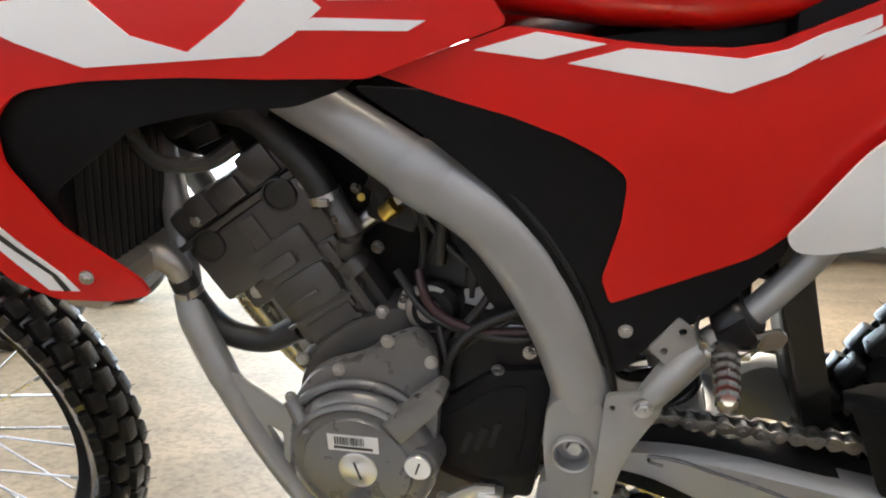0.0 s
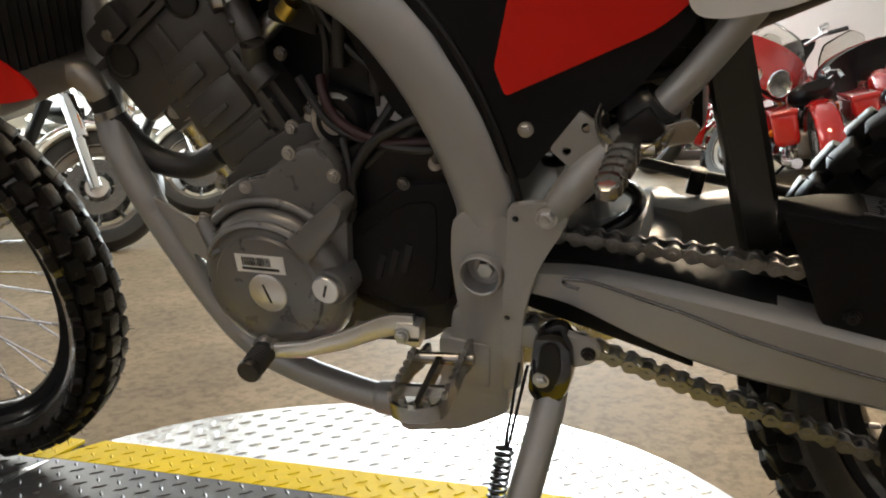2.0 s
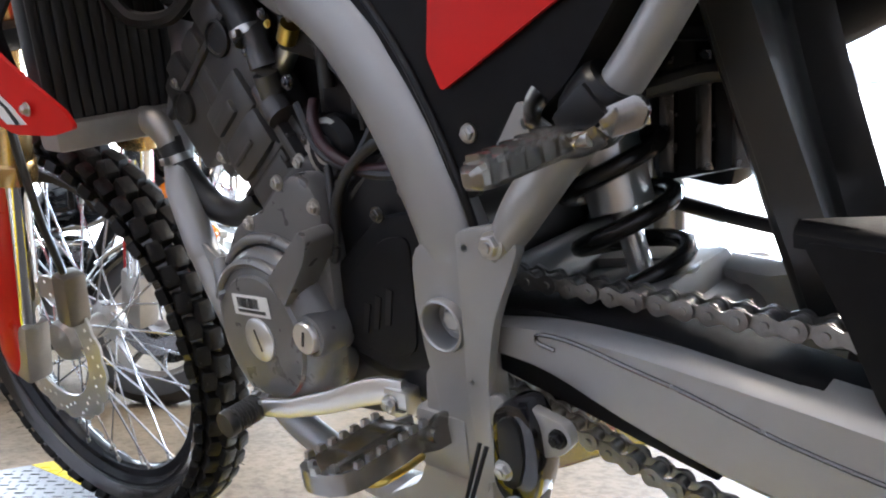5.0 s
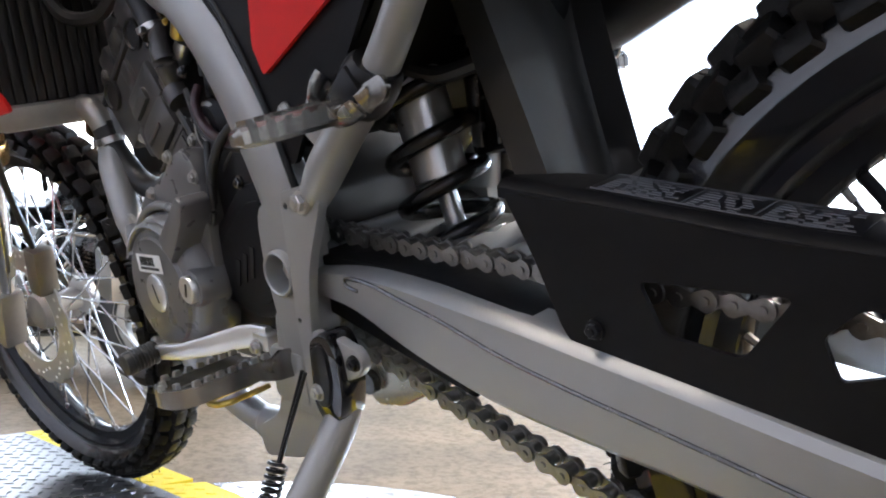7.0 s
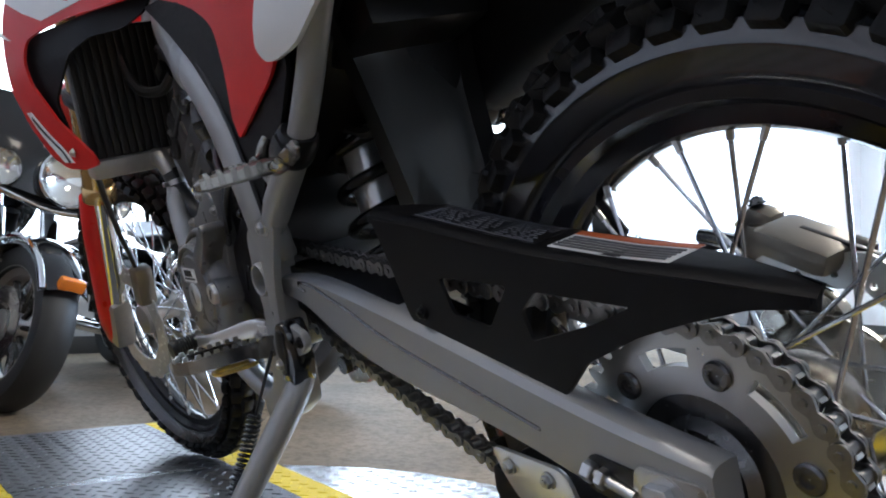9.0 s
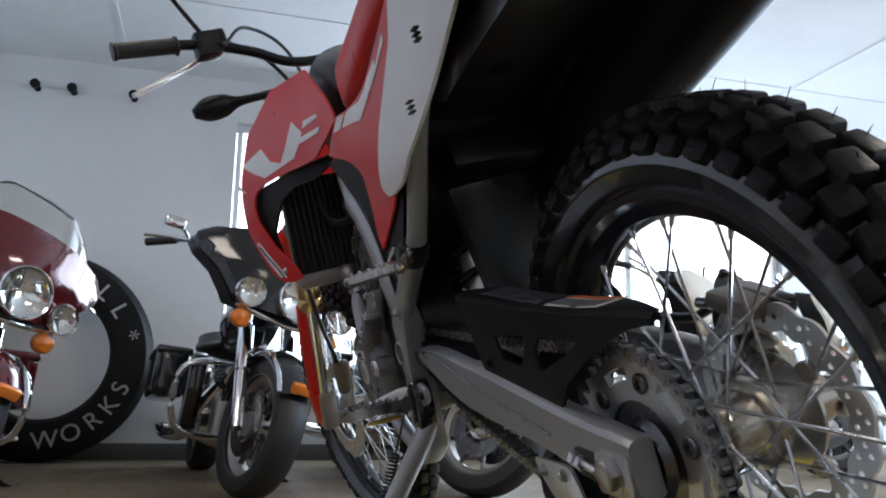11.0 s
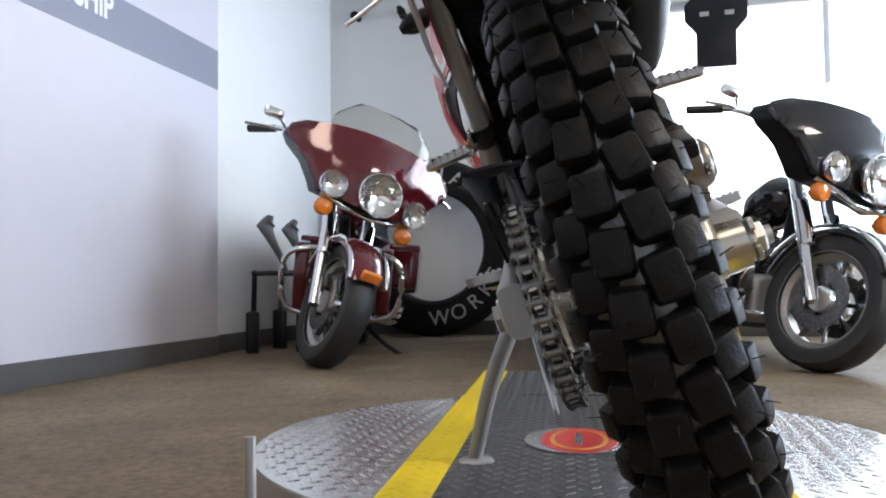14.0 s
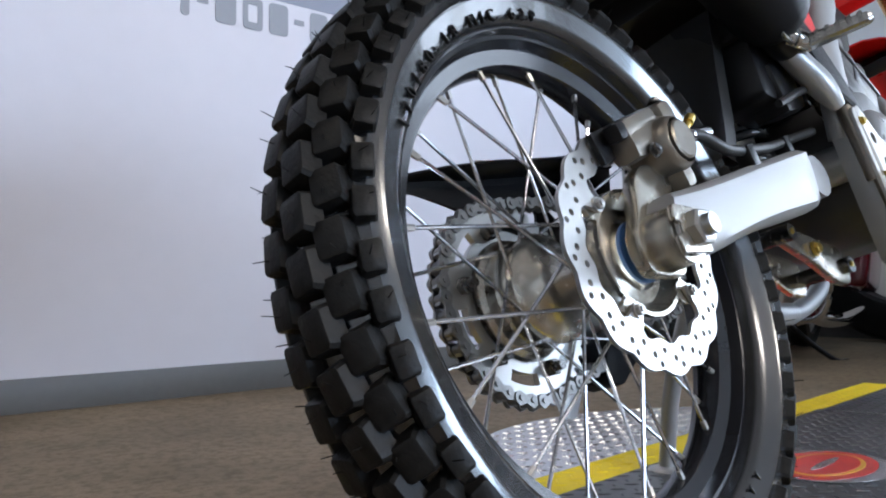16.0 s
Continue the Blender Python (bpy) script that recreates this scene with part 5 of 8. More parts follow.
box(bm, (-0.666, -0.1447, 0.122), (0.0020, 0.0008, 0.013), (0, 22, 0))
bpart("plug_slot", bm, INK, "", cover)
bm = bmesh.new()
lathe(bm, [(0.021, 0.03), (0.0195, 0.004), (0.0175, 0.0), (0.0145, -0.001)], (-0.666, -0.138, 0.122), seg=36)
bpart("plug_boss", bm, COVER, "", cover)
bm = bmesh.new()
lathe(bm, [(0.0135, 0.003), (0.0135, -0.0045), (0.0125, -0.0058), (0.0005, -0.0058)], (-0.666, -0.1385, 0.122), seg=32)
bpart("cover_plug", bm, BRIGHT_ALLOY, "", cover)
for x, z in ((-0.693, 0.243), (-0.652, 0.222), (-0.744, 0.211), (-0.797, 0.178), (-0.652, 0.070), (-0.800, 0.085)):
    bolt("cover_bolt", (x, -0.117, z), (0, -1, 0), 0.0062, CAST, cover)
# paper serial label
LABEL = Matrix.Translation((-0.727, -0.1452, 0.1475)) @ Matrix.Rotation(radians(2.5), 4, "Y")


def label_bar(x0, x1, z0, z1, y, mat, name):
    bm = bmesh.new()
    box(bm, ((x0 + x1) / 2, y, (z0 + z1) / 2), (x1 - x0, 0.0003, z1 - z0))
    bm.transform(LABEL)
    bpart(name, bm, mat, "", cover)


label_bar(-0.0255, 0.0255, -0.0095, 0.0090, 0, PAPER, "serial_label")
rnd = random.Random(5)
x = -0.0185
while x < 0.011:
    w = rnd.choice((0.0007, 0.0011, 0.0016))
    label_bar(x, x + w, -0.0025, 0.0065, -0.0004, INK, "barcode_bar")
    x += w + rnd.choice((0.0006, 0.0010))
label_bar(-0.0195, 0.0195, -0.0068, -0.0040, -0.0004, INK, "serial_line")
# sprocket cover
bm = bmesh.new()
plate(bm, rounded([(-0.664, 0.104), (-0.664, 0.164), (-0.596, 0.209), (-0.540, 0.214), (-0.548, 0.150), (-0.5626, 0.0926), (-0.6085, 0.0845)], 0.010), -0.108, -0.078, bevel=0.005)
bpart("sprocket_cover", bm, BLACK, "", engine)
bm = bmesh.new()
plate(bm, rounded([(-0.648, 0.112), (-0.648, 0.156), (-0.592, 0.194), (-0.562, 0.196), (-0.566, 0.150), (-0.576, 0.104), (-0.608, 0.098)], 0.012), -0.1098, -0.106, bevel=0.0015)
bpart("raised_panel", bm, BLACK, "", engine)
for k in range(3):
    bm = bmesh.new()
    plate(bm, [(-0.632 + 0.014 * k, 0.118 + 0.004 * k), (-0.626 + 0.014 * k, 0.118 + 0.004 * k), (-0.616 + 0.014 * k, 0.142 + 0.006 * k), (-0.622 + 0.014 * k, 0.144 + 0.006 * k)], -0.1108, -0.109)
    bpart("cover_vent", bm, SATIN_BLACK, "", engine)
bolt("cover_bolt", (-0.591, -0.108, 0.212), (0, -1, 0), 0.0060, DARK_STEEL, engine)
bolt("cover_bolt", (-0.562, -0.104, 0.228), (0, -1, 0), 0.006, CAST, engine)
# black backing plate, added to darken the gap around the sprocket cover
bm = bmesh.new()
plate(bm, rounded([(-0.668, 0.150), (-0.652, 0.205), (-0.640, 0.238), (-0.600, 0.244), (-0.545, 0.236), (-0.545, 0.16), (-0.556, 0.10), (-0.566, 0.060), (-0.60, 0.062), (-0.660, 0.086)], 0.008), -0.0995, -0.074, bevel=0.004)
bpart("dark_backing", bm, SATIN_BLACK, "", engine)
# starter motor, breather and wiring behind the cylinder
bm = bmesh.new()
rod(bm, (-0.655, -0.085, 0.262), (-0.655, 0.03, 0.262), 0.026, None, 20)
rod(bm, (-0.655, -0.093, 0.262), (-0.655, -0.085, 0.262), 0.020, 0.026, 20)
bpart("starter_motor", bm, SATIN_BLACK, "", engine)
for k, pts in enumerate(([(-0.69, -0.085, 0.30), (-0.66, -0.095, 0.262), (-0.62, -0.098, 0.245), (-0.58, -0.098, 0.238), (-0.545, -0.09, 0.237)], [(-0.64, -0.092, 0.21), (-0.62, -0.098, 0.232), (-0.58, -0.09, 0.255), (-0.55, -0.085, 0.275)], [(-0.645, -0.09, 0.17), (-0.642, -0.094, 0.21), (-0.63, -0.094, 0.24), (-0.60, -0.085, 0.28), (-0.59, -0.075, 0.33)], [(-0.60, -0.07, 0.40), (-0.615, -0.075, 0.36), (-0.612, -0.078, 0.31), (-0.618, -0.078, 0.285)])):
    bm = bmesh.new()
    tube(bm, pts, (0.0042, 0.0036, 0.0046, 0.0062)[k], 8, 6)
    bpart("wiring", bm, HOSE, "", engine)
bm = bmesh.new()
rod(bm, (-0.612, -0.082, 0.335), (-0.618, -0.082, 0.285), 0.0085, 0.0075, 12)
rod(bm, (-0.618, -0.082, 0.285), (-0.619, -0.082, 0.272), 0.003, 0.0025, 8)
bpart("drain_tube", bm, HOSE, "", engine)
# throttle body, injector and intake
bm = bmesh.new()
rod(bm, (-0.75, -0.005, 0.345), (-0.63, -0.005, 0.395), 0.030, 0.036, 20)
box(bm, (-0.69, -0.052, 0.362), (0.05, 0.04, 0.05), (0, 20, 0), 0.006)
bpart("throttle_body", bm, SATIN_BLACK, "", engine)
bm = bmesh.new()
rod(bm, (-0.735, -0.06, 0.335), (-0.708, -0.062, 0.352), 0.011, 0.009, 14)
rod(bm, (-0.708, -0.062, 0.352), (-0.690, -0.063, 0.362), 0.0065, 0.0065, 12)
box(bm, (-0.688, -0.064, 0.364), (0.022, 0.014, 0.012), (0, -32, 0), 0.002)
bpart("fuel_injector", bm, STEEL, "", engine)
bm = bmesh.new()
tube(bm, [(-0.742, -0.068, 0.312), (-0.735, -0.078, 0.335), (-0.748, -0.070, 0.358), (-0.757, -0.062, 0.372)], 0.0115, 12, 5)
rod(bm, (-0.742, -0.070, 0.305), (-0.732, -0.070, 0.292), 0.014, 0.014, 14)
bpart("coolant_elbow", bm, ENGINE, "", engine)
# black airbox and body behind the engine
bm = bmesh.new()
plate(bm, rounded([(-0.665, 0.40), (-0.60, 0.265), (-0.545, 0.235), (-0.50, 0.23), (-0.40, 0.31), (-0.30, 0.40), (-0.30, 0.52), (-0.60, 0.50)], 0.02), -0.098, 0.098, bevel=0.012)
bpart("airbox", bm, BLACK, "matt black plastic airbox")
bm = bmesh.new()
box(bm, (-0.632, -0.055, 0.318), (0.055, 0.05, 0.075), (0, 18, 0), 0.01)
box(bm, (-0.665, -0.045, 0.375), (0.07, 0.06, 0.05), (0, 25, 0), 0.012)
bpart("breather_box", bm, SATIN_BLACK, "", engine)
bm = bmesh.new()
plate(bm, rounded([(-0.636, 0.259), (-0.603, 0.250), (-0.590, 0.275), (-0.606, 0.281), (-0.624, 0.281)], 0.005), -0.064, -0.060)
bpart("heat_shield", bm, WHITE, "", engine)

# water jacket bulge, raised rib and gasket edges on the cylinder
for name, dims in (("water_jacket", (0.044, 0.090, -0.040, 0.034, -0.0790, -0.02, 0.016)), ("jacket_lip", (0.060, 0.066, -0.026, 0.012, -0.0815, -0.06, 0.003)), ("gasket_edge", (0.0395, 0.0435, -0.048, 0.048, -0.0715, 0.0, 0.001)), ("cast_plaque", (0.012, 0.036, -0.030, 0.026, -0.0725, -0.03, 0.002)), ("rear_column", (0.0, 0.098, 0.036, 0.047, -0.0735, -0.02, 0.004)), ("front_lug", (0.075, 0.100, -0.074, -0.050, -0.060, -0.03, 0.006))):
    bm = bmesh.new()
    cyl_box(bm, *dims)
    bpart(name, bm, ENGINE, "", engine)
bm = bmesh.new()
tube(bm, [CYL @ Vector((v, -0.0690, u)) for u, v in ((0.106, -0.030), (0.138, -0.020), (0.141, -0.015), (0.138, -0.010), (0.106, 0.006))], 0.0026, 8, 3)
bpart("cast_rib", bm, ENGINE, "", engine, 60)
bm = bmesh.new()
lathe(bm, [(0.024, 0.02), (0.0245, -0.001), (0.022, -0.004), (0.012, -0.005), (0.0005, -0.0055)], (-0.658, -0.088, 0.262), seg=32)
bpart("starter_cap", bm, CAST, "", engine)
bm = bmesh.new()
plate(bm, rounded([(-0.692, 0.262), (-0.684, 0.282), (-0.664, 0.284), (-0.660, 0.268), (-0.676, 0.256)], 0.004), -0.086, -0.080, bevel=0.0015)
bpart("starter_lug", bm, CAST, "", engine)
for name, mat, r, pts in (("breather_hose", MAROON, 0.0048, [(-0.668, -0.085, 0.300), (-0.663, -0.094, 0.287), (-0.654, -0.097, 0.268), (-0.631, -0.098, 0.252), (-0.602, -0.097, 0.244), (-0.562, -0.092, 0.243)]), ("clutch_cable", HOSE, 0.0046, [(-0.646, -0.108, 0.195), (-0.636, -0.108, 0.222), (-0.624, -0.106, 0.240), (-0.606, -0.104, 0.254), (-0.570, -0.100, 0.269), (-0.54, -0.09, 0.275)]), ("sensor_wire", HOSE, 0.0032, [(-0.657, -0.110, 0.211), (-0.652, -0.112, 0.185), (-0.645, -0.112, 0.178), (-0.639, -0.112, 0.195), (-0.640, -0.109, 0.222), (-0.648, -0.100, 0.25)]), ("drain_hose", HOSE, 0.0065, [(-0.640, -0.085, 0.375), (-0.641, -0.086, 0.355), (-0.646, -0.086, 0.324), (-0.648, -0.086, 0.308)])):
    bm = bmesh.new()
    tube(bm, pts, r, 8, 6)
    bpart(name, bm, mat, "", engine, 60)
for c, r in (((-0.710, -0.074, 0.319), 0.0062), ((-0.745, -0.083, 0.350), 0.0045), ((-0.726, -0.074, 0.377), 0.0048), ((-0.684, -0.087, 0.272), 0.0045), ((-0.558, -0.110, 0.235), 0.0045)):
    bolt("engine_bolt", c, (0, -1, 0), r, DARK_STEEL, engine)
bm = bmesh.new()
rod(bm, (-0.700, -0.075, 0.352), (-0.688, -0.078, 0.362), 0.009, 0.0085, 16)
bpart("throttle_stop", bm, YELLOW_ZINC, "", engine)
bm = bmesh.new()
box(bm, (-0.676, -0.078, 0.372), (0.026, 0.010, 0.008), (0, -28, 0), 0.0015)
bpart("injector_clip", bm, STEEL, "", engine)
for k in range(7):
    bm = bmesh.new()
    a = (-0.790 + 0.021 * k, 0.452 - 0.006 * k + 0.007 * math.sin(2.3 * k))
    box(bm, (a[0], -0.066 - 0.004 * (k % 2), a[1]), (0.010 + 0.004 * (k % 3), 0.010, 0.009), (0, 25 * k, 0), 0.0015)
    bpart("cable_clip", bm, SATIN_BLACK if k % 3 else DARK_STEEL, "", engine)

# black ducting and looms under the tank
bm = bmesh.new()
plate(bm, rounded([(-0.99, 0.50), (-0.95, 0.452), (-0.925, 0.412), (-0.890, 0.398), (-0.84, 0.402), (-0.80, 0.398), (-0.765, 0.330), (-0.735, 0.262), (-0.66, 0.235), (-0.60, 0.27), (-0.64, 0.40), (-0.69, 0.50), (-0.80, 0.56)], 0.015), -0.034, 0.05, bevel=0.01)
bpart("air_duct", bm, BLACK, "", engine)
for pts, r in (([(-0.925, -0.10, 0.470), (-0.918, -0.095, 0.43), (-0.905, -0.085, 0.411), (-0.87, -0.07, 0.405), (-0.84, -0.06, 0.42)], 0.008), ([(-0.90, -0.05, 0.47), (-0.85, -0.055, 0.45), (-0.80, -0.06, 0.46), (-0.76, -0.06, 0.44)], 0.007), ([(-0.84, -0.05, 0.47), (-0.79, -0.07, 0.455), (-0.745, -0.075, 0.43), (-0.715, -0.07, 0.40), (-0.70, -0.07, 0.35)], 0.0045), ([(-0.73, -0.06, 0.41), (-0.69, -0.075, 0.385), (-0.665, -0.075, 0.34), (-0.668, -0.075, 0.29)], 0.0036), ([(-0.71, -0.065, 0.42), (-0.67, -0.082, 0.37), (-0.645, -0.085, 0.33), (-0.60, -0.09, 0.29)], 0.003)):
    bm = bmesh.new()
    tube(bm, pts, r, 8, 6)
    bpart("loom", bm, HOSE, "", engine)
for c, w, a in (((-0.705, -0.068, 0.378), (0.022, 0.012, 0.014), 30), ((-0.66, -0.075, 0.352), (0.016, 0.012, 0.022), 15), ((-0.868, -0.06, 0.432), (0.03, 0.02, 0.018), -20), ((-0.81, -0.06, 0.452), (0.02, 0.018, 0.022), 10)):
    bm = bmesh.new()
    box(bm, c, w, (0, a, 0), 0.002)
    bpart("connector", bm, SATIN_BLACK, "", engine)
for c in ((-0.722, -0.074, 0.368), (-0.828, -0.068, 0.448)):
    bolt("clip_screw", c, (0.1, -1, 0.2), 0.0035, YELLOW_ZINC, engine)

# -- cooling
bm = bmesh.new()
tube(bm, [(-0.918, -0.075, 0.292), (-0.913, -0.072, 0.268), (-0.900, -0.064, 0.234), (-0.877, -0.060, 0.214), (-0.842, -0.056, 0.208), (-0.808, -0.054, 0.222)], 0.0138, 14, 6)
hose = bpart("coolant_hose", bm, HOSE, "thick black rubber coolant hose")
bm = bmesh.new()
tube(bm, [(-0.92, -0.03, 0.435), (-0.87, -0.05, 0.452), (-0.826, -0.060, 0.448), (-0.790, -0.064, 0.418), (-0.766, -0.066, 0.385), (-0.757, -0.068, 0.360)], 0.0145, 14, 6)
bpart("upper_hose", bm, HOSE, "", hose)
for c, d in (((-0.914, -0.073, 0.272), (0.15, 0.1, -1)), ((-0.759, -0.0675, 0.367), (0.3, -0.05, -1))):
    bm = bmesh.new()
    d = Vector(d).normalized()
    lathe(bm, [(0.0140, -0.004), (0.0153, -0.0038), (0.0153, 0.0038), (0.0140, 0.004)], c, d, 22)
    box(bm, Vector(c) + Vector((0.004, -0.017, 0)), (0.010, 0.006, 0.007), (0, 0, 0), 0.001)
    bpart("hose_clamp", bm, STEEL, "", hose)
bm = bmesh.new()
box(bm, (-0.948, -0.105, 0.420), (0.026, 0.140, 0.200), (0, 10, 0), 0.004)
radiator = bpart("radiator", bm, SATIN_BLACK, "black radiator with upright louvres and an alloy lower tank")
for k in range(12):
    bm = bmesh.new()
    y = -0.170 + 0.0118 * k
    tube(bm, [(-0.948, y, 0.330), (-0.916, y, 0.512)], 0.0024, 6, 0, 2.2, (0, 1, 0))
    bpart("louvre", bm, FIN, "", radiator)
bm = bmesh.new()
box(bm, (-0.952, -0.108, 0.316), (0.040, 0.142, 0.028), (0, 10, 0), 0.008)
bpart("radiator_tank", bm, CAST, "", radiator)
bm = bmesh.new()
tube(bm, [(-0.945, -0.082, 0.318, 0.014), (-0.930, -0.080, 0.313, 0.0150), (-0.920, -0.078, 0.302, 0.0135), (-0.916, -0.076, 0.288, 0.0125)], 0.013, 14, 5)
bpart("radiator_outlet", bm, CAST, "", radiator, 60)
bm = bmesh.new()
plate(bm, rounded([(-1.005, 0.520), (-0.69, 0.495), (-0.705, 0.478), (-0.745, 0.468), (-0.80, 0.475), (-0.86, 0.468), (-0.905, 0.44), (-0.935, 0.42), (-0.940, 0.345), (-0.905, 0.325), (-0.95, 0.335), (-1.00, 0.42)], 0.010), 0.012, 0.016, cut=0.03, shape=lambda x, z: shroud_y(x, z) if x < -0.8 else shroud_y(x, z) + 0.02 * (x + 0.8) / 0.1)
bpart("radiator_shield", bm, BLACK, "", radiator)

# -- exhaust on the far side
bm = bmesh.new()
tube(bm, [(-0.835, 0.02, 0.335), (-0.900, 0.035, 0.325), (-0.935, 0.060, 0.260), (-0.915, 0.090, 0.160), (-0.840, 0.110, 0.060), (-0.700, 0.122, 0.045), (-0.600, 0.125, 0.110), (-0.53, 0.106, 0.20), (-0.47, 0.108, 0.26), (-0.40, 0.118, 0.302)], 0.019, 16, 6)
exhaust = bpart("exhaust_pipe", bm, EXHAUST, "stainless exhaust pipe with a black silencer", sharp=60)
bm = bmesh.new()
tube(bm, [(-0.40, 0.118, 0.300, 0.030), (-0.37, 0.122, 0.315, 0.050), (-0.22, 0.134, 0.378, 0.060), (0.10, 0.145, 0.470, 0.062), (0.16, 0.146, 0.488, 0.055), (0.18, 0.146, 0.494, 0.030)], 0.06, 22, 4, 1.15)
bpart("silencer", bm, BLACK, "", exhaust, 60)

# -- shock absorber
SPRING = material("black_spring_steel", (0.030, 0.029, 0.028), 0.24, 0.5, 0.2, 30)
S0, S1 = Vector((-0.436, -0.004, 0.118)), Vector((-0.478, -0.004, 0.345))
sd = (S1 - S0).normalized()
bm = bmesh.new()
rod(bm, S0 + sd * 0.07, S1, 0.0235, 0.0245, 22)
rod(bm, S0, S0 + sd * 0.09, 0.009, 0.009, 12)
lathe(bm, [(0.010, 0.0), (0.040, 0.004), (0.042, 0.012), (0.010, 0.014)], S0 + sd * 0.006, sd, 28)
lathe(bm, [(0.024, 0.0), (0.041, 0.0), (0.043, 0.006), (0.041, 0.013), (0.024, 0.013)], S1 - sd * 0.035, sd, 32)
shock = bpart("shock_absorber", bm, BRIGHT_ALLOY, "rear shock absorber with an open coil spring")
bm = bmesh.new()
a, b = frame_of(sd)
turns, n = 4.4, 180
tube(bm, [S0 + sd * (0.018 + 0.172 * k / n) + a * (0.0365 * math.cos(2 * math.pi * turns * k / n)) + b * (0.0365 * math.sin(2 * math.pi * turns * k / n)) for k in range(n + 1)], 0.0070, 8, 0)
bpart("spring", bm, SPRING, "", shock, 70)
bm = bmesh.new()
rod(bm, (-0.415, 0.045, 0.27), (-0.385, 0.045, 0.375), 0.026, 0.026, 20)
box(bm, (-0.36, 0.0, 0.36), (0.16, 0.14, 0.05), (0, -12, 0), 0.012)
bpart("reservoir", bm, SATIN_BLACK, "", shock)
bm = bmesh.new()
plate(bm, rounded([(-0.452, 0.300), (-0.345, 0.285), (-0.335, 0.400), (-0.450, 0.420)], 0.012), 0.00, 0.095, bevel=0.008)
battery = bpart("battery_box", bm, BLACK, "black plastic battery box with a strap")
bm = bmesh.new()
plate(bm, rounded([(-0.440, 0.195), (-0.350, 0.205), (-0.352, 0.292), (-0.440, 0.292)], 0.012), 0.025, 0.092, bevel=0.010)
bpart("battery_tray", bm, SATIN_BLACK, "", battery)
for x in (-0.420, -0.392, -0.366):
    bm = bmesh.new()
    box(bm, (x, 0.022, 0.245), (0.012, 0.008, 0.080), (0, 6, 0), 0.002)
    bpart("tray_rib", bm, DARK_STEEL, "", battery)
bm = bmesh.new()
tube(bm, [(-0.46, -0.03, 0.285), (-0.42, -0.02, 0.268), (-0.37, -0.01, 0.272), (-0.335, 0.0, 0.262)], 0.007, 8, 5)
bpart("battery_cable", bm, HOSE, "", battery)

# rising-rate linkage under the shock
bm = bmesh.new()
for y in (-0.036, 0.026):
    plate(bm, rounded([(-0.575, 0.000), (-0.560, 0.030, 0.010), (-0.480, 0.044), (-0.400, 0.056, 0.010), (-0.385, 0.036, 0.010), (-0.460, 0.010), (-0.520, -0.018), (-0.560, -0.022)], 0.008), y, y + 0.012, [circle(-0.470, 0.026, 0.007, 14)], bevel=0.002)
linkage = bpart("shock_linkage", bm, HUB, "cast alloy shock linkage under the swingarm")
for x, z in ((-0.398, 0.045), (-0.558, 0.004)):
    bm = bmesh.new()
    rod(bm, (x, -0.045, z), (x, 0.048, z), 0.0115, None, 16)
    bpart("pivot_pin", bm, DARK_STEEL, "", linkage)
for x, z in ((-0.398, 0.045), (-0.558, 0.004), (-0.470, 0.026)):
    bolt("linkage_bolt", (x, 0.040, z), (0, 1, 0), 0.0095, YELLOW_ZINC, linkage)

# -- foot controls
bm = bmesh.new()
loops = []
for x, y, z, h in ((-0.600, -0.108, 0.070, 0.0095), (-0.620, -0.112, 0.071, 0.0110), (-0.632, -0.120, 0.071, 0.0110), (-0.660, -0.137, 0.066, 0.0095), (-0.695, -0.150, 0.061, 0.0080), (-0.722, -0.155, 0.060, 0.0075), (-0.738, -0.157, 0.060, 0.0070)):
    loops.append([(x, y + a, z + h * b) for a, b in ((-0.0035, -0.8), (-0.0025, -1), (0.0025, -1), (0.0035, -0.8), (0.0035, 0.8), (0.0025, 1), (-0.0025, 1), (-0.0035, 0.8))])
rings(bm, loops)
box(bm, (-0.606, -0.107, 0.062), (0.024, 0.018, 0.024), (0, 8, 0), 0.002)
lever = bpart("shift_lever", bm, BRIGHT_ALLOY, "alloy gear shift lever with a rubber toe peg", sharp=40)
bm = bmesh.new()
box(bm, (-0.606, -0.1170, 0.0575), (0.022, 0.003, 0.0012))
bpart("clamp_slit", bm, INK, "", lever)
bm = bmesh.new()
toe, out = Vector((-0.737, -0.154, 0.060)), Vector((0.02, -0.93, -0.06)).normalized()
lathe(bm, [(0.006, 0.0), (0.0105, 0.002), (0.0118, 0.004), (0.0118, 0.008)] + [p for k in range(6) for p in ((0.0118, 0.009 + 0.0035 * k), (0.0106, 0.0100 + 0.0035 * k), (0.0106, 0.0112 + 0.0035 * k), (0.0118, 0.0122 + 0.0035 * k))] + [(0.0120, 0.034), (0.0110, 0.037), (0.0005, 0.0375)], toe, out, 20)
bpart("toe_rubber", bm, HOSE, "", lever)
bm = bmesh.new()
box(bm, (-0.737, -0.154, 0.066), (0.024, 0.014, 0.004), (4, 0, 0), 0.0015)
bpart("toe_bracket", bm, STEEL, "", lever)
bolt("toe_bolt", (-0.737, -0.154, 0.068), (0.05, -0.1, 1), 0.0062, STEEL, lever)
bolt("lever_bolt", (-0.611, -0.1165, 0.062), (0, -1, 0), 0.0072, STEEL, lever)


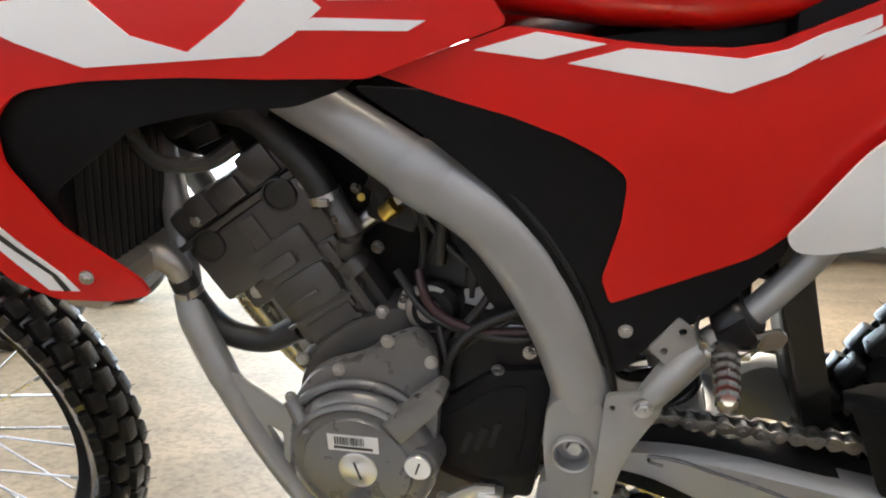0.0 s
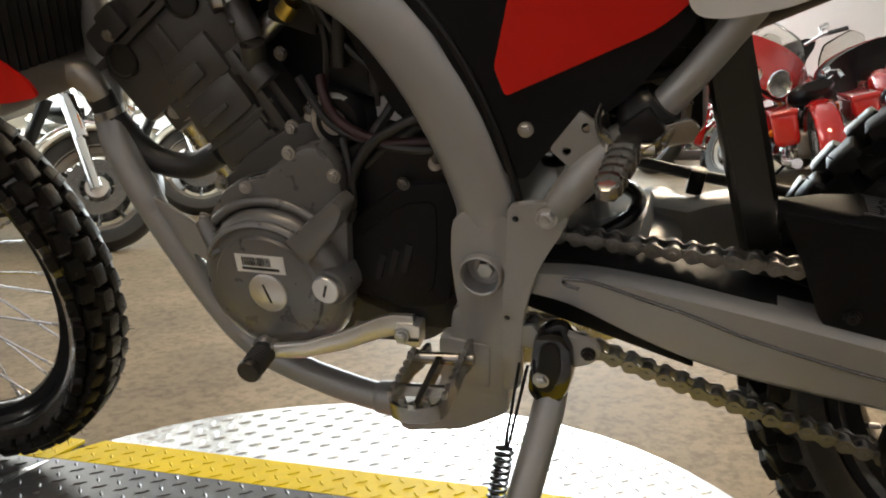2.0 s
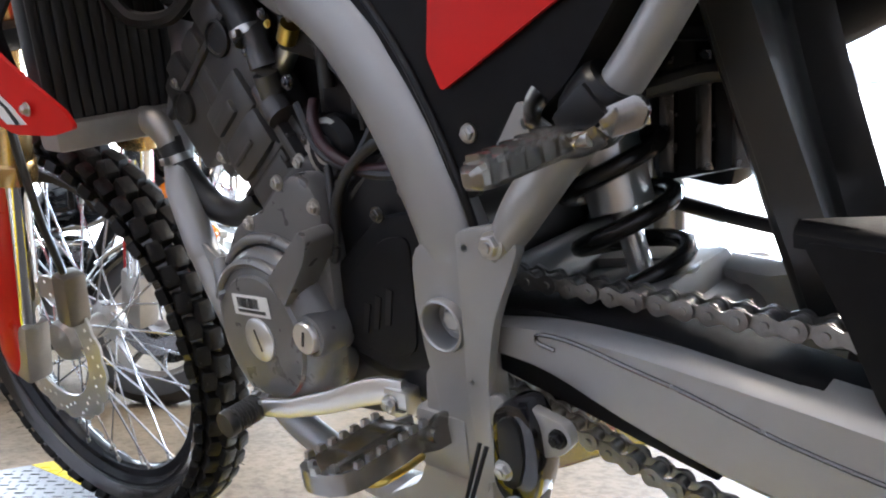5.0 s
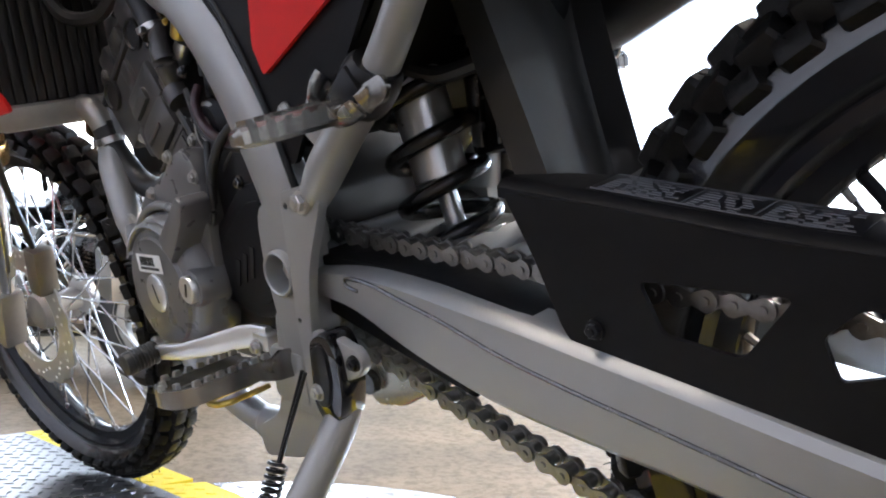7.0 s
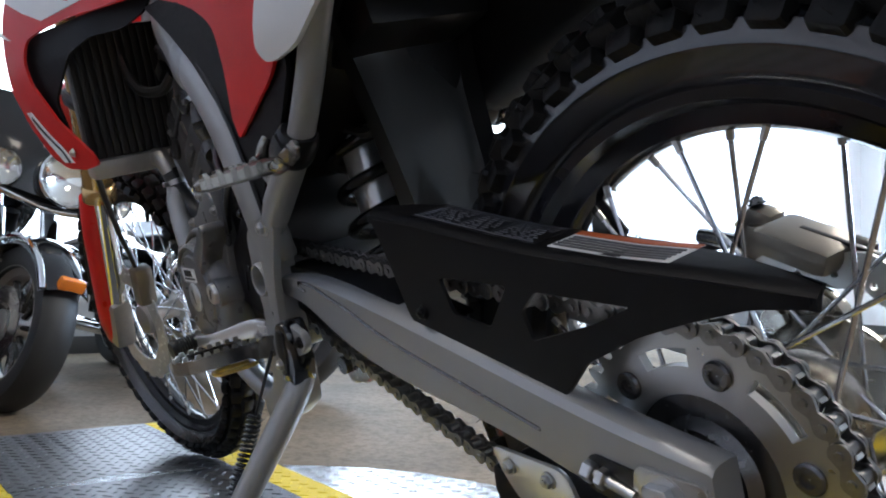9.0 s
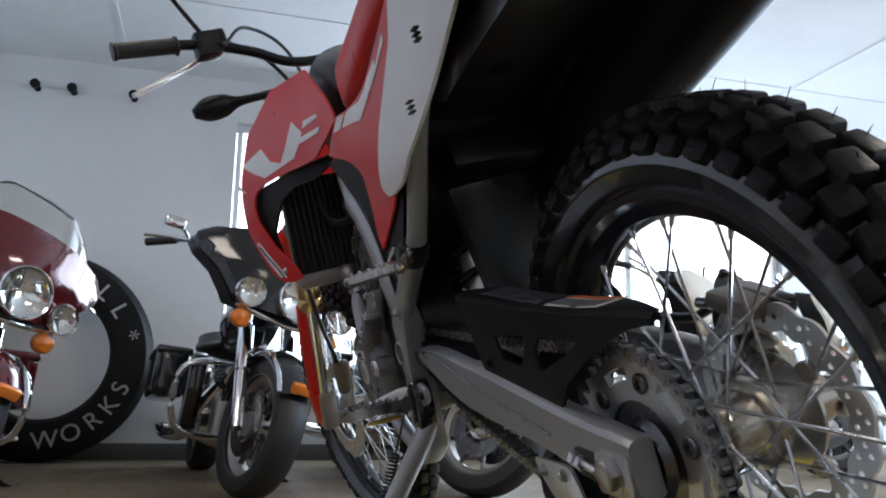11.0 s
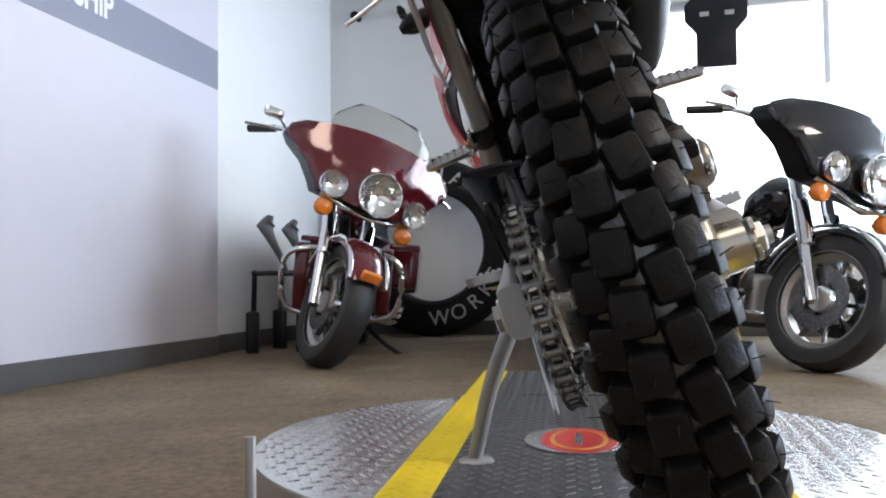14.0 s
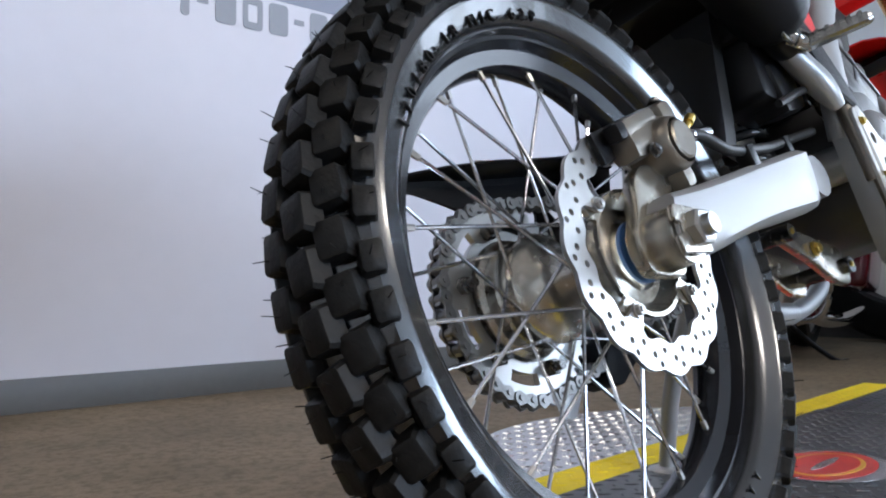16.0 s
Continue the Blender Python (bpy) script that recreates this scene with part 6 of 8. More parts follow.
def footpeg(sgn):
    """A toothed rider's footpeg: a loop of plate with teeth, open in the middle, folding on a pin."""
    base, tip = Vector((-0.560, -0.150, 0.068)), Vector((-0.553, -0.236, 0.072))
    way = (tip - base).normalized()
    side = Vector((0, 0, 1)).cross(way).normalized()
    up = way.cross(side)
    up = up if up.z > 0 else -up
    ln = (tip - base).length

    def flip(bm):
        if sgn > 0:
            for v in bm.verts:
                v.co.y = -v.co.y
        return bm

    path = [(0.0, -0.021), (0.35, -0.023), (0.80, -0.023), (0.93, -0.019), (0.99, -0.010), (1.0, 0.0), (0.99, 0.010), (0.93, 0.019), (0.80, 0.023), (0.35, 0.023), (0.0, 0.021)]
    bm = bmesh.new()
    loops = []
    for k, (f, w) in enumerate(path):
        c = base + way * (ln * f) + side * w
        a, b = path[max(k - 1, 0)], path[min(k + 1, len(path) - 1)]
        d = (way * (ln * (b[0] - a[0])) + side * (b[1] - a[1])).normalized()
        n = d.cross(up).normalized()
        deep = 0.012 - 0.002 * f
        loops.append([c + n * (0.0019 * i) + up * j for i, j in ((-1, -deep), (1, -deep), (1, 0.0045), (-1, 0.0045))])
    rings(bm, loops)
    peg = bpart("footpeg", flip(bm), PEG_ALLOY, "toothed steel footpeg", sharp=35)
    for s in (-1, 1):
        for k in range(7):
            f = 0.06 + 0.125 * k
            c = base + way * (ln * f) + side * (0.0228 * s)
            bm = bmesh.new()
            rings(bm, [[c + way * (0.0034 * i * w) + side * (0.0019 * j) + up * z for i, j in ((-1, -1), (1, -1), (1, 1), (-1, 1))] for z, w in ((0.004, 1.0), (0.0085, 0.72))])
            bpart("tooth", flip(bm), STEEL, "", peg)
    for w in (-0.010, 0.0, 0.010):
        c = base + way * (ln * (1.0 - 8.0 * abs(w) * abs(w) / 0.01)) + side * w
        bm = bmesh.new()
        rings(bm, [[c + way * (0.0019 * i) + side * (0.003 * j * k) + up * z for i, j in ((-1, -1), (1, -1), (1, 1), (-1, 1))] for z, k in ((0.003, 1.0), (0.0080, 0.7))])
        bpart("tooth", flip(bm), STEEL, "", peg)
    bm = bmesh.new()
    p, q = base + way * 0.004 - up * 0.004, tip - way * 0.004 - up * 0.004
    rings(bm, [[c + side * (0.0028 * i) + up * (0.005 * j) for i, j in ((-1, -1), (1, -1), (1, 1), (-1, 1))] for c in (p, q)])
    c = base + way * (ln * 0.55) - up * 0.006
    rings(bm, [[c + side * w + way * (0.0022 * i) + up * (0.005 * j) for i, j in ((-1, -1), (1, -1), (1, 1), (-1, 1))] for w in (-0.022, 0.022)])
    bpart("web", flip(bm), PEG_ALLOY, "", peg)
    bm = bmesh.new()
    for w in (-0.022, 0.022):
        c = base + side * w
        top = 0.006 if c.x > base.x else -0.004
        rings(bm, [[c + side * a + Vector((0, y, z)) for y, z in ((0.004, -0.018), (-0.012, -0.013), (-0.012, -0.003), (0.010, top), (0.028, top - 0.003), (0.028, -0.020))] for a in (-0.0022, 0.0022)])
    rod(bm, base + side * 0.030 - up * 0.004, base - side * 0.030 - up * 0.004, 0.0055, None, 14)
    bpart("peg_bracket", flip(bm), PEG_ALLOY, "", peg)
    bm = bmesh.new()
    box(bm, (-0.547, sgn * 0.121, 0.046), (0.050, 0.020, 0.050), (0, 6, 0), 0.007)
    bpart("peg_mount", bm, SILVER, "", peg)
    bm = bmesh.new()
    c = base + way * 0.020 - up * 0.022
    a, b = side, way
    tube(bm, [c + a * 0.012 - b * 0.02, c + a * 0.013, c + a * 0.011 + b * 0.022, c + b * 0.027, c - a * 0.011 + b * 0.022, c - a * 0.013, c - a * 0.012 - b * 0.02], 0.0026, 8, 4)
    bpart("peg_spring", flip(bm), YELLOW_ZINC, "", peg)


footpeg(-1)
footpeg(1)


def passenger_peg(sgn):
    """A folding passenger's footpeg in an alloy yoke clamped round the subframe tube."""
    root, tip = Vector((-0.397, -0.138, 0.2555)), Vector((-0.402, -0.218, 0.250))
    way = (tip - root).normalized()
    up = Vector((1, 0, 0)).cross(way).normalized()
    up = up if up.z > 0 else -up
    side = way.cross(up)

    def flip(bm):
        if sgn > 0:
            for v in bm.verts:
                v.co.y = -v.co.y
        return bm

    bm = bmesh.new()
    ln = (tip - root).length
    loops = []
    for f, w, h in ((0.0, 0.0105, 0.0075), (0.15, 0.0105, 0.0080), (0.86, 0.0085, 0.0070), (0.95, 0.0075, 0.006), (1.0, 0.0030, 0.0035)):
        c = root + way * (ln * f)
        loops.append([c + side * (w * a) + up * (h * b) for a, b in ((-1, -0.6), (-0.7, -1), (0.7, -1), (1, -0.6), (1, 0.6), (0.75, 1), (-0.75, 1), (-1, 0.6))])
    rings(bm, loops)
    peg = bpart("passenger_peg", flip(bm), PEG_ALLOY, "folding alloy passenger footpeg", sharp=30)
    for k in range(5):
        c = root + way * (ln * (0.22 + 0.155 * k))
        for s in (-1, 1):
            bm = bmesh.new()
            rings(bm, [[c + side * (s * 0.0038 + a * 0.0034) + way * (b * 0.0022 + a * 0.0016 * s) + up * z for a, b in ((-1, -1), (1, -1), (1, 1), (-1, 1))] for z in (0.0060, 0.0100)])
            rings(bm, [[c + side * (s * (0.0098 - 0.0024 * k / 4) + a * 0.0018) + way * (b * 0.0026 + a * 0.0012 * s) + up * z for a, b in ((-1, -1), (1, -1), (1, 1), (-1, 1))] for z in (-0.0045, 0.0070)])
            bpart("grip_rib", flip(bm), PEG_ALLOY, "", peg)
    bm = bmesh.new()
    tube(bm, [(-0.419, -0.128, 0.280), (-0.421, -0.134, 0.272), (-0.415, -0.141, 0.260), (-0.396, -0.145, 0.2505), (-0.377, -0.141, 0.254), (-0.366, -0.132, 0.262)], 0.0085, 10, 5, 0.28, (0, 1, 1))
    bpart("yoke", flip(bm), PEG_ALLOY, "", peg, 60)
    bm = bmesh.new()
    rod(bm, root - side * 0.020 + way * 0.006, root + side * 0.016 + way * 0.006, 0.0042, None, 12)
    bpart("hinge_pin", flip(bm), STEEL, "", peg)
    bm = bmesh.new()
    tube(bm, [(-0.399, -0.118, 0.259, 0.0175), (-0.395, -0.118, 0.262, 0.0205), (-0.386, -0.117, 0.270, 0.0215), (-0.378, -0.116, 0.277, 0.0205), (-0.374, -0.116, 0.281, 0.0175)], 0.02, 18, 2)
    bpart("peg_clamp", flip(bm), SATIN_BLACK, "", peg)
    bm = bmesh.new()
    box(bm, (-0.388, -0.130, 0.266), (0.030, 0.020, 0.024), (0, -35, 0), 0.005)
    bpart("clamp_block", flip(bm), SATIN_BLACK, "", peg)
    bm = bmesh.new()
    plate(bm, rounded([(-0.386, 0.250), (-0.352, 0.256), (-0.346, 0.266), (-0.352, 0.274), (-0.384, 0.266)], 0.004), -0.136, -0.131, bevel=0.001)
    bpart("clamp_lug", flip(bm), PEG_ALLOY, "", peg)


passenger_peg(-1)
passenger_peg(1)
# side stand
FOOT = Vector((-0.536, -0.310, -0.2152))
bm = bmesh.new()
tube(bm, [(-0.463, -0.128, 0.045, 0.011), (-0.470, -0.152, 0.010, 0.0145), (-0.500, -0.240, -0.10, 0.0135), (FOOT.x, FOOT.y, FOOT.z + 0.004, 0.0125)], 0.013, 14, 5)
stand = bpart("side_stand", bm, SILVER, "silver steel side stand", sharp=60)
bm = bmesh.new()
up_world = Vector((0, math.sin(radians(LEAN)), math.cos(radians(LEAN))))
lathe(bm, [(0.001, 0.0), (0.030, 0.0), (0.031, 0.003), (0.028, 0.006), (0.012, 0.009), (0.001, 0.009)], FOOT - up_world * 0.0065, up_world, 26)
bpart("stand_foot", bm, SILVER, "", stand)
bm = bmesh.new()
plate(bm, rounded([(-0.480, 0.066), (-0.475, 0.092, 0.010), (-0.462, 0.099, 0.012), (-0.450, 0.098, 0.010), (-0.443, 0.084), (-0.444, 0.052, 0.016), (-0.455, 0.027, 0.018), (-0.472, 0.020, 0.016), (-0.486, 0.036, 0.012)], 0.008), -0.151, -0.124, bevel=0.006)
housing = bpart("stand_cover", bm, GLOSS_BLACK, "glossy black stand switch housing", stand)
bm = bmesh.new()
plate(bm, rounded([(-0.472, 0.070), (-0.468, 0.088), (-0.458, 0.092), (-0.452, 0.084), (-0.453, 0.060), (-0.462, 0.040), (-0.474, 0.040)], 0.007), -0.1535, -0.150, bevel=0.0018)
bpart("raised_face", bm, SATIN_BLACK, "", housing)
bolt("stand_bolt", (-0.4705, -0.152, 0.0526), (0, -1, 0), 0.0068, STEEL, stand)
bm = bmesh.new()
plate(bm, rounded([(-0.4600, 0.098), (-0.438, 0.090), (-0.4245, 0.0860, 0.008), (-0.4205, 0.074, 0.008), (-0.4300, 0.0650), (-0.4462, 0.0600)], 0.004), -0.143, -0.134, bevel=0.002)
bpart("stand_bracket", bm, SILVER, "", stand)
bolt("bracket_bolt", (-0.431, -0.143, 0.0765), (0, -1, 0), 0.0060, SATIN_BLACK, stand)
bm = bmesh.new()
plate(bm, rounded([(-0.496, 0.074), (-0.494, 0.092), (-0.478, 0.096), (-0.472, 0.084), (-0.480, 0.072)], 0.005), -0.136, -0.130, bevel=0.0015)
bpart("stand_bracket", bm, SILVER, "", stand)
bm = bmesh.new()
p0, p1 = Vector((-0.488, -0.152, 0.068)), Vector((-0.512, -0.230, -0.085))
d = (p1 - p0).normalized()
a, b = frame_of(d)
ln = (p1 - p0).length
coil0, coil1 = 0.42 * ln, 0.94 * ln
tube(bm, [p0, p0 + d * coil0], 0.0016, 6, 0)
tube(bm, [p0 + a * 0.008, p0 + d * coil0 + a * 0.003], 0.0016, 6, 0)
n = 200
tube(bm, [p0 + d * (coil0 + (coil1 - coil0) * k / n) + a * (0.0072 * math.cos(2 * math.pi * 17 * k / n)) + b * (0.0072 * math.sin(2 * math.pi * 17 * k / n)) for k in range(n + 1)], 0.0017, 5, 0)
tube(bm, [p0 + d * coil1, p1, p1 + d * 0.01 + a * 0.01], 0.0017, 6, 0)
bpart("stand_spring", bm, SATIN_BLACK, "", stand, 70)

# -- plastics
def side_y(x, z):
    return -0.128 - 0.010 * math.exp(-((x + 0.42) / 0.10) ** 2 - ((z - 0.45) / 0.10) ** 2) + 0.04 * max(0.0, -0.60 - x)


RED_OUT = rounded([(-0.6775, 0.4885), (-0.6153, 0.4660), (-0.5714, 0.4517), (-0.5283, 0.4336), (-0.4985, 0.4170, 0.02), (-0.4820, 0.4020, 0.02), (-0.4815, 0.3900), (-0.486, 0.3608), (-0.4997, 0.3119, 0.004), (-0.4920, 0.2900, 0.004), (-0.3728, 0.3361, 0.02), (-0.3401, 0.3647), (-0.2892, 0.4062), (-0.20, 0.495), (-0.18, 0.565), (-0.3049, 0.5235), (-0.3444, 0.5094), (-0.3755, 0.4988), (-0.4041, 0.4964), (-0.4456, 0.4985), (-0.4852, 0.5043), (-0.5257, 0.5128), (-0.5672, 0.5202)], 0.006)
bm = bmesh.new()
plate(bm, RED_OUT, 0.0, 0.004, cut=0.03, shape=side_y)
side_red = bpart("side_panel", bm, RED, "glossy red plastic side panel with white graphics", sharp=60)
bm = bmesh.new()
plate(bm, RED_OUT, 0.0, 0.004, cut=0.04, shape=side_y)
for v in bm.verts:
    v.co.y = -v.co.y
bpart("side_panel", bm, RED, "glossy red plastic side panel", sharp=60)
for out in ([(-0.5957, 0.5038), (-0.5469, 0.5147), (-0.4954, 0.5031), (-0.5435, 0.4942)], [(-0.5243, 0.4903), (-0.4804, 0.4994), (-0.3956, 0.4888), (-0.3633, 0.4947), (-0.3403, 0.5041), (-0.3015, 0.5150), (-0.3007, 0.5075), (-0.3276, 0.4949), (-0.3641, 0.4774), (-0.4048, 0.4649)], [(-0.3406, 0.4864), (-0.3334, 0.4940), (-0.3006, 0.5060), (-0.25, 0.528), (-0.25, 0.520), (-0.3000, 0.5011)]):
    bm = bmesh.new()
    plate(bm, out, -0.0012, 0.001, cut=0.03, shape=side_y)
    bpart("white_graphic", bm, DECAL_WHITE, "", side_red, 60)
bm = bmesh.new()
plate(bm, rounded([(-0.700, 0.480), (-0.640, 0.435), (-0.590, 0.390), (-0.545, 0.335), (-0.512, 0.270), (-0.495, 0.225), (-0.480, 0.222), (-0.462, 0.245), (-0.400, 0.285), (-0.352, 0.335), (-0.34, 0.40), (-0.48, 0.45), (-0.60, 0.47)], 0.008), -0.124, -0.119, cut=0.05)
bpart("inner_panel", bm, BLACK, "matt black plastic inner side panel")
# right-hand copy of the inner panel, added to darken the gaps on that side
bm = bmesh.new()
plate(bm, rounded([(-0.700, 0.480), (-0.640, 0.435), (-0.590, 0.390), (-0.545, 0.335), (-0.512, 0.270), (-0.495, 0.225), (-0.462, 0.245), (-0.400, 0.285), (-0.352, 0.335), (-0.34, 0.40), (-0.48, 0.45)], 0.008), 0.100, 0.105, cut=0.05)
bpart("inner_panel", bm, BLACK, "matt black plastic inner side panel")
bolt("panel_bolt", (-0.478, -0.1245, 0.263), (0, -1, 0), 0.0058, STEEL, side_red)
bm = bmesh.new()
tube(bm, [(-0.643, -0.112, 0.436), (-0.586, -0.120, 0.396), (-0.536, -0.124, 0.335), (-0.506, -0.125, 0.275), (-0.487, -0.125, 0.215), (-0.484, -0.122, 0.18)], 0.0032, 8, 5)
bpart("edge_trim", bm, SATIN_BLACK, "", side_red, 60)


def rear_y(x, z):
    return -0.150 + 0.08 * max(0.0, x + 0.33) + 0.25 * max(0.0, 0.37 - z)


W_OUT = rounded([(-0.358, 0.357, 0.012), (-0.350, 0.344, 0.012), (-0.330, 0.342), (-0.290, 0.347), (-0.18, 0.392), (-0.125, 0.417), (-0.03, 0.47), (0.04, 0.53), (0.02, 0.60), (-0.14, 0.60), (-0.205, 0.50), (-0.304, 0.422)], 0.012)
for sgn in (-1, 1):
    bm = bmesh.new()
    plate(bm, W_OUT, 0.0, 0.005, cut=0.03, shape=rear_y)
    for v in bm.verts:
        v.co.y *= -sgn
    number = bpart("rear_side_cover", bm, WHITE, "white plastic rear side cover", sharp=60)
    for k in range(2):
        for j in range(3):
            bm = bmesh.new()
            z = 0.40 + 0.055 * k + 0.006 * j
            box(bm, (-0.165 + 0.07 * k, sgn * 0.150, z), (0.012, 0.006, 0.002))
            bpart("vent_slot", bm, INK, "", number)



SHROUD = rounded([(-0.6785, 0.4890), (-0.750, 0.496), (-0.813, 0.505), (-0.878, 0.510), (-0.928, 0.508, 0.02), (-0.948, 0.488, 0.02), (-0.952, 0.452), (-0.930, 0.392), (-0.886, 0.334, 0.004), (-0.882, 0.318, 0.006), (-0.912, 0.316), (-0.955, 0.325), (-0.985, 0.350), (-1.012, 0.400), (-1.020, 0.450), (-1.000, 0.510), (-0.97, 0.555), (-0.92, 0.620), (-0.80, 0.660), (-0.66, 0.640), (-0.590, 0.560), (-0.5680, 0.5215)], 0.008)
shroud = None
for sgn in (-1, 1):
    bm = bmesh.new()
    plate(bm, SHROUD, 0.0, 0.004, cut=0.03, shape=shroud_y)
    for v in bm.verts:
        v.co.y *= -sgn
    ob = bpart("radiator_shroud", bm, RED, "glossy red plastic radiator shroud with white graphics", sharp=60)
    shroud = shroud or ob
    for out in ([(-0.960, 0.572), (-0.917, 0.543), (-0.876, 0.520), (-0.752, 0.5145), (-0.728, 0.5275), (-0.705, 0.545), (-0.735, 0.575), (-0.77, 0.544), (-0.803, 0.523), (-0.840, 0.5395), (-0.87, 0.575)], [(-0.730, 0.531), (-0.643, 0.5225), (-0.629, 0.529), (-0.712, 0.5385)], [(-0.70, 0.55), (-0.63, 0.545), (-0.635, 0.552), (-0.69, 0.560)], [(-1.001, 0.535), (-0.965, 0.518), (-0.985, 0.534), (-0.995, 0.545)], [(-0.984, 0.418), (-0.962, 0.379), (-0.943, 0.350), (-0.935, 0.331), (-0.957, 0.3355), (-0.990, 0.395), (-1.000, 0.420)]):
        bm = bmesh.new()
        plate(bm, out, -0.0012, 0.001, cut=0.03, shape=shroud_y)
        for v in bm.verts:
            v.co.y *= -sgn
        bpart("white_graphic", bm, DECAL_WHITE, "", ob, 60)
    bm = bmesh.new()
    plate(bm, [(-0.986, 0.412), (-0.966, 0.378), (-0.947, 0.350), (-0.941, 0.333), (-0.946, 0.3325), (-0.951, 0.350), (-0.970, 0.377), (-0.990, 0.408)], -0.0018, 0.0, cut=0.03, shape=shroud_y)
    for v in bm.verts:
        v.co.y *= -sgn
    bpart("black_graphic", bm, INK, "", ob, 60)
bolt("shroud_bolt", (-0.925, shroud_y(-0.925, 0.344) - 0.001, 0.344), (0, -1, 0), 0.0062, STEEL, shroud)
# tank and seat
bm = bmesh.new()
loops = []
for x, z0, z1, w in ((-0.93, 0.57, 0.66, 0.05), (-0.85, 0.54, 0.70, 0.10), (-0.72, 0.52, 0.70, 0.115), (-0.60, 0.52, 0.64, 0.11), (-0.56, 0.53, 0.60, 0.10)):
    loops.append([(x, w * math.copysign(abs(math.cos(t)) ** 0.7, math.cos(t)), (z0 + z1) / 2 + (z1 - z0) / 2 * math.copysign(abs(math.sin(t)) ** 0.7, math.sin(t))) for t in np.linspace(0, 2 * math.pi, 25)[:-1]])
rings(bm, loops)
bpart("fuel_tank", bm, SATIN_BLACK, "black fuel tank", sharp=60)
bm = bmesh.new()
loops = []
for x, z0, z1, w in ((-0.60, 0.524, 0.60, 0.10), (-0.50, 0.508, 0.60, 0.130), (-0.42, 0.499, 0.60, 0.138), (-0.36, 0.505, 0.605, 0.139), (-0.30, 0.525, 0.615, 0.136), (-0.1, 0.57, 0.64, 0.12), (0.1, 0.60, 0.66, 0.10), (0.16, 0.61, 0.65, 0.07)):
    loops.append([(x, w * math.copysign(abs(math.cos(t)) ** 0.5, math.cos(t)), (z0 + z1) / 2 + (z1 - z0) / 2 * math.copysign(abs(math.sin(t)) ** 0.6, math.sin(t))) for t in np.linspace(0, 2 * math.pi, 29)[:-1]])
rings(bm, loops)
seat = bpart("seat", bm, RED, "red vinyl seat", sharp=60)
# mudguard over the rear wheel
ARCH = [(-0.300, 0.130, 0.050), (-0.308, 0.175, 0.056), (-0.320, 0.235, 0.060), (-0.332, 0.30, 0.066), (-0.336, 0.35, 0.074), (-0.315, 0.395, 0.090), (-0.24, 0.44, 0.098), (-0.10, 0.462, 0.104), (0.08, 0.482, 0.106), (0.24, 0.51, 0.104), (0.38, 0.552, 0.095), (0.46, 0.58, 0.070)]
line = spline(ARCH, 5)
bm = bmesh.new()
loops = []
for k, (x, z, w) in enumerate(line):
    d = line[min(k + 1, len(line) - 1)] - line[max(k - 1, 0)]
    n = np.array((-d[1], d[0])) / np.hypot(d[0], d[1])
    if n[1] < 0 and x > -0.2:
        n = -n
    drop = 0.022 + 0.02 * (x > -0.2)
    row = []
    bow = 0.020 * max(0.0, min(1.0, (-0.24 - x) / 0.06))
    for f, q in ((-1.0, -drop + bow * 0.3), (-0.97, -0.008 + bow * 0.9), (-0.85, bow * 0.72), (-0.4, 0.004 + bow * 0.16), (0.0, 0.005), (0.4, 0.004 + bow * 0.16), (0.85, bow * 0.72), (0.97, -0.008 + bow * 0.9), (1.0, -drop + bow * 0.3)):
        row.append((x + n[0] * q, f * w, z + n[1] * q))
    back = [(p[0] - n[0] * -0.003, p[1] * 0.985 if abs(p[1]) > 0.9 * w else p[1], p[2] - n[1] * -0.003) for p in row[::-1]]
    loops.append(row + back)
rings(bm, loops)
fender = bpart("rear_mudguard", bm, FLAP, "black plastic rear mudguard and splash flap", sharp=50)
bm = bmesh.new()
plate(bm, rounded([(-0.36, 0.42), (-0.10, 0.475), (0.20, 0.515), (0.30, 0.56), (0.24, 0.61), (-0.2, 0.58), (-0.36, 0.54)], 0.02), -0.125, 0.125, bevel=0.02)
bpart("tail_box", bm, BLACK, "", fender)
bm = bmesh.new()
box(bm, (0.30, 0, 0.575), (0.16, 0.15, 0.05), (0, -18, 0), 0.015)
bpart("tail_lamp_base", bm, BLACK, "", fender)

# -- rear brake
bm = bmesh.new()
plate(bm, rounded([(-0.030, -0.030), (0.026, -0.028), (0.034, 0.004), (0.020, 0.030), (0.012, 0.062), (-0.006, 0.075), (-0.060, 0.072), (-0.050, 0.046), (-0.034, 0.020)], 0.012), 0.0815, 0.096, [circle(0, 0, 0.0125, 20)], bevel=0.003)
lathe(bm, [(0.0125, 0.078), (0.026, 0.078), (0.0275, 0.090), (0.0262, 0.1215), (0.0125, 0.1225)], seg=36)
bmesh.ops.recalc_face_normals(bm, faces=list(bm.faces))
caliper = bpart("brake_caliper", bm, HUB, "grey anodised rear brake caliper")
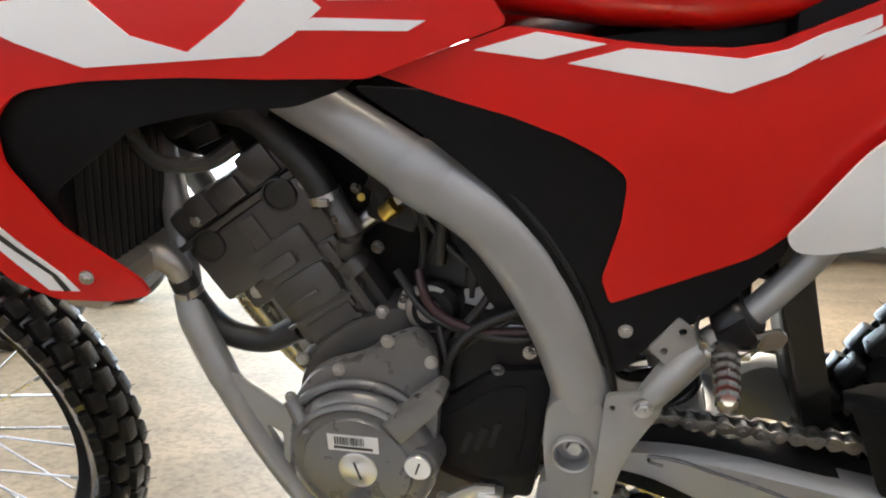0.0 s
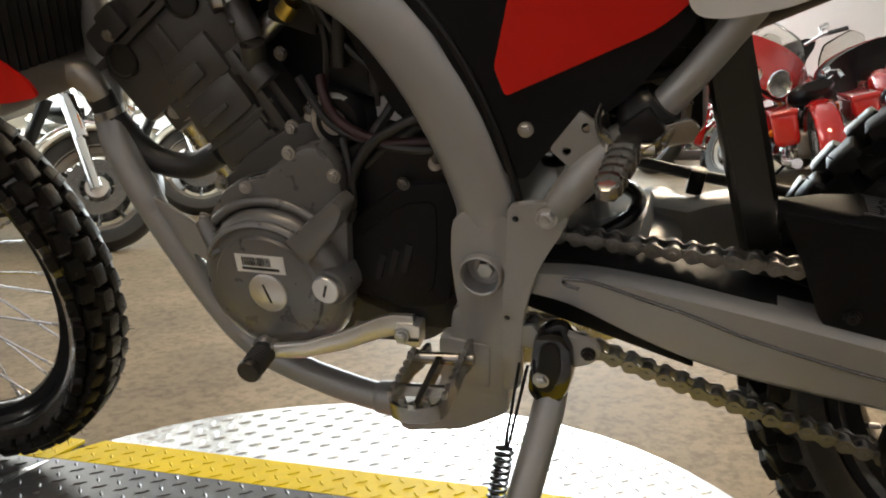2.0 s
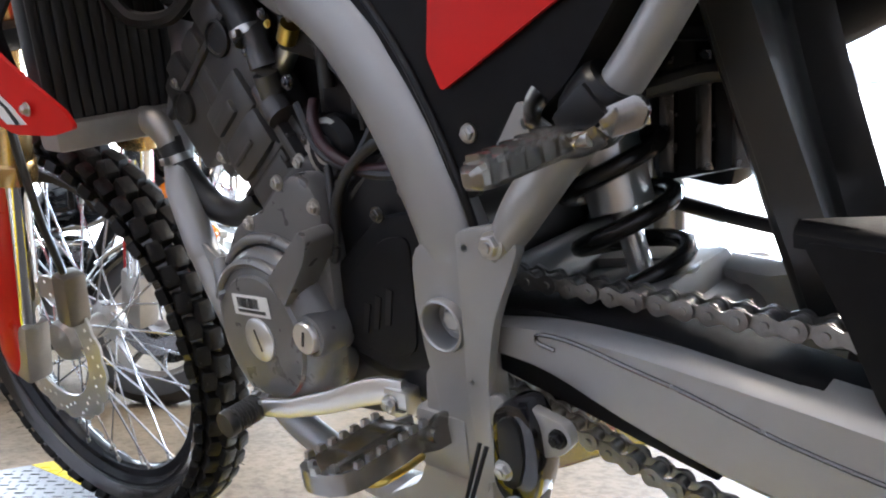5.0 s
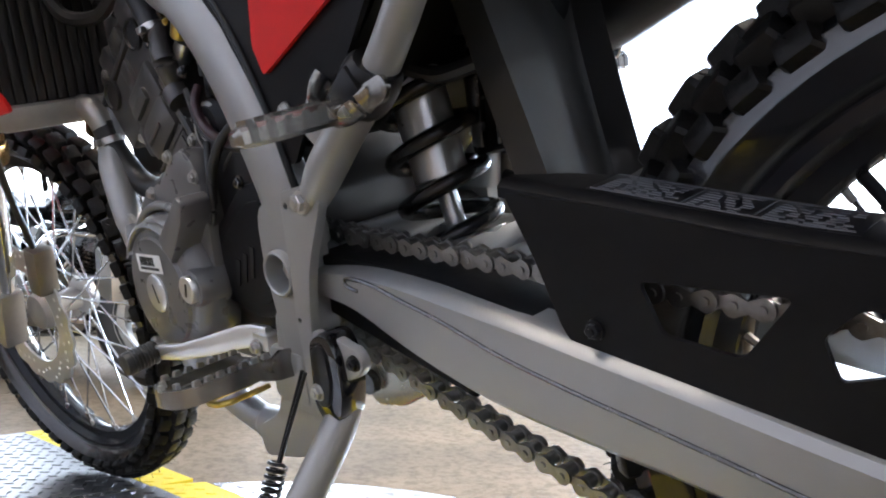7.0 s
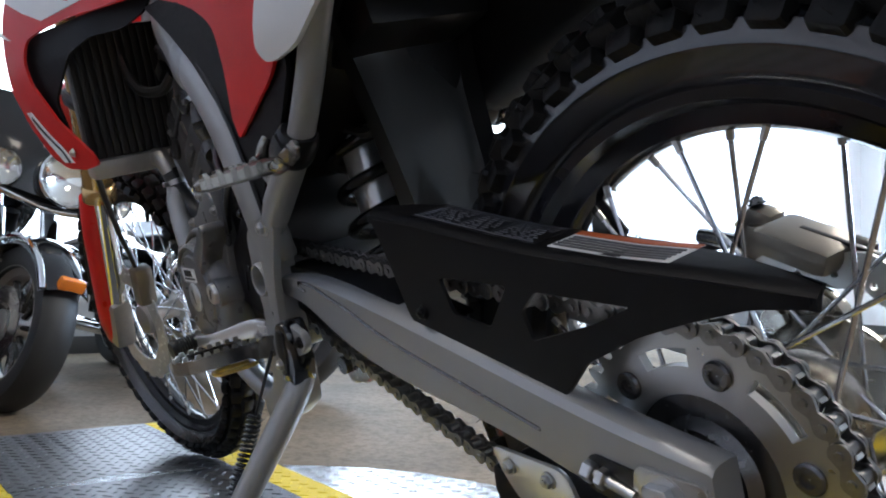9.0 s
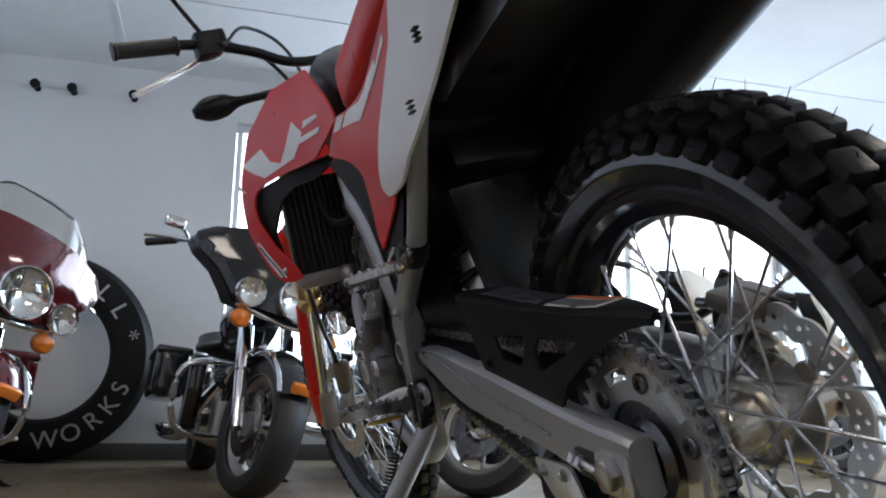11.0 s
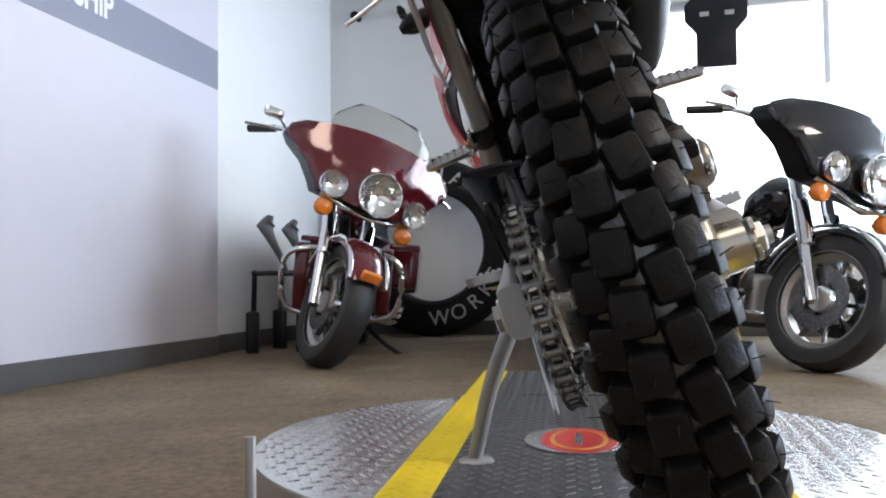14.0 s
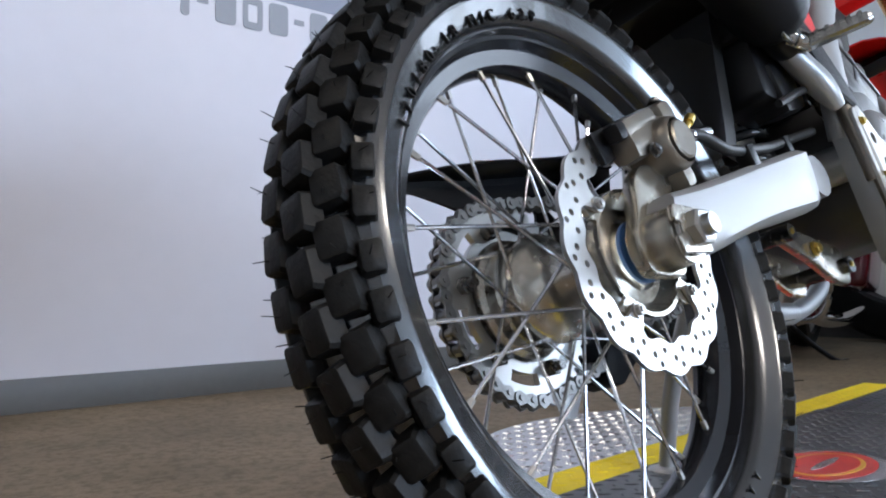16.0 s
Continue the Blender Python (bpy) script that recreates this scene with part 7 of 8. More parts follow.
for name, c, w, r in (("caliper_body", (-0.022, 0.094, 0.100), (0.086, 0.032, 0.030), 0.012), ("caliper_bridge", (-0.006, 0.080, 0.110), (0.062, 0.058, 0.020), 0.008), ("caliper_lug", (-0.052, 0.100, 0.122), (0.026, 0.026, 0.030), 0.009), ("caliper_arm", (-0.050, 0.104, 0.066), (0.020, 0.022, 0.034), 0.008), ("slide_boot", (0.022, 0.098, 0.100), (0.022, 0.018, 0.018), 0.006), ("pad_plate", (0.012, 0.0835, 0.098), (0.060, 0.006, 0.030), 0.001)):
    bm = bmesh.new()
    box(bm, c, w, (0, 22, 0), r)
    bpart(name, bm, ANODISED if "caliper" in name else SATIN_BLACK, "", caliper)
bm = bmesh.new()
lathe(bm, [(0.026, -0.030), (0.0265, 0.006), (0.024, 0.012), (0.0215, 0.014)], (-0.040, 0.108, 0.090), seg=32)
bpart("piston_housing", bm, ANODISED, "", caliper)
bm = bmesh.new()
lathe(bm, [(0.019, 0.0), (0.019, 0.003), (0.017, 0.0045), (0.0005, 0.004)], (-0.040, 0.121, 0.090), seg=30)
bpart("piston_cap", bm, ANODISED, "", caliper)
bolt("caliper_bolt", (-0.006, 0.111, 0.080), (0, 1, 0), 0.0068, DARK_STEEL, caliper)
bolt("caliper_bolt", (-0.054, 0.100, 0.138), (-0.2, 0.1, 1), 0.0068, DARK_STEEL, caliper)
bm = bmesh.new()
rod(bm, (-0.066, 0.112, 0.104), (-0.078, 0.114, 0.116), 0.0045, 0.0035, 10)
rod(bm, (-0.078, 0.114, 0.116), (-0.084, 0.115, 0.122), 0.0052, 0.005, 10)
bpart("bleed_nipple", bm, YELLOW_ZINC, "", caliper)
bm = bmesh.new()
tube(bm, [(-0.070, 0.108, 0.104), (-0.10, 0.112, 0.106), (-0.15, 0.112, 0.097), (-0.24, 0.106, 0.112), (-0.32, 0.092, 0.132), (-0.40, 0.082, 0.155), (-0.46, 0.09, 0.170)], 0.0058, 10, 6)
bpart("brake_hose", bm, HOSE, "", caliper)
bm = bmesh.new()
rod(bm, (-0.080, 0.109, 0.105), (-0.120, 0.109, 0.113), 0.0072, 0.0068, 12)
bpart("hose_fitting", bm, BLUE_ZINC, "", caliper)
for x, z in ((-0.19, 0.0935), (-0.36, 0.137)):
    bm = bmesh.new()
    box(bm, (x, 0.110 if x > -0.3 else 0.086, z), (0.016, 0.018, 0.026), (0, 14, 0), 0.003)
    bpart("hose_clip", bm, SATIN_BLACK, "", caliper)
# right-hand engine side, brake pedal and master cylinder
bm = bmesh.new()
lathe(bm, [(0.085, 0.0), (0.083, 0.016), (0.076, 0.024), (0.058, 0.028), (0.0005, 0.030)], (-0.655, 0.100, 0.135), seg=44)
lathe(bm, [(0.045, 0.0), (0.044, 0.014), (0.036, 0.018), (0.0005, 0.020)], (-0.745, 0.100, 0.120), seg=32)
bpart("clutch_cover", bm, COVER, "", engine)
bm = bmesh.new()
tube(bm, [(-0.53, 0.135, 0.02, 0.010), (-0.60, 0.142, 0.010, 0.009), (-0.68, 0.150, 0.020, 0.008), (-0.745, 0.155, 0.045, 0.008), (-0.765, 0.150, 0.055, 0.010)], 0.009, 10, 5, 0.7)
pedal = bpart("brake_pedal", bm, CAST, "alloy rear brake pedal", sharp=55)
bm = bmesh.new()
rod(bm, (-0.50, 0.132, 0.09), (-0.485, 0.130, 0.19), 0.012, 0.011, 14)
rod(bm, (-0.515, 0.132, 0.03), (-0.50, 0.132, 0.09), 0.005, 0.005, 10)
bpart("master_cylinder", bm, ANODISED, "", pedal)

# right-hand heel guard, brake linkage and exhaust shield
bm = bmesh.new()
plate(bm, rounded([(-0.585, 0.020), (-0.600, 0.075), (-0.560, 0.135), (-0.500, 0.190), (-0.470, 0.180), (-0.480, 0.110), (-0.490, 0.030), (-0.530, 0.000)], 0.010), 0.136, 0.141, [circle(-0.535, 0.110, 0.010, 16), circle(-0.515, 0.145, 0.008, 16), circle(-0.545, 0.070, 0.011, 16), circle(-0.510, 0.085, 0.008, 16), circle(-0.520, 0.045, 0.008, 16)], bevel=0.001)
heel = bpart("heel_guard", bm, CAST, "cast alloy heel guard with round holes")
for x, z in ((-0.560, 0.105), (-0.490, 0.165), (-0.500, 0.050)):
    bolt("heel_bolt", (x, 0.141, z), (0, 1, 0), 0.0062, YELLOW_ZINC, heel)
bm = bmesh.new()
tube(bm, [(-0.515, 0.146, 0.030), (-0.505, 0.147, 0.060), (-0.498, 0.146, 0.095)], 0.0042, 8, 4)
bpart("brake_rod", bm, YELLOW_ZINC, "", heel)
bm = bmesh.new()
tube(bm, [(-0.486, 0.140, 0.185), (-0.462, 0.128, 0.215), (-0.430, 0.110, 0.215), (-0.36, 0.098, 0.19)], 0.0052, 8, 5)
bpart("fluid_hose", bm, HOSE, "", heel)
bm = bmesh.new()
plate(bm, rounded([(-0.560, 0.150), (-0.530, 0.215), (-0.470, 0.285), (-0.405, 0.330), (-0.390, 0.300), (-0.440, 0.245), (-0.490, 0.190), (-0.525, 0.140)], 0.014), 0.128, 0.134, bevel=0.002)
bpart("exhaust_shield", bm, BLACK, "", exhaust)
bm = bmesh.new()
box(bm, (-0.415, 0.075, 0.225), (0.07, 0.05, 0.07), (0, 15, 0), 0.012)
bpart("fluid_reservoir", bm, SATIN_BLACK, "", heel)

# -- front end, steered to the left
RAKE = Vector((math.sin(radians(27.6)), 0, math.cos(radians(27.6))))
FAX = Vector((-1.440, 0, 0.023))
pivot = FAX + Vector((math.cos(radians(27.6)), 0, -math.sin(radians(27.6)))) * 0.035
STEER = Matrix.Translation(pivot) @ Matrix.Rotation(radians(8), 4, RAKE) @ Matrix.Translation(-pivot)
WHEEL = STEER @ Matrix.Translation(FAX)
front_tyre = tyre("front_tyre", WHEEL, 0.268, 0.3235, 0.041, 104, 0.0125, "black knobbly front tyre", 8)
fhub = [(0.012, -0.055), (0.030, -0.05), (0.034, -0.040), (0.034, -0.030), (0.020, -0.024), (0.018, 0.0), (0.020, 0.024), (0.034, 0.030), (0.034, 0.040), (0.030, 0.05), (0.012, 0.055)]
front_rim = rim("front_rim", WHEEL, 0.258, 0.024, (-0.034, 0.032), (0.034, 0.032), fhub, CAST, 36, "gloss black front rim with wire spokes", 1.2)


def fpart(name, bm, mat, label="", parent=None, sharp=45.0):
    bm.transform(STEER)
    return bpart(name, bm, mat, label, parent, sharp)


def fork_point(y, up_by, ahead=0.0):
    return FAX + RAKE * up_by + Vector((-math.cos(radians(27.6)), 0, math.sin(radians(27.6)))) * ahead + Vector((0, y, 0))


fork = None
for sgn in (-1, 1):
    y = sgn * 0.098
    bm = bmesh.new()
    rod(bm, fork_point(y, 0.03), fork_point(y, 0.42), 0.0205, None, 22)
    ob = fpart("fork_leg", bm, CHROME, "long-travel fork leg with a bronze outer tube")
    fork = fork or ob
    bm = bmesh.new()
    rod(bm, fork_point(y, 0.30), fork_point(y, 0.78), 0.0275, 0.0265, 22)
    lathe(bm, [(0.0270, -0.012), (0.0310, -0.010), (0.0310, 0.016), (0.0275, 0.020)], fork_point(y, 0.31), RAKE, 26)
    fpart("outer_tube", bm, GOLD, "", ob)
    bm = bmesh.new()
    box(bm, fork_point(y, 0.02), (0.050, 0.042, 0.105), (0, 27.6, 0), 0.010)
    fpart("axle_lug", bm, CAST, "", ob)
    bm = bmesh.new()
    loops = []
    for f in np.linspace(0, 1, 9):
        w = np.interp(f, (0, 0.15, 0.8, 1), (0.016, 0.030, 0.033, 0.028))
        loop = []
        for t in np.linspace(-2.6, 1.75, 13):
            loop.append(fork_point(y + sgn * (0.006 + w * math.cos(t) * (0.9 if math.cos(t) > 0 else 0.4)), -0.03 + 0.33 * f, 0.030 * math.sin(t) + 0.016))
        inner = [(p - fork_point(y, -0.03 + 0.33 * f)) * 0.90 + fork_point(y, -0.03 + 0.33 * f) for p in loop[::-1]]
        loops.append(loop + inner)
    rings(bm, loops)
    fpart("fork_guard", bm, RED, "", ob, 60)
bm = bmesh.new()
box(bm, fork_point(0, 0.50, -0.01), (0.075, 0.26, 0.032), (0, 27.6, 0), 0.012)
box(bm, fork_point(0, 0.745, -0.01), (0.075, 0.26, 0.028), (0, 27.6, 0), 0.012)
fpart("triple_clamp", bm, SATIN_BLACK, "black fork clamps")
bm = bmesh.new()
holes = [circle(0, 0, 0.085, 40)] + [circle(r * math.cos(t), r * math.sin(t), 0.003, 8) for k in range(24) for r, t in ((0.098 + 0.013 * (k % 2), k * math.pi / 12), (0.115 - 0.012 * (k % 2), k * math.pi / 12 + 0.12))]
plate(bm, wavy(0.122, 0.006, 18), -0.062, -0.058, holes)
bm.transform(Matrix.Translation(FAX))
fdisc = fpart("front_disc", bm, BRIGHT_ALLOY, "front brake disc with drilled holes")
bm = bmesh.new()
box(bm, fork_point(-0.066, 0.125, -0.062), (0.034, 0.036, 0.080), (0, 20, 0), 0.008)
fpart("front_caliper", bm, ANODISED, "", fdisc)
bm = bmesh.new()
tube(bm, [fork_point(-0.075, 0.17, -0.06), fork_point(-0.10, 0.28, -0.05), fork_point(-0.115, 0.42, -0.03), fork_point(-0.10, 0.55, 0.0)], 0.0055, 8, 6)
fpart("brake_hose", bm, HOSE, "", fdisc)
# front mudguard
bm = bmesh.new()
loops = []
for f in np.linspace(0, 1, 12):
    x = -1.72 + 0.62 * f
    z = 0.47 + 0.06 * math.sin(math.pi * min(1, f * 1.2)) + 0.02 * f
    w = np.interp(f, (0, 0.2, 0.6, 1), (0.03, 0.06, 0.085, 0.075))
    top = [(x, w * c, z - 0.030 * abs(c) ** 2.2) for c in (-1, -0.7, -0.3, 0, 0.3, 0.7, 1)]
    loops.append(top + [(p[0], p[1], p[2] - 0.004) for p in top[::-1]])
rings(bm, loops)
fpart("front_mudguard", bm, RED, "red front mudguard")
# handlebar, clutch lever, grip, indicator
HB = fork_point(0, 0.83, 0.0) + Vector((0.01, 0, 0.05))
bm = bmesh.new()
tube(bm, [HB + Vector(p) for p in ((0.03, -0.41, 0.065), (0.02, -0.26, 0.062), (0.01, -0.14, 0.035), (0.0, -0.05, 0.0), (0.0, 0.05, 0.0), (0.01, 0.14, 0.035), (0.02, 0.26, 0.062), (0.03, 0.41, 0.065))], 0.011, 12, 6)
bars = fpart("handlebar", bm, SATIN_BLACK, "black steel handlebar with rubber grips", None, 60)
for sgn in (-1, 1):
    bm = bmesh.new()
    p, q = HB + Vector((0.0215, sgn * 0.285, 0.0625)), HB + Vector((0.030, sgn * 0.415, 0.065))
    rod(bm, p, q, 0.0165, 0.0165, 18)
    lathe(bm, [(0.0165, 0), (0.020, 0.002), (0.020, 0.006), (0.0165, 0.008)], p, q - p, 20)
    lathe(bm, [(0.0165, -0.008), (0.019, -0.006), (0.018, 0.0), (0.002, 0.001)], q, q - p, 20)
    fpart("grip", bm, HOSE, "", bars)
    bm = bmesh.new()
    c = HB + Vector((0.016, sgn * 0.225, 0.056))
    box(bm, c, (0.05, 0.055, 0.055), (0, 0, 0), 0.012)
    box(bm, c + Vector((-0.03, sgn * -0.03, 0.02)), (0.045, 0.05, 0.04), (0, 0, 20 * sgn), 0.010)
    fpart("switch_box", bm, SATIN_BLACK, "", bars)
    bm = bmesh.new()
    tube(bm, [c + Vector((-0.04, 0, -0.005)), c + Vector((-0.055, sgn * 0.04, -0.02)), c + Vector((-0.03, sgn * 0.12, -0.055)), c + Vector((-0.015, sgn * 0.17, -0.075))], 0.0065, 10, 5, 0.8)
    fpart("lever", bm, ALLOY, "", bars, 60)
    bm = bmesh.new()
    tube(bm, [c + Vector((-0.01, 0, 0.03)), c + Vector((-0.03, sgn * 0.03, 0.12)), c + Vector((-0.03, sgn * 0.06, 0.20)), c + Vector((-0.03, sgn * 0.03, 0.25))], 0.005, 10, 6)
    box(bm, c + Vector((-0.03, sgn * -0.02, 0.28)), (0.02, 0.14, 0.085), (8, 0, 0), 0.010)
    fpart("mirror", bm, SATIN_BLACK, "", bars)
    bm = bmesh.new()
    tube(bm, [(-1.02, sgn * 0.10, 0.735, 0.011), (-1.035, sgn * 0.15, 0.737, 0.009), (-1.05, sgn * 0.19, 0.738, 0.012), (-1.06, sgn * 0.215, 0.738, 0.024), (-1.065, sgn * 0.255, 0.735, 0.026), (-1.065, sgn * 0.285, 0.73, 0.010)], 0.02, 14, 5)
    bpart("front_indicator", bm, SATIN_BLACK, "black front indicator on a rubber stalk", sharp=60)
bm = bmesh.new()
tube(bm, [HB + Vector((0.04, -0.21, 0.05)), HB + Vector((-0.06, -0.16, 0.09)), HB + Vector((-0.12, -0.06, 0.06)), HB + Vector((-0.10, 0.0, -0.08)), (-1.02, -0.03, 0.55)], 0.0048, 8, 8)
tube(bm, [HB + Vector((0.045, -0.20, 0.04)), HB + Vector((-0.02, -0.12, 0.10)), HB + Vector((-0.05, -0.03, 0.04)), (-0.98, -0.04, 0.60)], 0.004, 8, 8)
fpart("control_cable", bm, HOSE, "", bars, 60)
bm = bmesh.new()
box(bm, (-1.13, 0, 0.66), (0.05, 0.20, 0.20), (0, -12, 0), 0.02)
lathe(bm, [(0.001, 0), (0.075, 0.01), (0.08, 0.04), (0.02, 0.06)], (-1.165, 0, 0.665), (1, 0, -0.2), 28)
fpart("headlamp_mask", bm, RED, "red headlamp mask", None, 50)

# ---- parked touring motorcycles ----
WINE = material("wine_red_paint", (0.105, 0.005, 0.009), 0.14, 0.15, 0.08, 8, 0, 1, 0.7)
DEEP_RED = material("deep_red_paint", (0.38, 0.012, 0.012), 0.14, 0.1, 0.08, 8, 0, 1, 0.7)
CREAM = material("cream_white_paint", (0.72, 0.69, 0.60), 0.16, 0, 0.04, 8, 0, 1, 0.6)
SMOKE = clear_glass("clear_screen", (0.80, 0.79, 0.74), 0.05)
ROAD_TYRE = material("road_tyre_rubber", (0.018, 0.018, 0.018), 0.5, 0, 0.25, 20, 0.1, 300)
S = 0.965
UPPER = ("fairing", "fairing_back", "windscreen", "headlamp", "headlamp_glass", "spot_lamp", "spot_lamp_glass", "handlebar", "grip", "mirror", "lever", "lamp_bar", "indicator")
RAISE = Matrix.Translation((-0.04, 0, 0.125)) @ Matrix.Translation((0, 0, 0.8)) @ Matrix.Diagonal((1.05, 1.06, 1.0, 1)) @ Matrix.Translation((0, 0, -0.8))


def touring_motorcycle(m, paint, label, steer=36.0):
    """A big touring motorcycle with a fork-mounted fairing; front wheel on the ground at its origin, facing +x."""
    tour = thing("touring_motorcycle", m, label, "motorcycle", "touring motorcycles parked along the walls")
    rake = Vector((-math.sin(radians(26)), 0, math.cos(radians(26))))
    ax = Vector((0, 0, 0.325))
    foot = ax - Vector((0.09, 0, 0))
    turn = Matrix.Translation(foot) @ Matrix.Rotation(radians(steer), 4, rake) @ Matrix.Translation(-foot)

    def tp(name, bm, mat, parent=None, front=False, sharp=45.0):
        if name in UPPER:
            bm.transform(RAISE)
        if front:
            bm.transform(turn)
        bm.transform(Matrix.Scale(S, 4))
        return part(name, bm, mat, parent or tour, "", sharp)

    def wheel(name, c, r, w, front):
        bm = bmesh.new()
        lathe(bm, [(r * 0.70, w * 0.40), (r * 0.80, w * 0.5), (r * 0.93, w * 0.46), (r * 0.985, w * 0.28), (r, 0), (r * 0.985, -w * 0.28), (r * 0.93, -w * 0.46), (r * 0.80, -w * 0.5), (r * 0.70, -w * 0.40)], c, (0, 1, 0), 48, closed=True)
        t = tp(name, bm, ROAD_TYRE, None, front)
        bm = bmesh.new()
        lathe(bm, [(r * 0.71, w * 0.42), (r * 0.74, w * 0.42), (r * 0.70, w * 0.30), (r * 0.62, w * 0.2), (r * 0.62, -w * 0.2), (r * 0.70, -w * 0.30), (r * 0.74, -w * 0.42), (r * 0.71, -w * 0.42)], c, (0, 1, 0), 48)
        tp("rim", bm, CAST, t, front)
        for k in range(9):
            bm = bmesh.new()
            a = 2 * math.pi * k / 9
            d = Vector((math.cos(a), 0, math.sin(a)))
            tube(bm, [Vector(c) + d * (r * 0.15), Vector(c) + d * (r * 0.66)], 0.016, 8, 0, 0.7)
            tp("cast_spoke", bm, DARK_STEEL, t, front)
        bm = bmesh.new()
        rod(bm, Vector(c) + Vector((0, -0.07, 0)), Vector(c) + Vector((0, 0.07, 0)), r * 0.18, None, 20)
        tp("hub", bm, ALLOY, t, front)
        for s in (-1, 1):
            bm = bmesh.new()
            lathe(bm, [(r * 0.26, s * 0.068), (r * 0.46, s * 0.068), (r * 0.46, s * 0.073), (r * 0.26, s * 0.073)], c, (0, 1, 0), 36, closed=True)
            tp("brake_disc", bm, DARK_STEEL, t, front)
        return t

    wheel("front_wheel", ax, 0.325, 0.15, True)
    wheel("rear_wheel", Vector((-1.61, 0, 0.325)), 0.325, 0.16, False)

    def mudguard(name, c, r, w, a0, a1, front):
        bm = bmesh.new()
        loops = []
        for a in np.linspace(radians(a0), radians(a1), 18):
            d = Vector((math.cos(a), 0, math.sin(a)))
            loop = [Vector(c) + d * (r - 0.045 * abs(f) ** 3) + Vector((0, w * f, 0)) for f in (-1, -0.85, -0.5, 0, 0.5, 0.85, 1)]
            inner = [p - d * 0.008 for p in loop[::-1]]
            loops.append(loop + inner)
        rings(bm, loops)
        return tp(name, bm, paint, None, front, 60)

    guard = mudguard("front_mudguard", ax, 0.365, 0.098, 26, 165, True)
    bm = bmesh.new()
    for s in (-1, 1):
        tube(bm, [ax + Vector((0.352 * math.cos(a), s * 0.100, 0.345 * math.sin(a))) for a in np.linspace(radians(26), radians(150), 12)], 0.011, 8, 2)
    tp("guard_rail", bm, CHROME, guard, True)
    bm = bmesh.new()
    box(bm, ax + Vector((0.322, 0, 0.185)), (0.035, 0.10, 0.05), (0, 30, 0), 0.012)
    tp("guard_lamp", bm, AMBER, guard, True)
    mudguard("rear_mudguard", (-1.61, 0, 0.325), 0.385, 0.10, 20, 185, False)
    for s in (-1, 1):
        bm = bmesh.new()
        rod(bm, ax + Vector((0.01, s * 0.115, -0.03)), ax + Vector((0.01, s * 0.115, -0.03)) + rake * 0.72, 0.030, 0.033, 18)
        rod(bm, ax + Vector((0.01, s * 0.115, 0)) + rake * 0.26, ax + Vector((0.01, s * 0.115, 0)) + rake * 0.50, 0.038, 0.038, 18)
        tp("fork_leg", bm, CHROME, None, True)
    # fairing: a wing-shaped shell round the headlamp
    half = [(0.0, 1.10), (0.14, 1.098), (0.28, 1.082), (0.40, 1.055), (0.455, 1.018), (0.464, 0.978), (0.437, 0.930), (0.355, 0.862), (0.30, 0.782), (0.27, 0.73), (0.20, 0.72), (0.10, 0.71), (0.0, 0.70)]
    outline = half + [(-y, z) for y, z in half[-2:0:-1]]
    bulge = lambda y, z: -0.24 * (1 - (abs(y) / 0.50) ** 1.7) + 0.35 * max(0.0, z - 0.93) * (1 - abs(y)) - 0.05 * max(0.0, 1.0 - z) * (1 - abs(y))
    shift = Matrix.Translation((-0.16, 0, 0)) @ Matrix.Rotation(math.pi / 2, 4, "Z")
    bm = bmesh.new()
    plate(bm, outline, 0.0, 0.02, cut=0.07, shape=bulge)
    bm.transform(shift)
    fairing = tp("fairing", bm, paint, None, True, 70)
    bm = bmesh.new()
    plate(bm, [(y * 0.97, z - 0.01) for y, z in outline], 0.022, 0.14, cut=0.1, shape=lambda y, z: bulge(y, z) * 0.9)
    bm.transform(shift)
    tp("fairing_back", bm, SATIN_BLACK, fairing, True, 60)
    bm = bmesh.new()
    plate(bm, rounded([(-0.30, 1.05), (0.30, 1.05), (0.28, 1.15), (0.17, 1.255), (-0.17, 1.255), (-0.28, 1.15)], 0.03), -0.004, 0.004, cut=0.06, shape=lambda y, z: bulge(y, 1.0) + 0.02 + 0.5 * (z - 1.05))
    bm.transform(shift)
    tp("windscreen", bm, SMOKE, fairing, True, 70)

    def lamp(name, c, r, d):
        bm = bmesh.new()
        lathe(bm, [(r * 0.5, -d), (r * 0.92, -d * 0.6), (r * 1.05, -0.01), (r * 1.08, 0.006), (r * 1.02, 0.014), (r * 0.96, 0.008)], c, (1, 0, 0), 32, caps=False)
        lathe(bm, [(0.004, -d * 0.62), (r * 0.5, -d * 0.5), (r * 0.95, 0.0)], c, (1, 0, 0), 32)
        ob = tp(name, bm, CHROME, fairing, True, 60)
        bm = bmesh.new()
        lathe(bm, [(r * 0.96, 0.004), (r * 0.8, 0.014), (r * 0.4, 0.021), (0.002, 0.023), (0.002, 0.019), (r * 0.4, 0.017), (r * 0.8, 0.010), (r * 0.96, 0.0)], c, (1, 0, 0), 32)
        tp(name + "_glass", bm, LENS, fairing, True, 60)
        return ob

    lamp("headlamp", (0.125, 0, 0.80), 0.108, 0.05)
    for s in (-1, 1):
        lamp("spot_lamp", (0.075, s * 0.225, 0.775), 0.066, 0.04)
        bm = bmesh.new()
        lathe(bm, [(0.018, -0.06), (0.044, -0.03), (0.046, 0.0), (0.036, 0.014), (0.002, 0.02)], (0.035, s * 0.22, 0.655), (1, 0, 0), 24)
        tp("indicator", bm, AMBER, fairing, True)
        bm = bmesh.new()
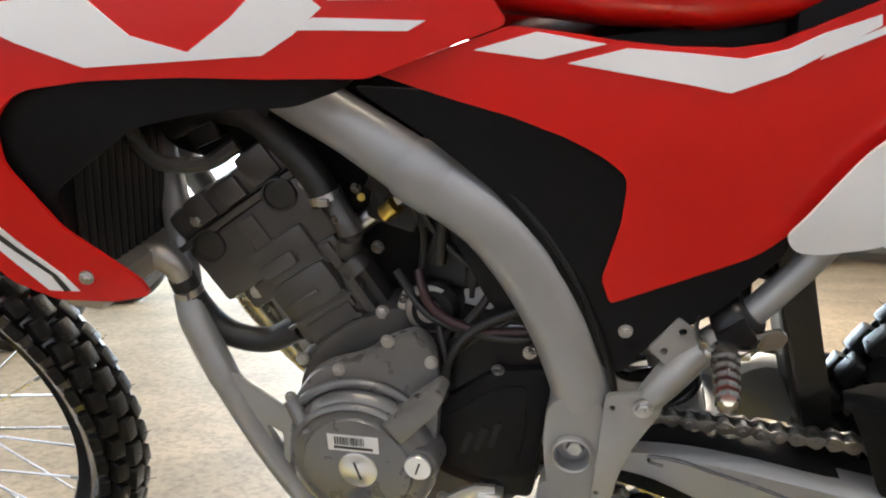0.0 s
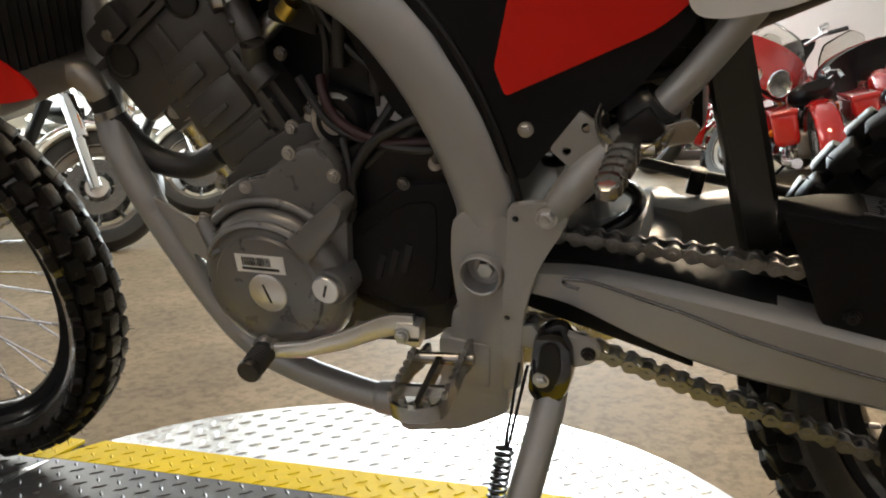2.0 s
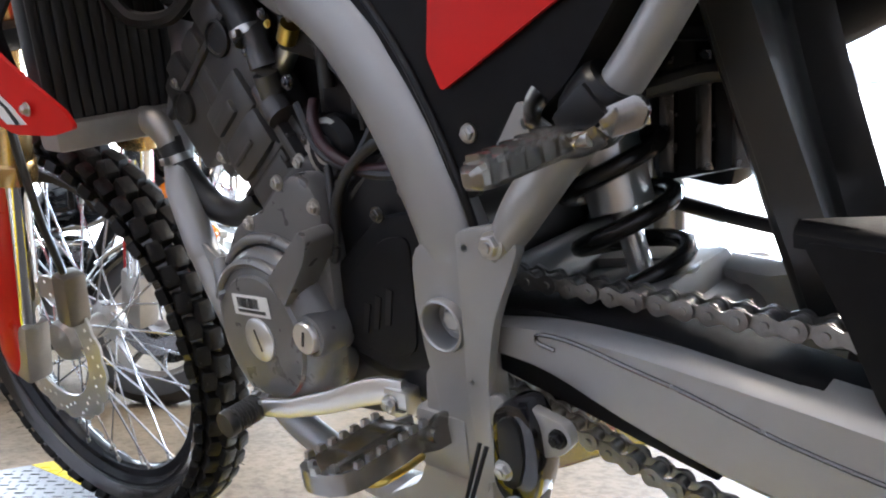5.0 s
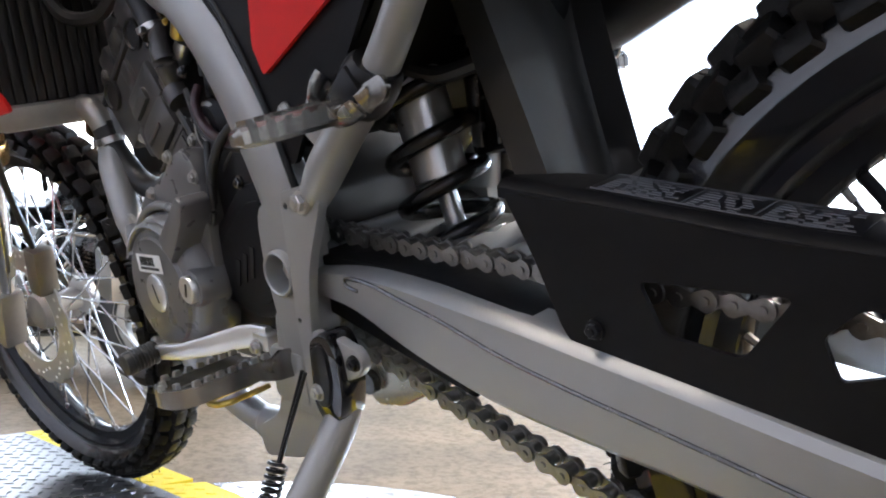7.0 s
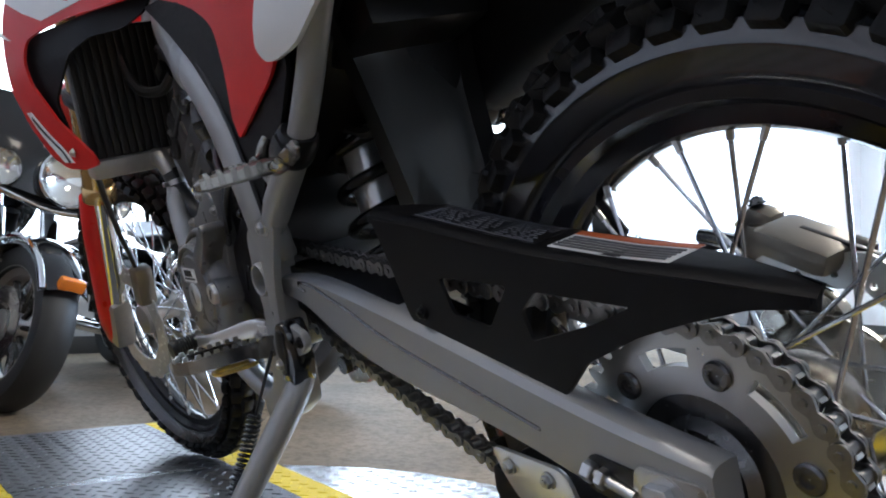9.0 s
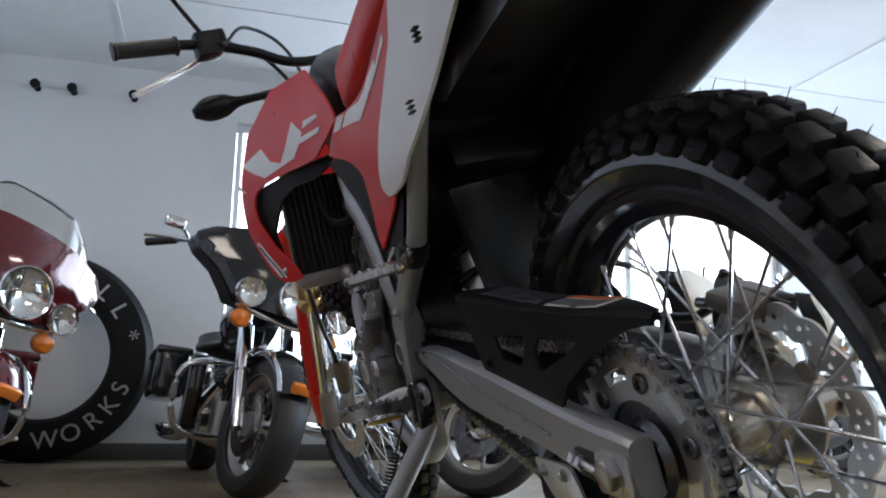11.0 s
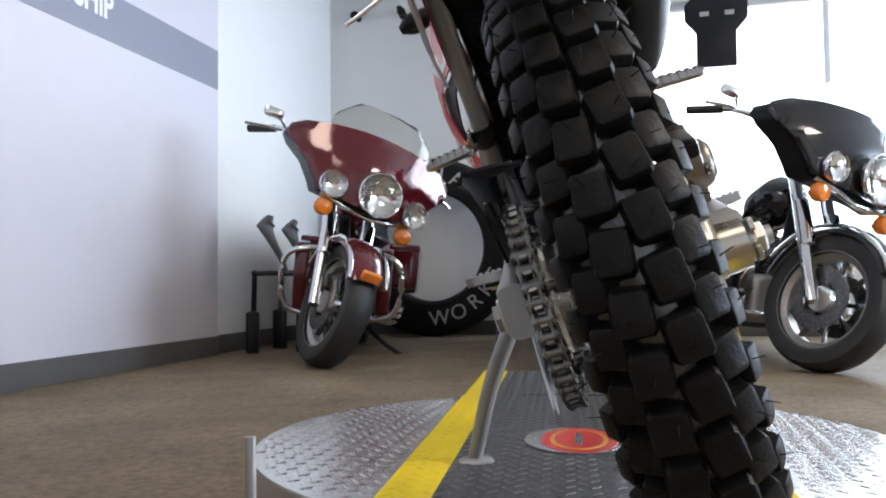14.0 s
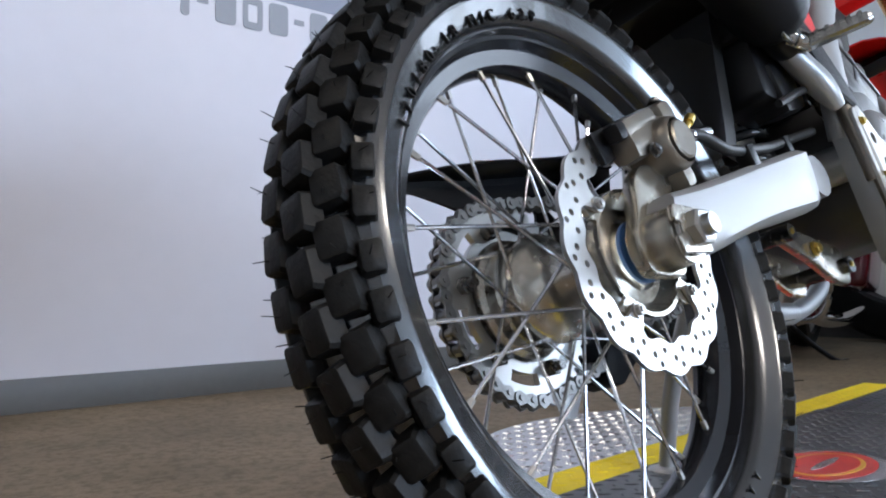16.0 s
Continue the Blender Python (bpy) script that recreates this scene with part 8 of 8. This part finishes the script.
        tube(bm, [(-0.30, s * 0.30, 1.00), (-0.42, s * 0.42, 1.02), (-0.52, s * 0.50, 0.99)], 0.016, 10, 4)
        grip = tp("handlebar", bm, CHROME, None, True)
        bm = bmesh.new()
        rod(bm, (-0.45, s * 0.45, 1.01), (-0.58, s * 0.55, 0.975), 0.021, 0.021, 14)
        tp("grip", bm, HOSE, grip, True)
        bm = bmesh.new()
        tube(bm, [(-0.40, s * 0.42, 1.03), (-0.38, s * 0.45, 1.05), (-0.38, s * 0.47, 1.06)], 0.008, 8, 4)
        box(bm, (-0.38, s * 0.50, 1.075), (0.032, 0.10, 0.055), (0, 0, 10 * s), 0.018)
        tp("mirror", bm, CHROME, grip, True)
        bm = bmesh.new()
        tube(bm, [(-0.36, s * 0.44, 1.0), (-0.34, s * 0.52, 0.985), (-0.38, s * 0.62, 0.965)], 0.009, 8, 4)
        tp("lever", bm, CHROME, grip, True)
    bm = bmesh.new()
    tube(bm, [(0.0, -0.25, 0.72), (0.03, -0.12, 0.69), (0.035, 0, 0.675), (0.03, 0.12, 0.69), (0.0, 0.25, 0.72)], 0.015, 10, 4)
    tp("lamp_bar", bm, CHROME, fairing, True)
    # engine, frame, tank, seat
    bm = bmesh.new()
    box(bm, (-0.80, 0, 0.32), (0.55, 0.26, 0.26), (0, 0, 0), 0.05, 3)
    engine = tp("engine_case", bm, CAST)
    for lean, x in ((24, -0.68), (-24, -0.90)):
        bm = bmesh.new()
        d = Vector((math.sin(radians(lean)), 0, math.cos(radians(lean))))
        prof = []
        for k in range(9):
            prof += [(0.078, 0.02 * k), (0.098, 0.02 * k + 0.003), (0.098, 0.02 * k + 0.009), (0.078, 0.02 * k + 0.012)]
        lathe(bm, prof, Vector((x, 0, 0.42)), d, 24)
        rod(bm, Vector((x, 0, 0.42)) + d * 0.175, Vector((x, 0, 0.42)) + d * 0.24, 0.095, 0.07, 20)
        tp("finned_cylinder", bm, DARK_STEEL, engine)
    bm = bmesh.new()
    lathe(bm, [(0.002, 0.19), (0.09, 0.185), (0.105, 0.16), (0.105, 0.13)], (-0.79, 0, 0.55), (0, -1, 0), 30)
    tp("air_cleaner", bm, CHROME, engine)
    bm = bmesh.new()
    lathe(bm, [(0.002, 0.17), (0.08, 0.165), (0.10, 0.12)], (-0.70, 0, 0.30), (0, -1, 0), 30)
    tp("chrome_cover", bm, CHROME, engine)
    bm = bmesh.new()
    lathe(bm, [(0.002, 0.17), (0.10, 0.165), (0.12, 0.12)], (-0.90, 0, 0.30), (0, 1, 0), 30)
    tp("chrome_cover", bm, CHROME, engine)
    bm = bmesh.new()
    loops = []
    for x, z, w, h in ((-0.38, 0.84, 0.05, 0.06), (-0.48, 0.85, 0.13, 0.12), (-0.65, 0.83, 0.155, 0.14), (-0.85, 0.78, 0.12, 0.10), (-0.95, 0.75, 0.06, 0.05)):
        loops.append([(x, w * math.cos(t), z + h * math.sin(t)) for t in np.linspace(0, 2 * math.pi, 21)[:-1]])
    rings(bm, loops)
    tp("fuel_tank", bm, paint, None, False, 60)
    bm = bmesh.new()
    loops = []
    for x, z, w, h in ((-0.88, 0.74, 0.10, 0.03), (-1.00, 0.72, 0.18, 0.055), (-1.20, 0.72, 0.20, 0.06), (-1.30, 0.78, 0.17, 0.07), (-1.50, 0.80, 0.16, 0.06), (-1.66, 0.82, 0.12, 0.04)):
        loops.append([(x, w * math.cos(t), z + h * math.sin(t)) for t in np.linspace(0, 2 * math.pi, 21)[:-1]])
    rings(bm, loops)
    tp("seat", bm, SATIN_BLACK, None, False, 60)
    bm = bmesh.new()
    tube(bm, [(-0.34, 0, 0.80), (-0.45, 0, 0.55), (-0.52, 0, 0.30), (-0.62, 0, 0.20), (-1.3, 0, 0.22), (-1.45, 0, 0.45)], 0.035, 12, 5)
    tp("frame_tube", bm, SATIN_BLACK, None, False, 60)
    for s in (-1, 1):
        bm = bmesh.new()
        box(bm, (-1.55, s * 0.30, 0.55), (0.56, 0.20, 0.30), (0, -4, 0), 0.055, 3)
        bag = tp("saddlebag", bm, paint)
        bm = bmesh.new()
        box(bm, (-1.56, s * 0.30, 0.675), (0.575, 0.212, 0.05), (0, -4, 0), 0.022, 3)
        tp("bag_lid", bm, paint, bag)
        bm = bmesh.new()
        tube(bm, [(-0.47, s * 0.05, 0.62), (-0.43, s * 0.26, 0.60), (-0.44, s * 0.335, 0.52), (-0.48, s * 0.335, 0.34), (-0.50, s * 0.26, 0.25), (-0.52, s * 0.05, 0.24)], 0.017, 12, 5)
        tp("crash_bar", bm, CHROME)
        bm = bmesh.new()
        plate(bm, rounded([(-0.66, 0.26), (-0.52, 0.26), (-0.47, 0.45), (-0.47, 0.64), (-0.56, 0.66), (-0.63, 0.50)], 0.03), s * 0.20, s * 0.28, bevel=0.02)
        tp("leg_shield", bm, paint)
        bm = bmesh.new()
        box(bm, (-0.74, s * 0.30, 0.27), (0.30, 0.10, 0.022), (0, 0, 0), 0.008)
        tp("footboard", bm, CHROME)
        bm = bmesh.new()
        tube(bm, [(-0.62, s * 0.10, 0.50), (-0.70, s * 0.20, 0.34), (-0.90, s * 0.22, 0.24), (-1.3, s * 0.27, 0.22), (-1.95, s * 0.28, 0.25)], 0.042, 14, 5)
        tp("exhaust_pipe", bm, CHROME, None, False, 60)
    bm = bmesh.new()
    tube(bm, [(-0.62, 0.14, 0.20, 0.015), (-0.68, 0.26, 0.10, 0.015), (-0.74, 0.36, 0.035, 0.013), (-0.80, 0.40, 0.028, 0.02)], 0.014, 10, 4)
    tp("side_stand", bm, SATIN_BLACK, None, False, 60)
    return tour


def parked(x, y, yaw, lean=11.0):
    return Matrix.Translation((x, y, FLOOR_Z)) @ Matrix.Rotation(radians(yaw), 4, "Z") @ Matrix.Rotation(radians(-lean), 4, "X")


touring_motorcycle(parked(-1.697, 0.273, 13.5, 6), WINE, "wine-red touring motorcycle with chrome lamps, beside the corner", 31.5)
touring_motorcycle(parked(-1.85, 1.502, 7.6, 6), GLOSS_BLACK, "gloss black touring motorcycle with chrome lamps and bars", 14.5)
touring_motorcycle(parked(-1.842, 2.551, 13, 6), GLOSS_BLACK, "gloss black touring motorcycle with its bars turned aside", 30)
milk = touring_motorcycle(parked(-2.22, 3.90, 4), CREAM, "cream-white touring motorcycle with chrome trim by the window")
copy_thing(milk, parked(-2.70, 5.25, 6))
crimson = touring_motorcycle(parked(1.05, 9.6, 98), DEEP_RED, "deep red touring motorcycle parked with its tail to the room")
for x, y in ((1.75, 9.7), (2.45, 9.8), (3.20, 9.9)):
    copy_thing(crimson, parked(x, y, 98))

facing = touring_motorcycle(parked(-0.32, 9.0, -82), DEEP_RED, "deep red touring motorcycle facing the turntable, chrome lamps and forks")
for x, y in ((-1.15, 9.05), (0.45, 8.1)):
    copy_thing(facing, parked(x, y, -80))

# ---- small floor things ----
# lock handle beside the turntable
handle = thing("lock_handle", pose(1.033, 1.300, FLOOR_Z), "steel locking rod on a bracket beside the turntable", "lock handle")
bm = bmesh.new()
rod(bm, (0, 0, 0.04), (-0.008, -0.005, 0.210), 0.0075, None, 14)
part("rod", bm, STEEL, handle)
bm = bmesh.new()
rod(bm, (0, 0, 0.0), (0, 0, 0.075), 0.0125, 0.0115, 16)
box(bm, (0.0, 0.030, 0.055), (0.03, 0.06, 0.012), (0, 0, 8), 0.003)
part("collar", bm, DARK_STEEL, handle)
bm = bmesh.new()
box(bm, (0, 0.01, 0.004), (0.08, 0.09, 0.008), bevel=0.002)
part("base_plate", bm, DARK_STEEL, handle)


def paddock_stand(x, y, yaw):
    """A black frame on two feet with a padded grey lifting arm."""
    st = thing("paddock_stand", Matrix.Translation((x, y, FLOOR_Z)) @ Matrix.Rotation(radians(yaw), 4, "Z") @ Matrix.Scale(1.13, 4), "black steel paddock stand with grey padded arms, by the corner", "paddock stand", "paddock stands in the corner")
    bm = bmesh.new()
    tube(bm, [(0.0, -0.13, 0.0), (0.0, -0.12, 0.40), (0.0, -0.11, 0.42), (0.0, 0.11, 0.42), (0.0, 0.12, 0.40), (0.0, 0.13, 0.0)], 0.014, 10, 3)
    part("frame", bm, SATIN_BLACK, st)
    for s in (-1, 1):
        bm = bmesh.new()
        box(bm, (0, s * 0.13, 0.11), (0.06, 0.07, 0.22), (0, 0, 0), 0.015)
        part("foot", bm, SATIN_BLACK, st)
    bm = bmesh.new()
    tube(bm, [(0.02, 0.05, 0.42, 0.018), (0.03, 0.02, 0.50, 0.026), (0.03, -0.03, 0.60, 0.040), (0.02, -0.06, 0.67, 0.050), (0.0, -0.04, 0.72, 0.030)], 0.04, 12, 5, 0.6)
    part("padded_arm", bm, GREY_INK, st, "", 60)
    return st


paddock_stand(-2.43, -0.30, 20)
paddock_stand(-2.76, -0.29, 5)
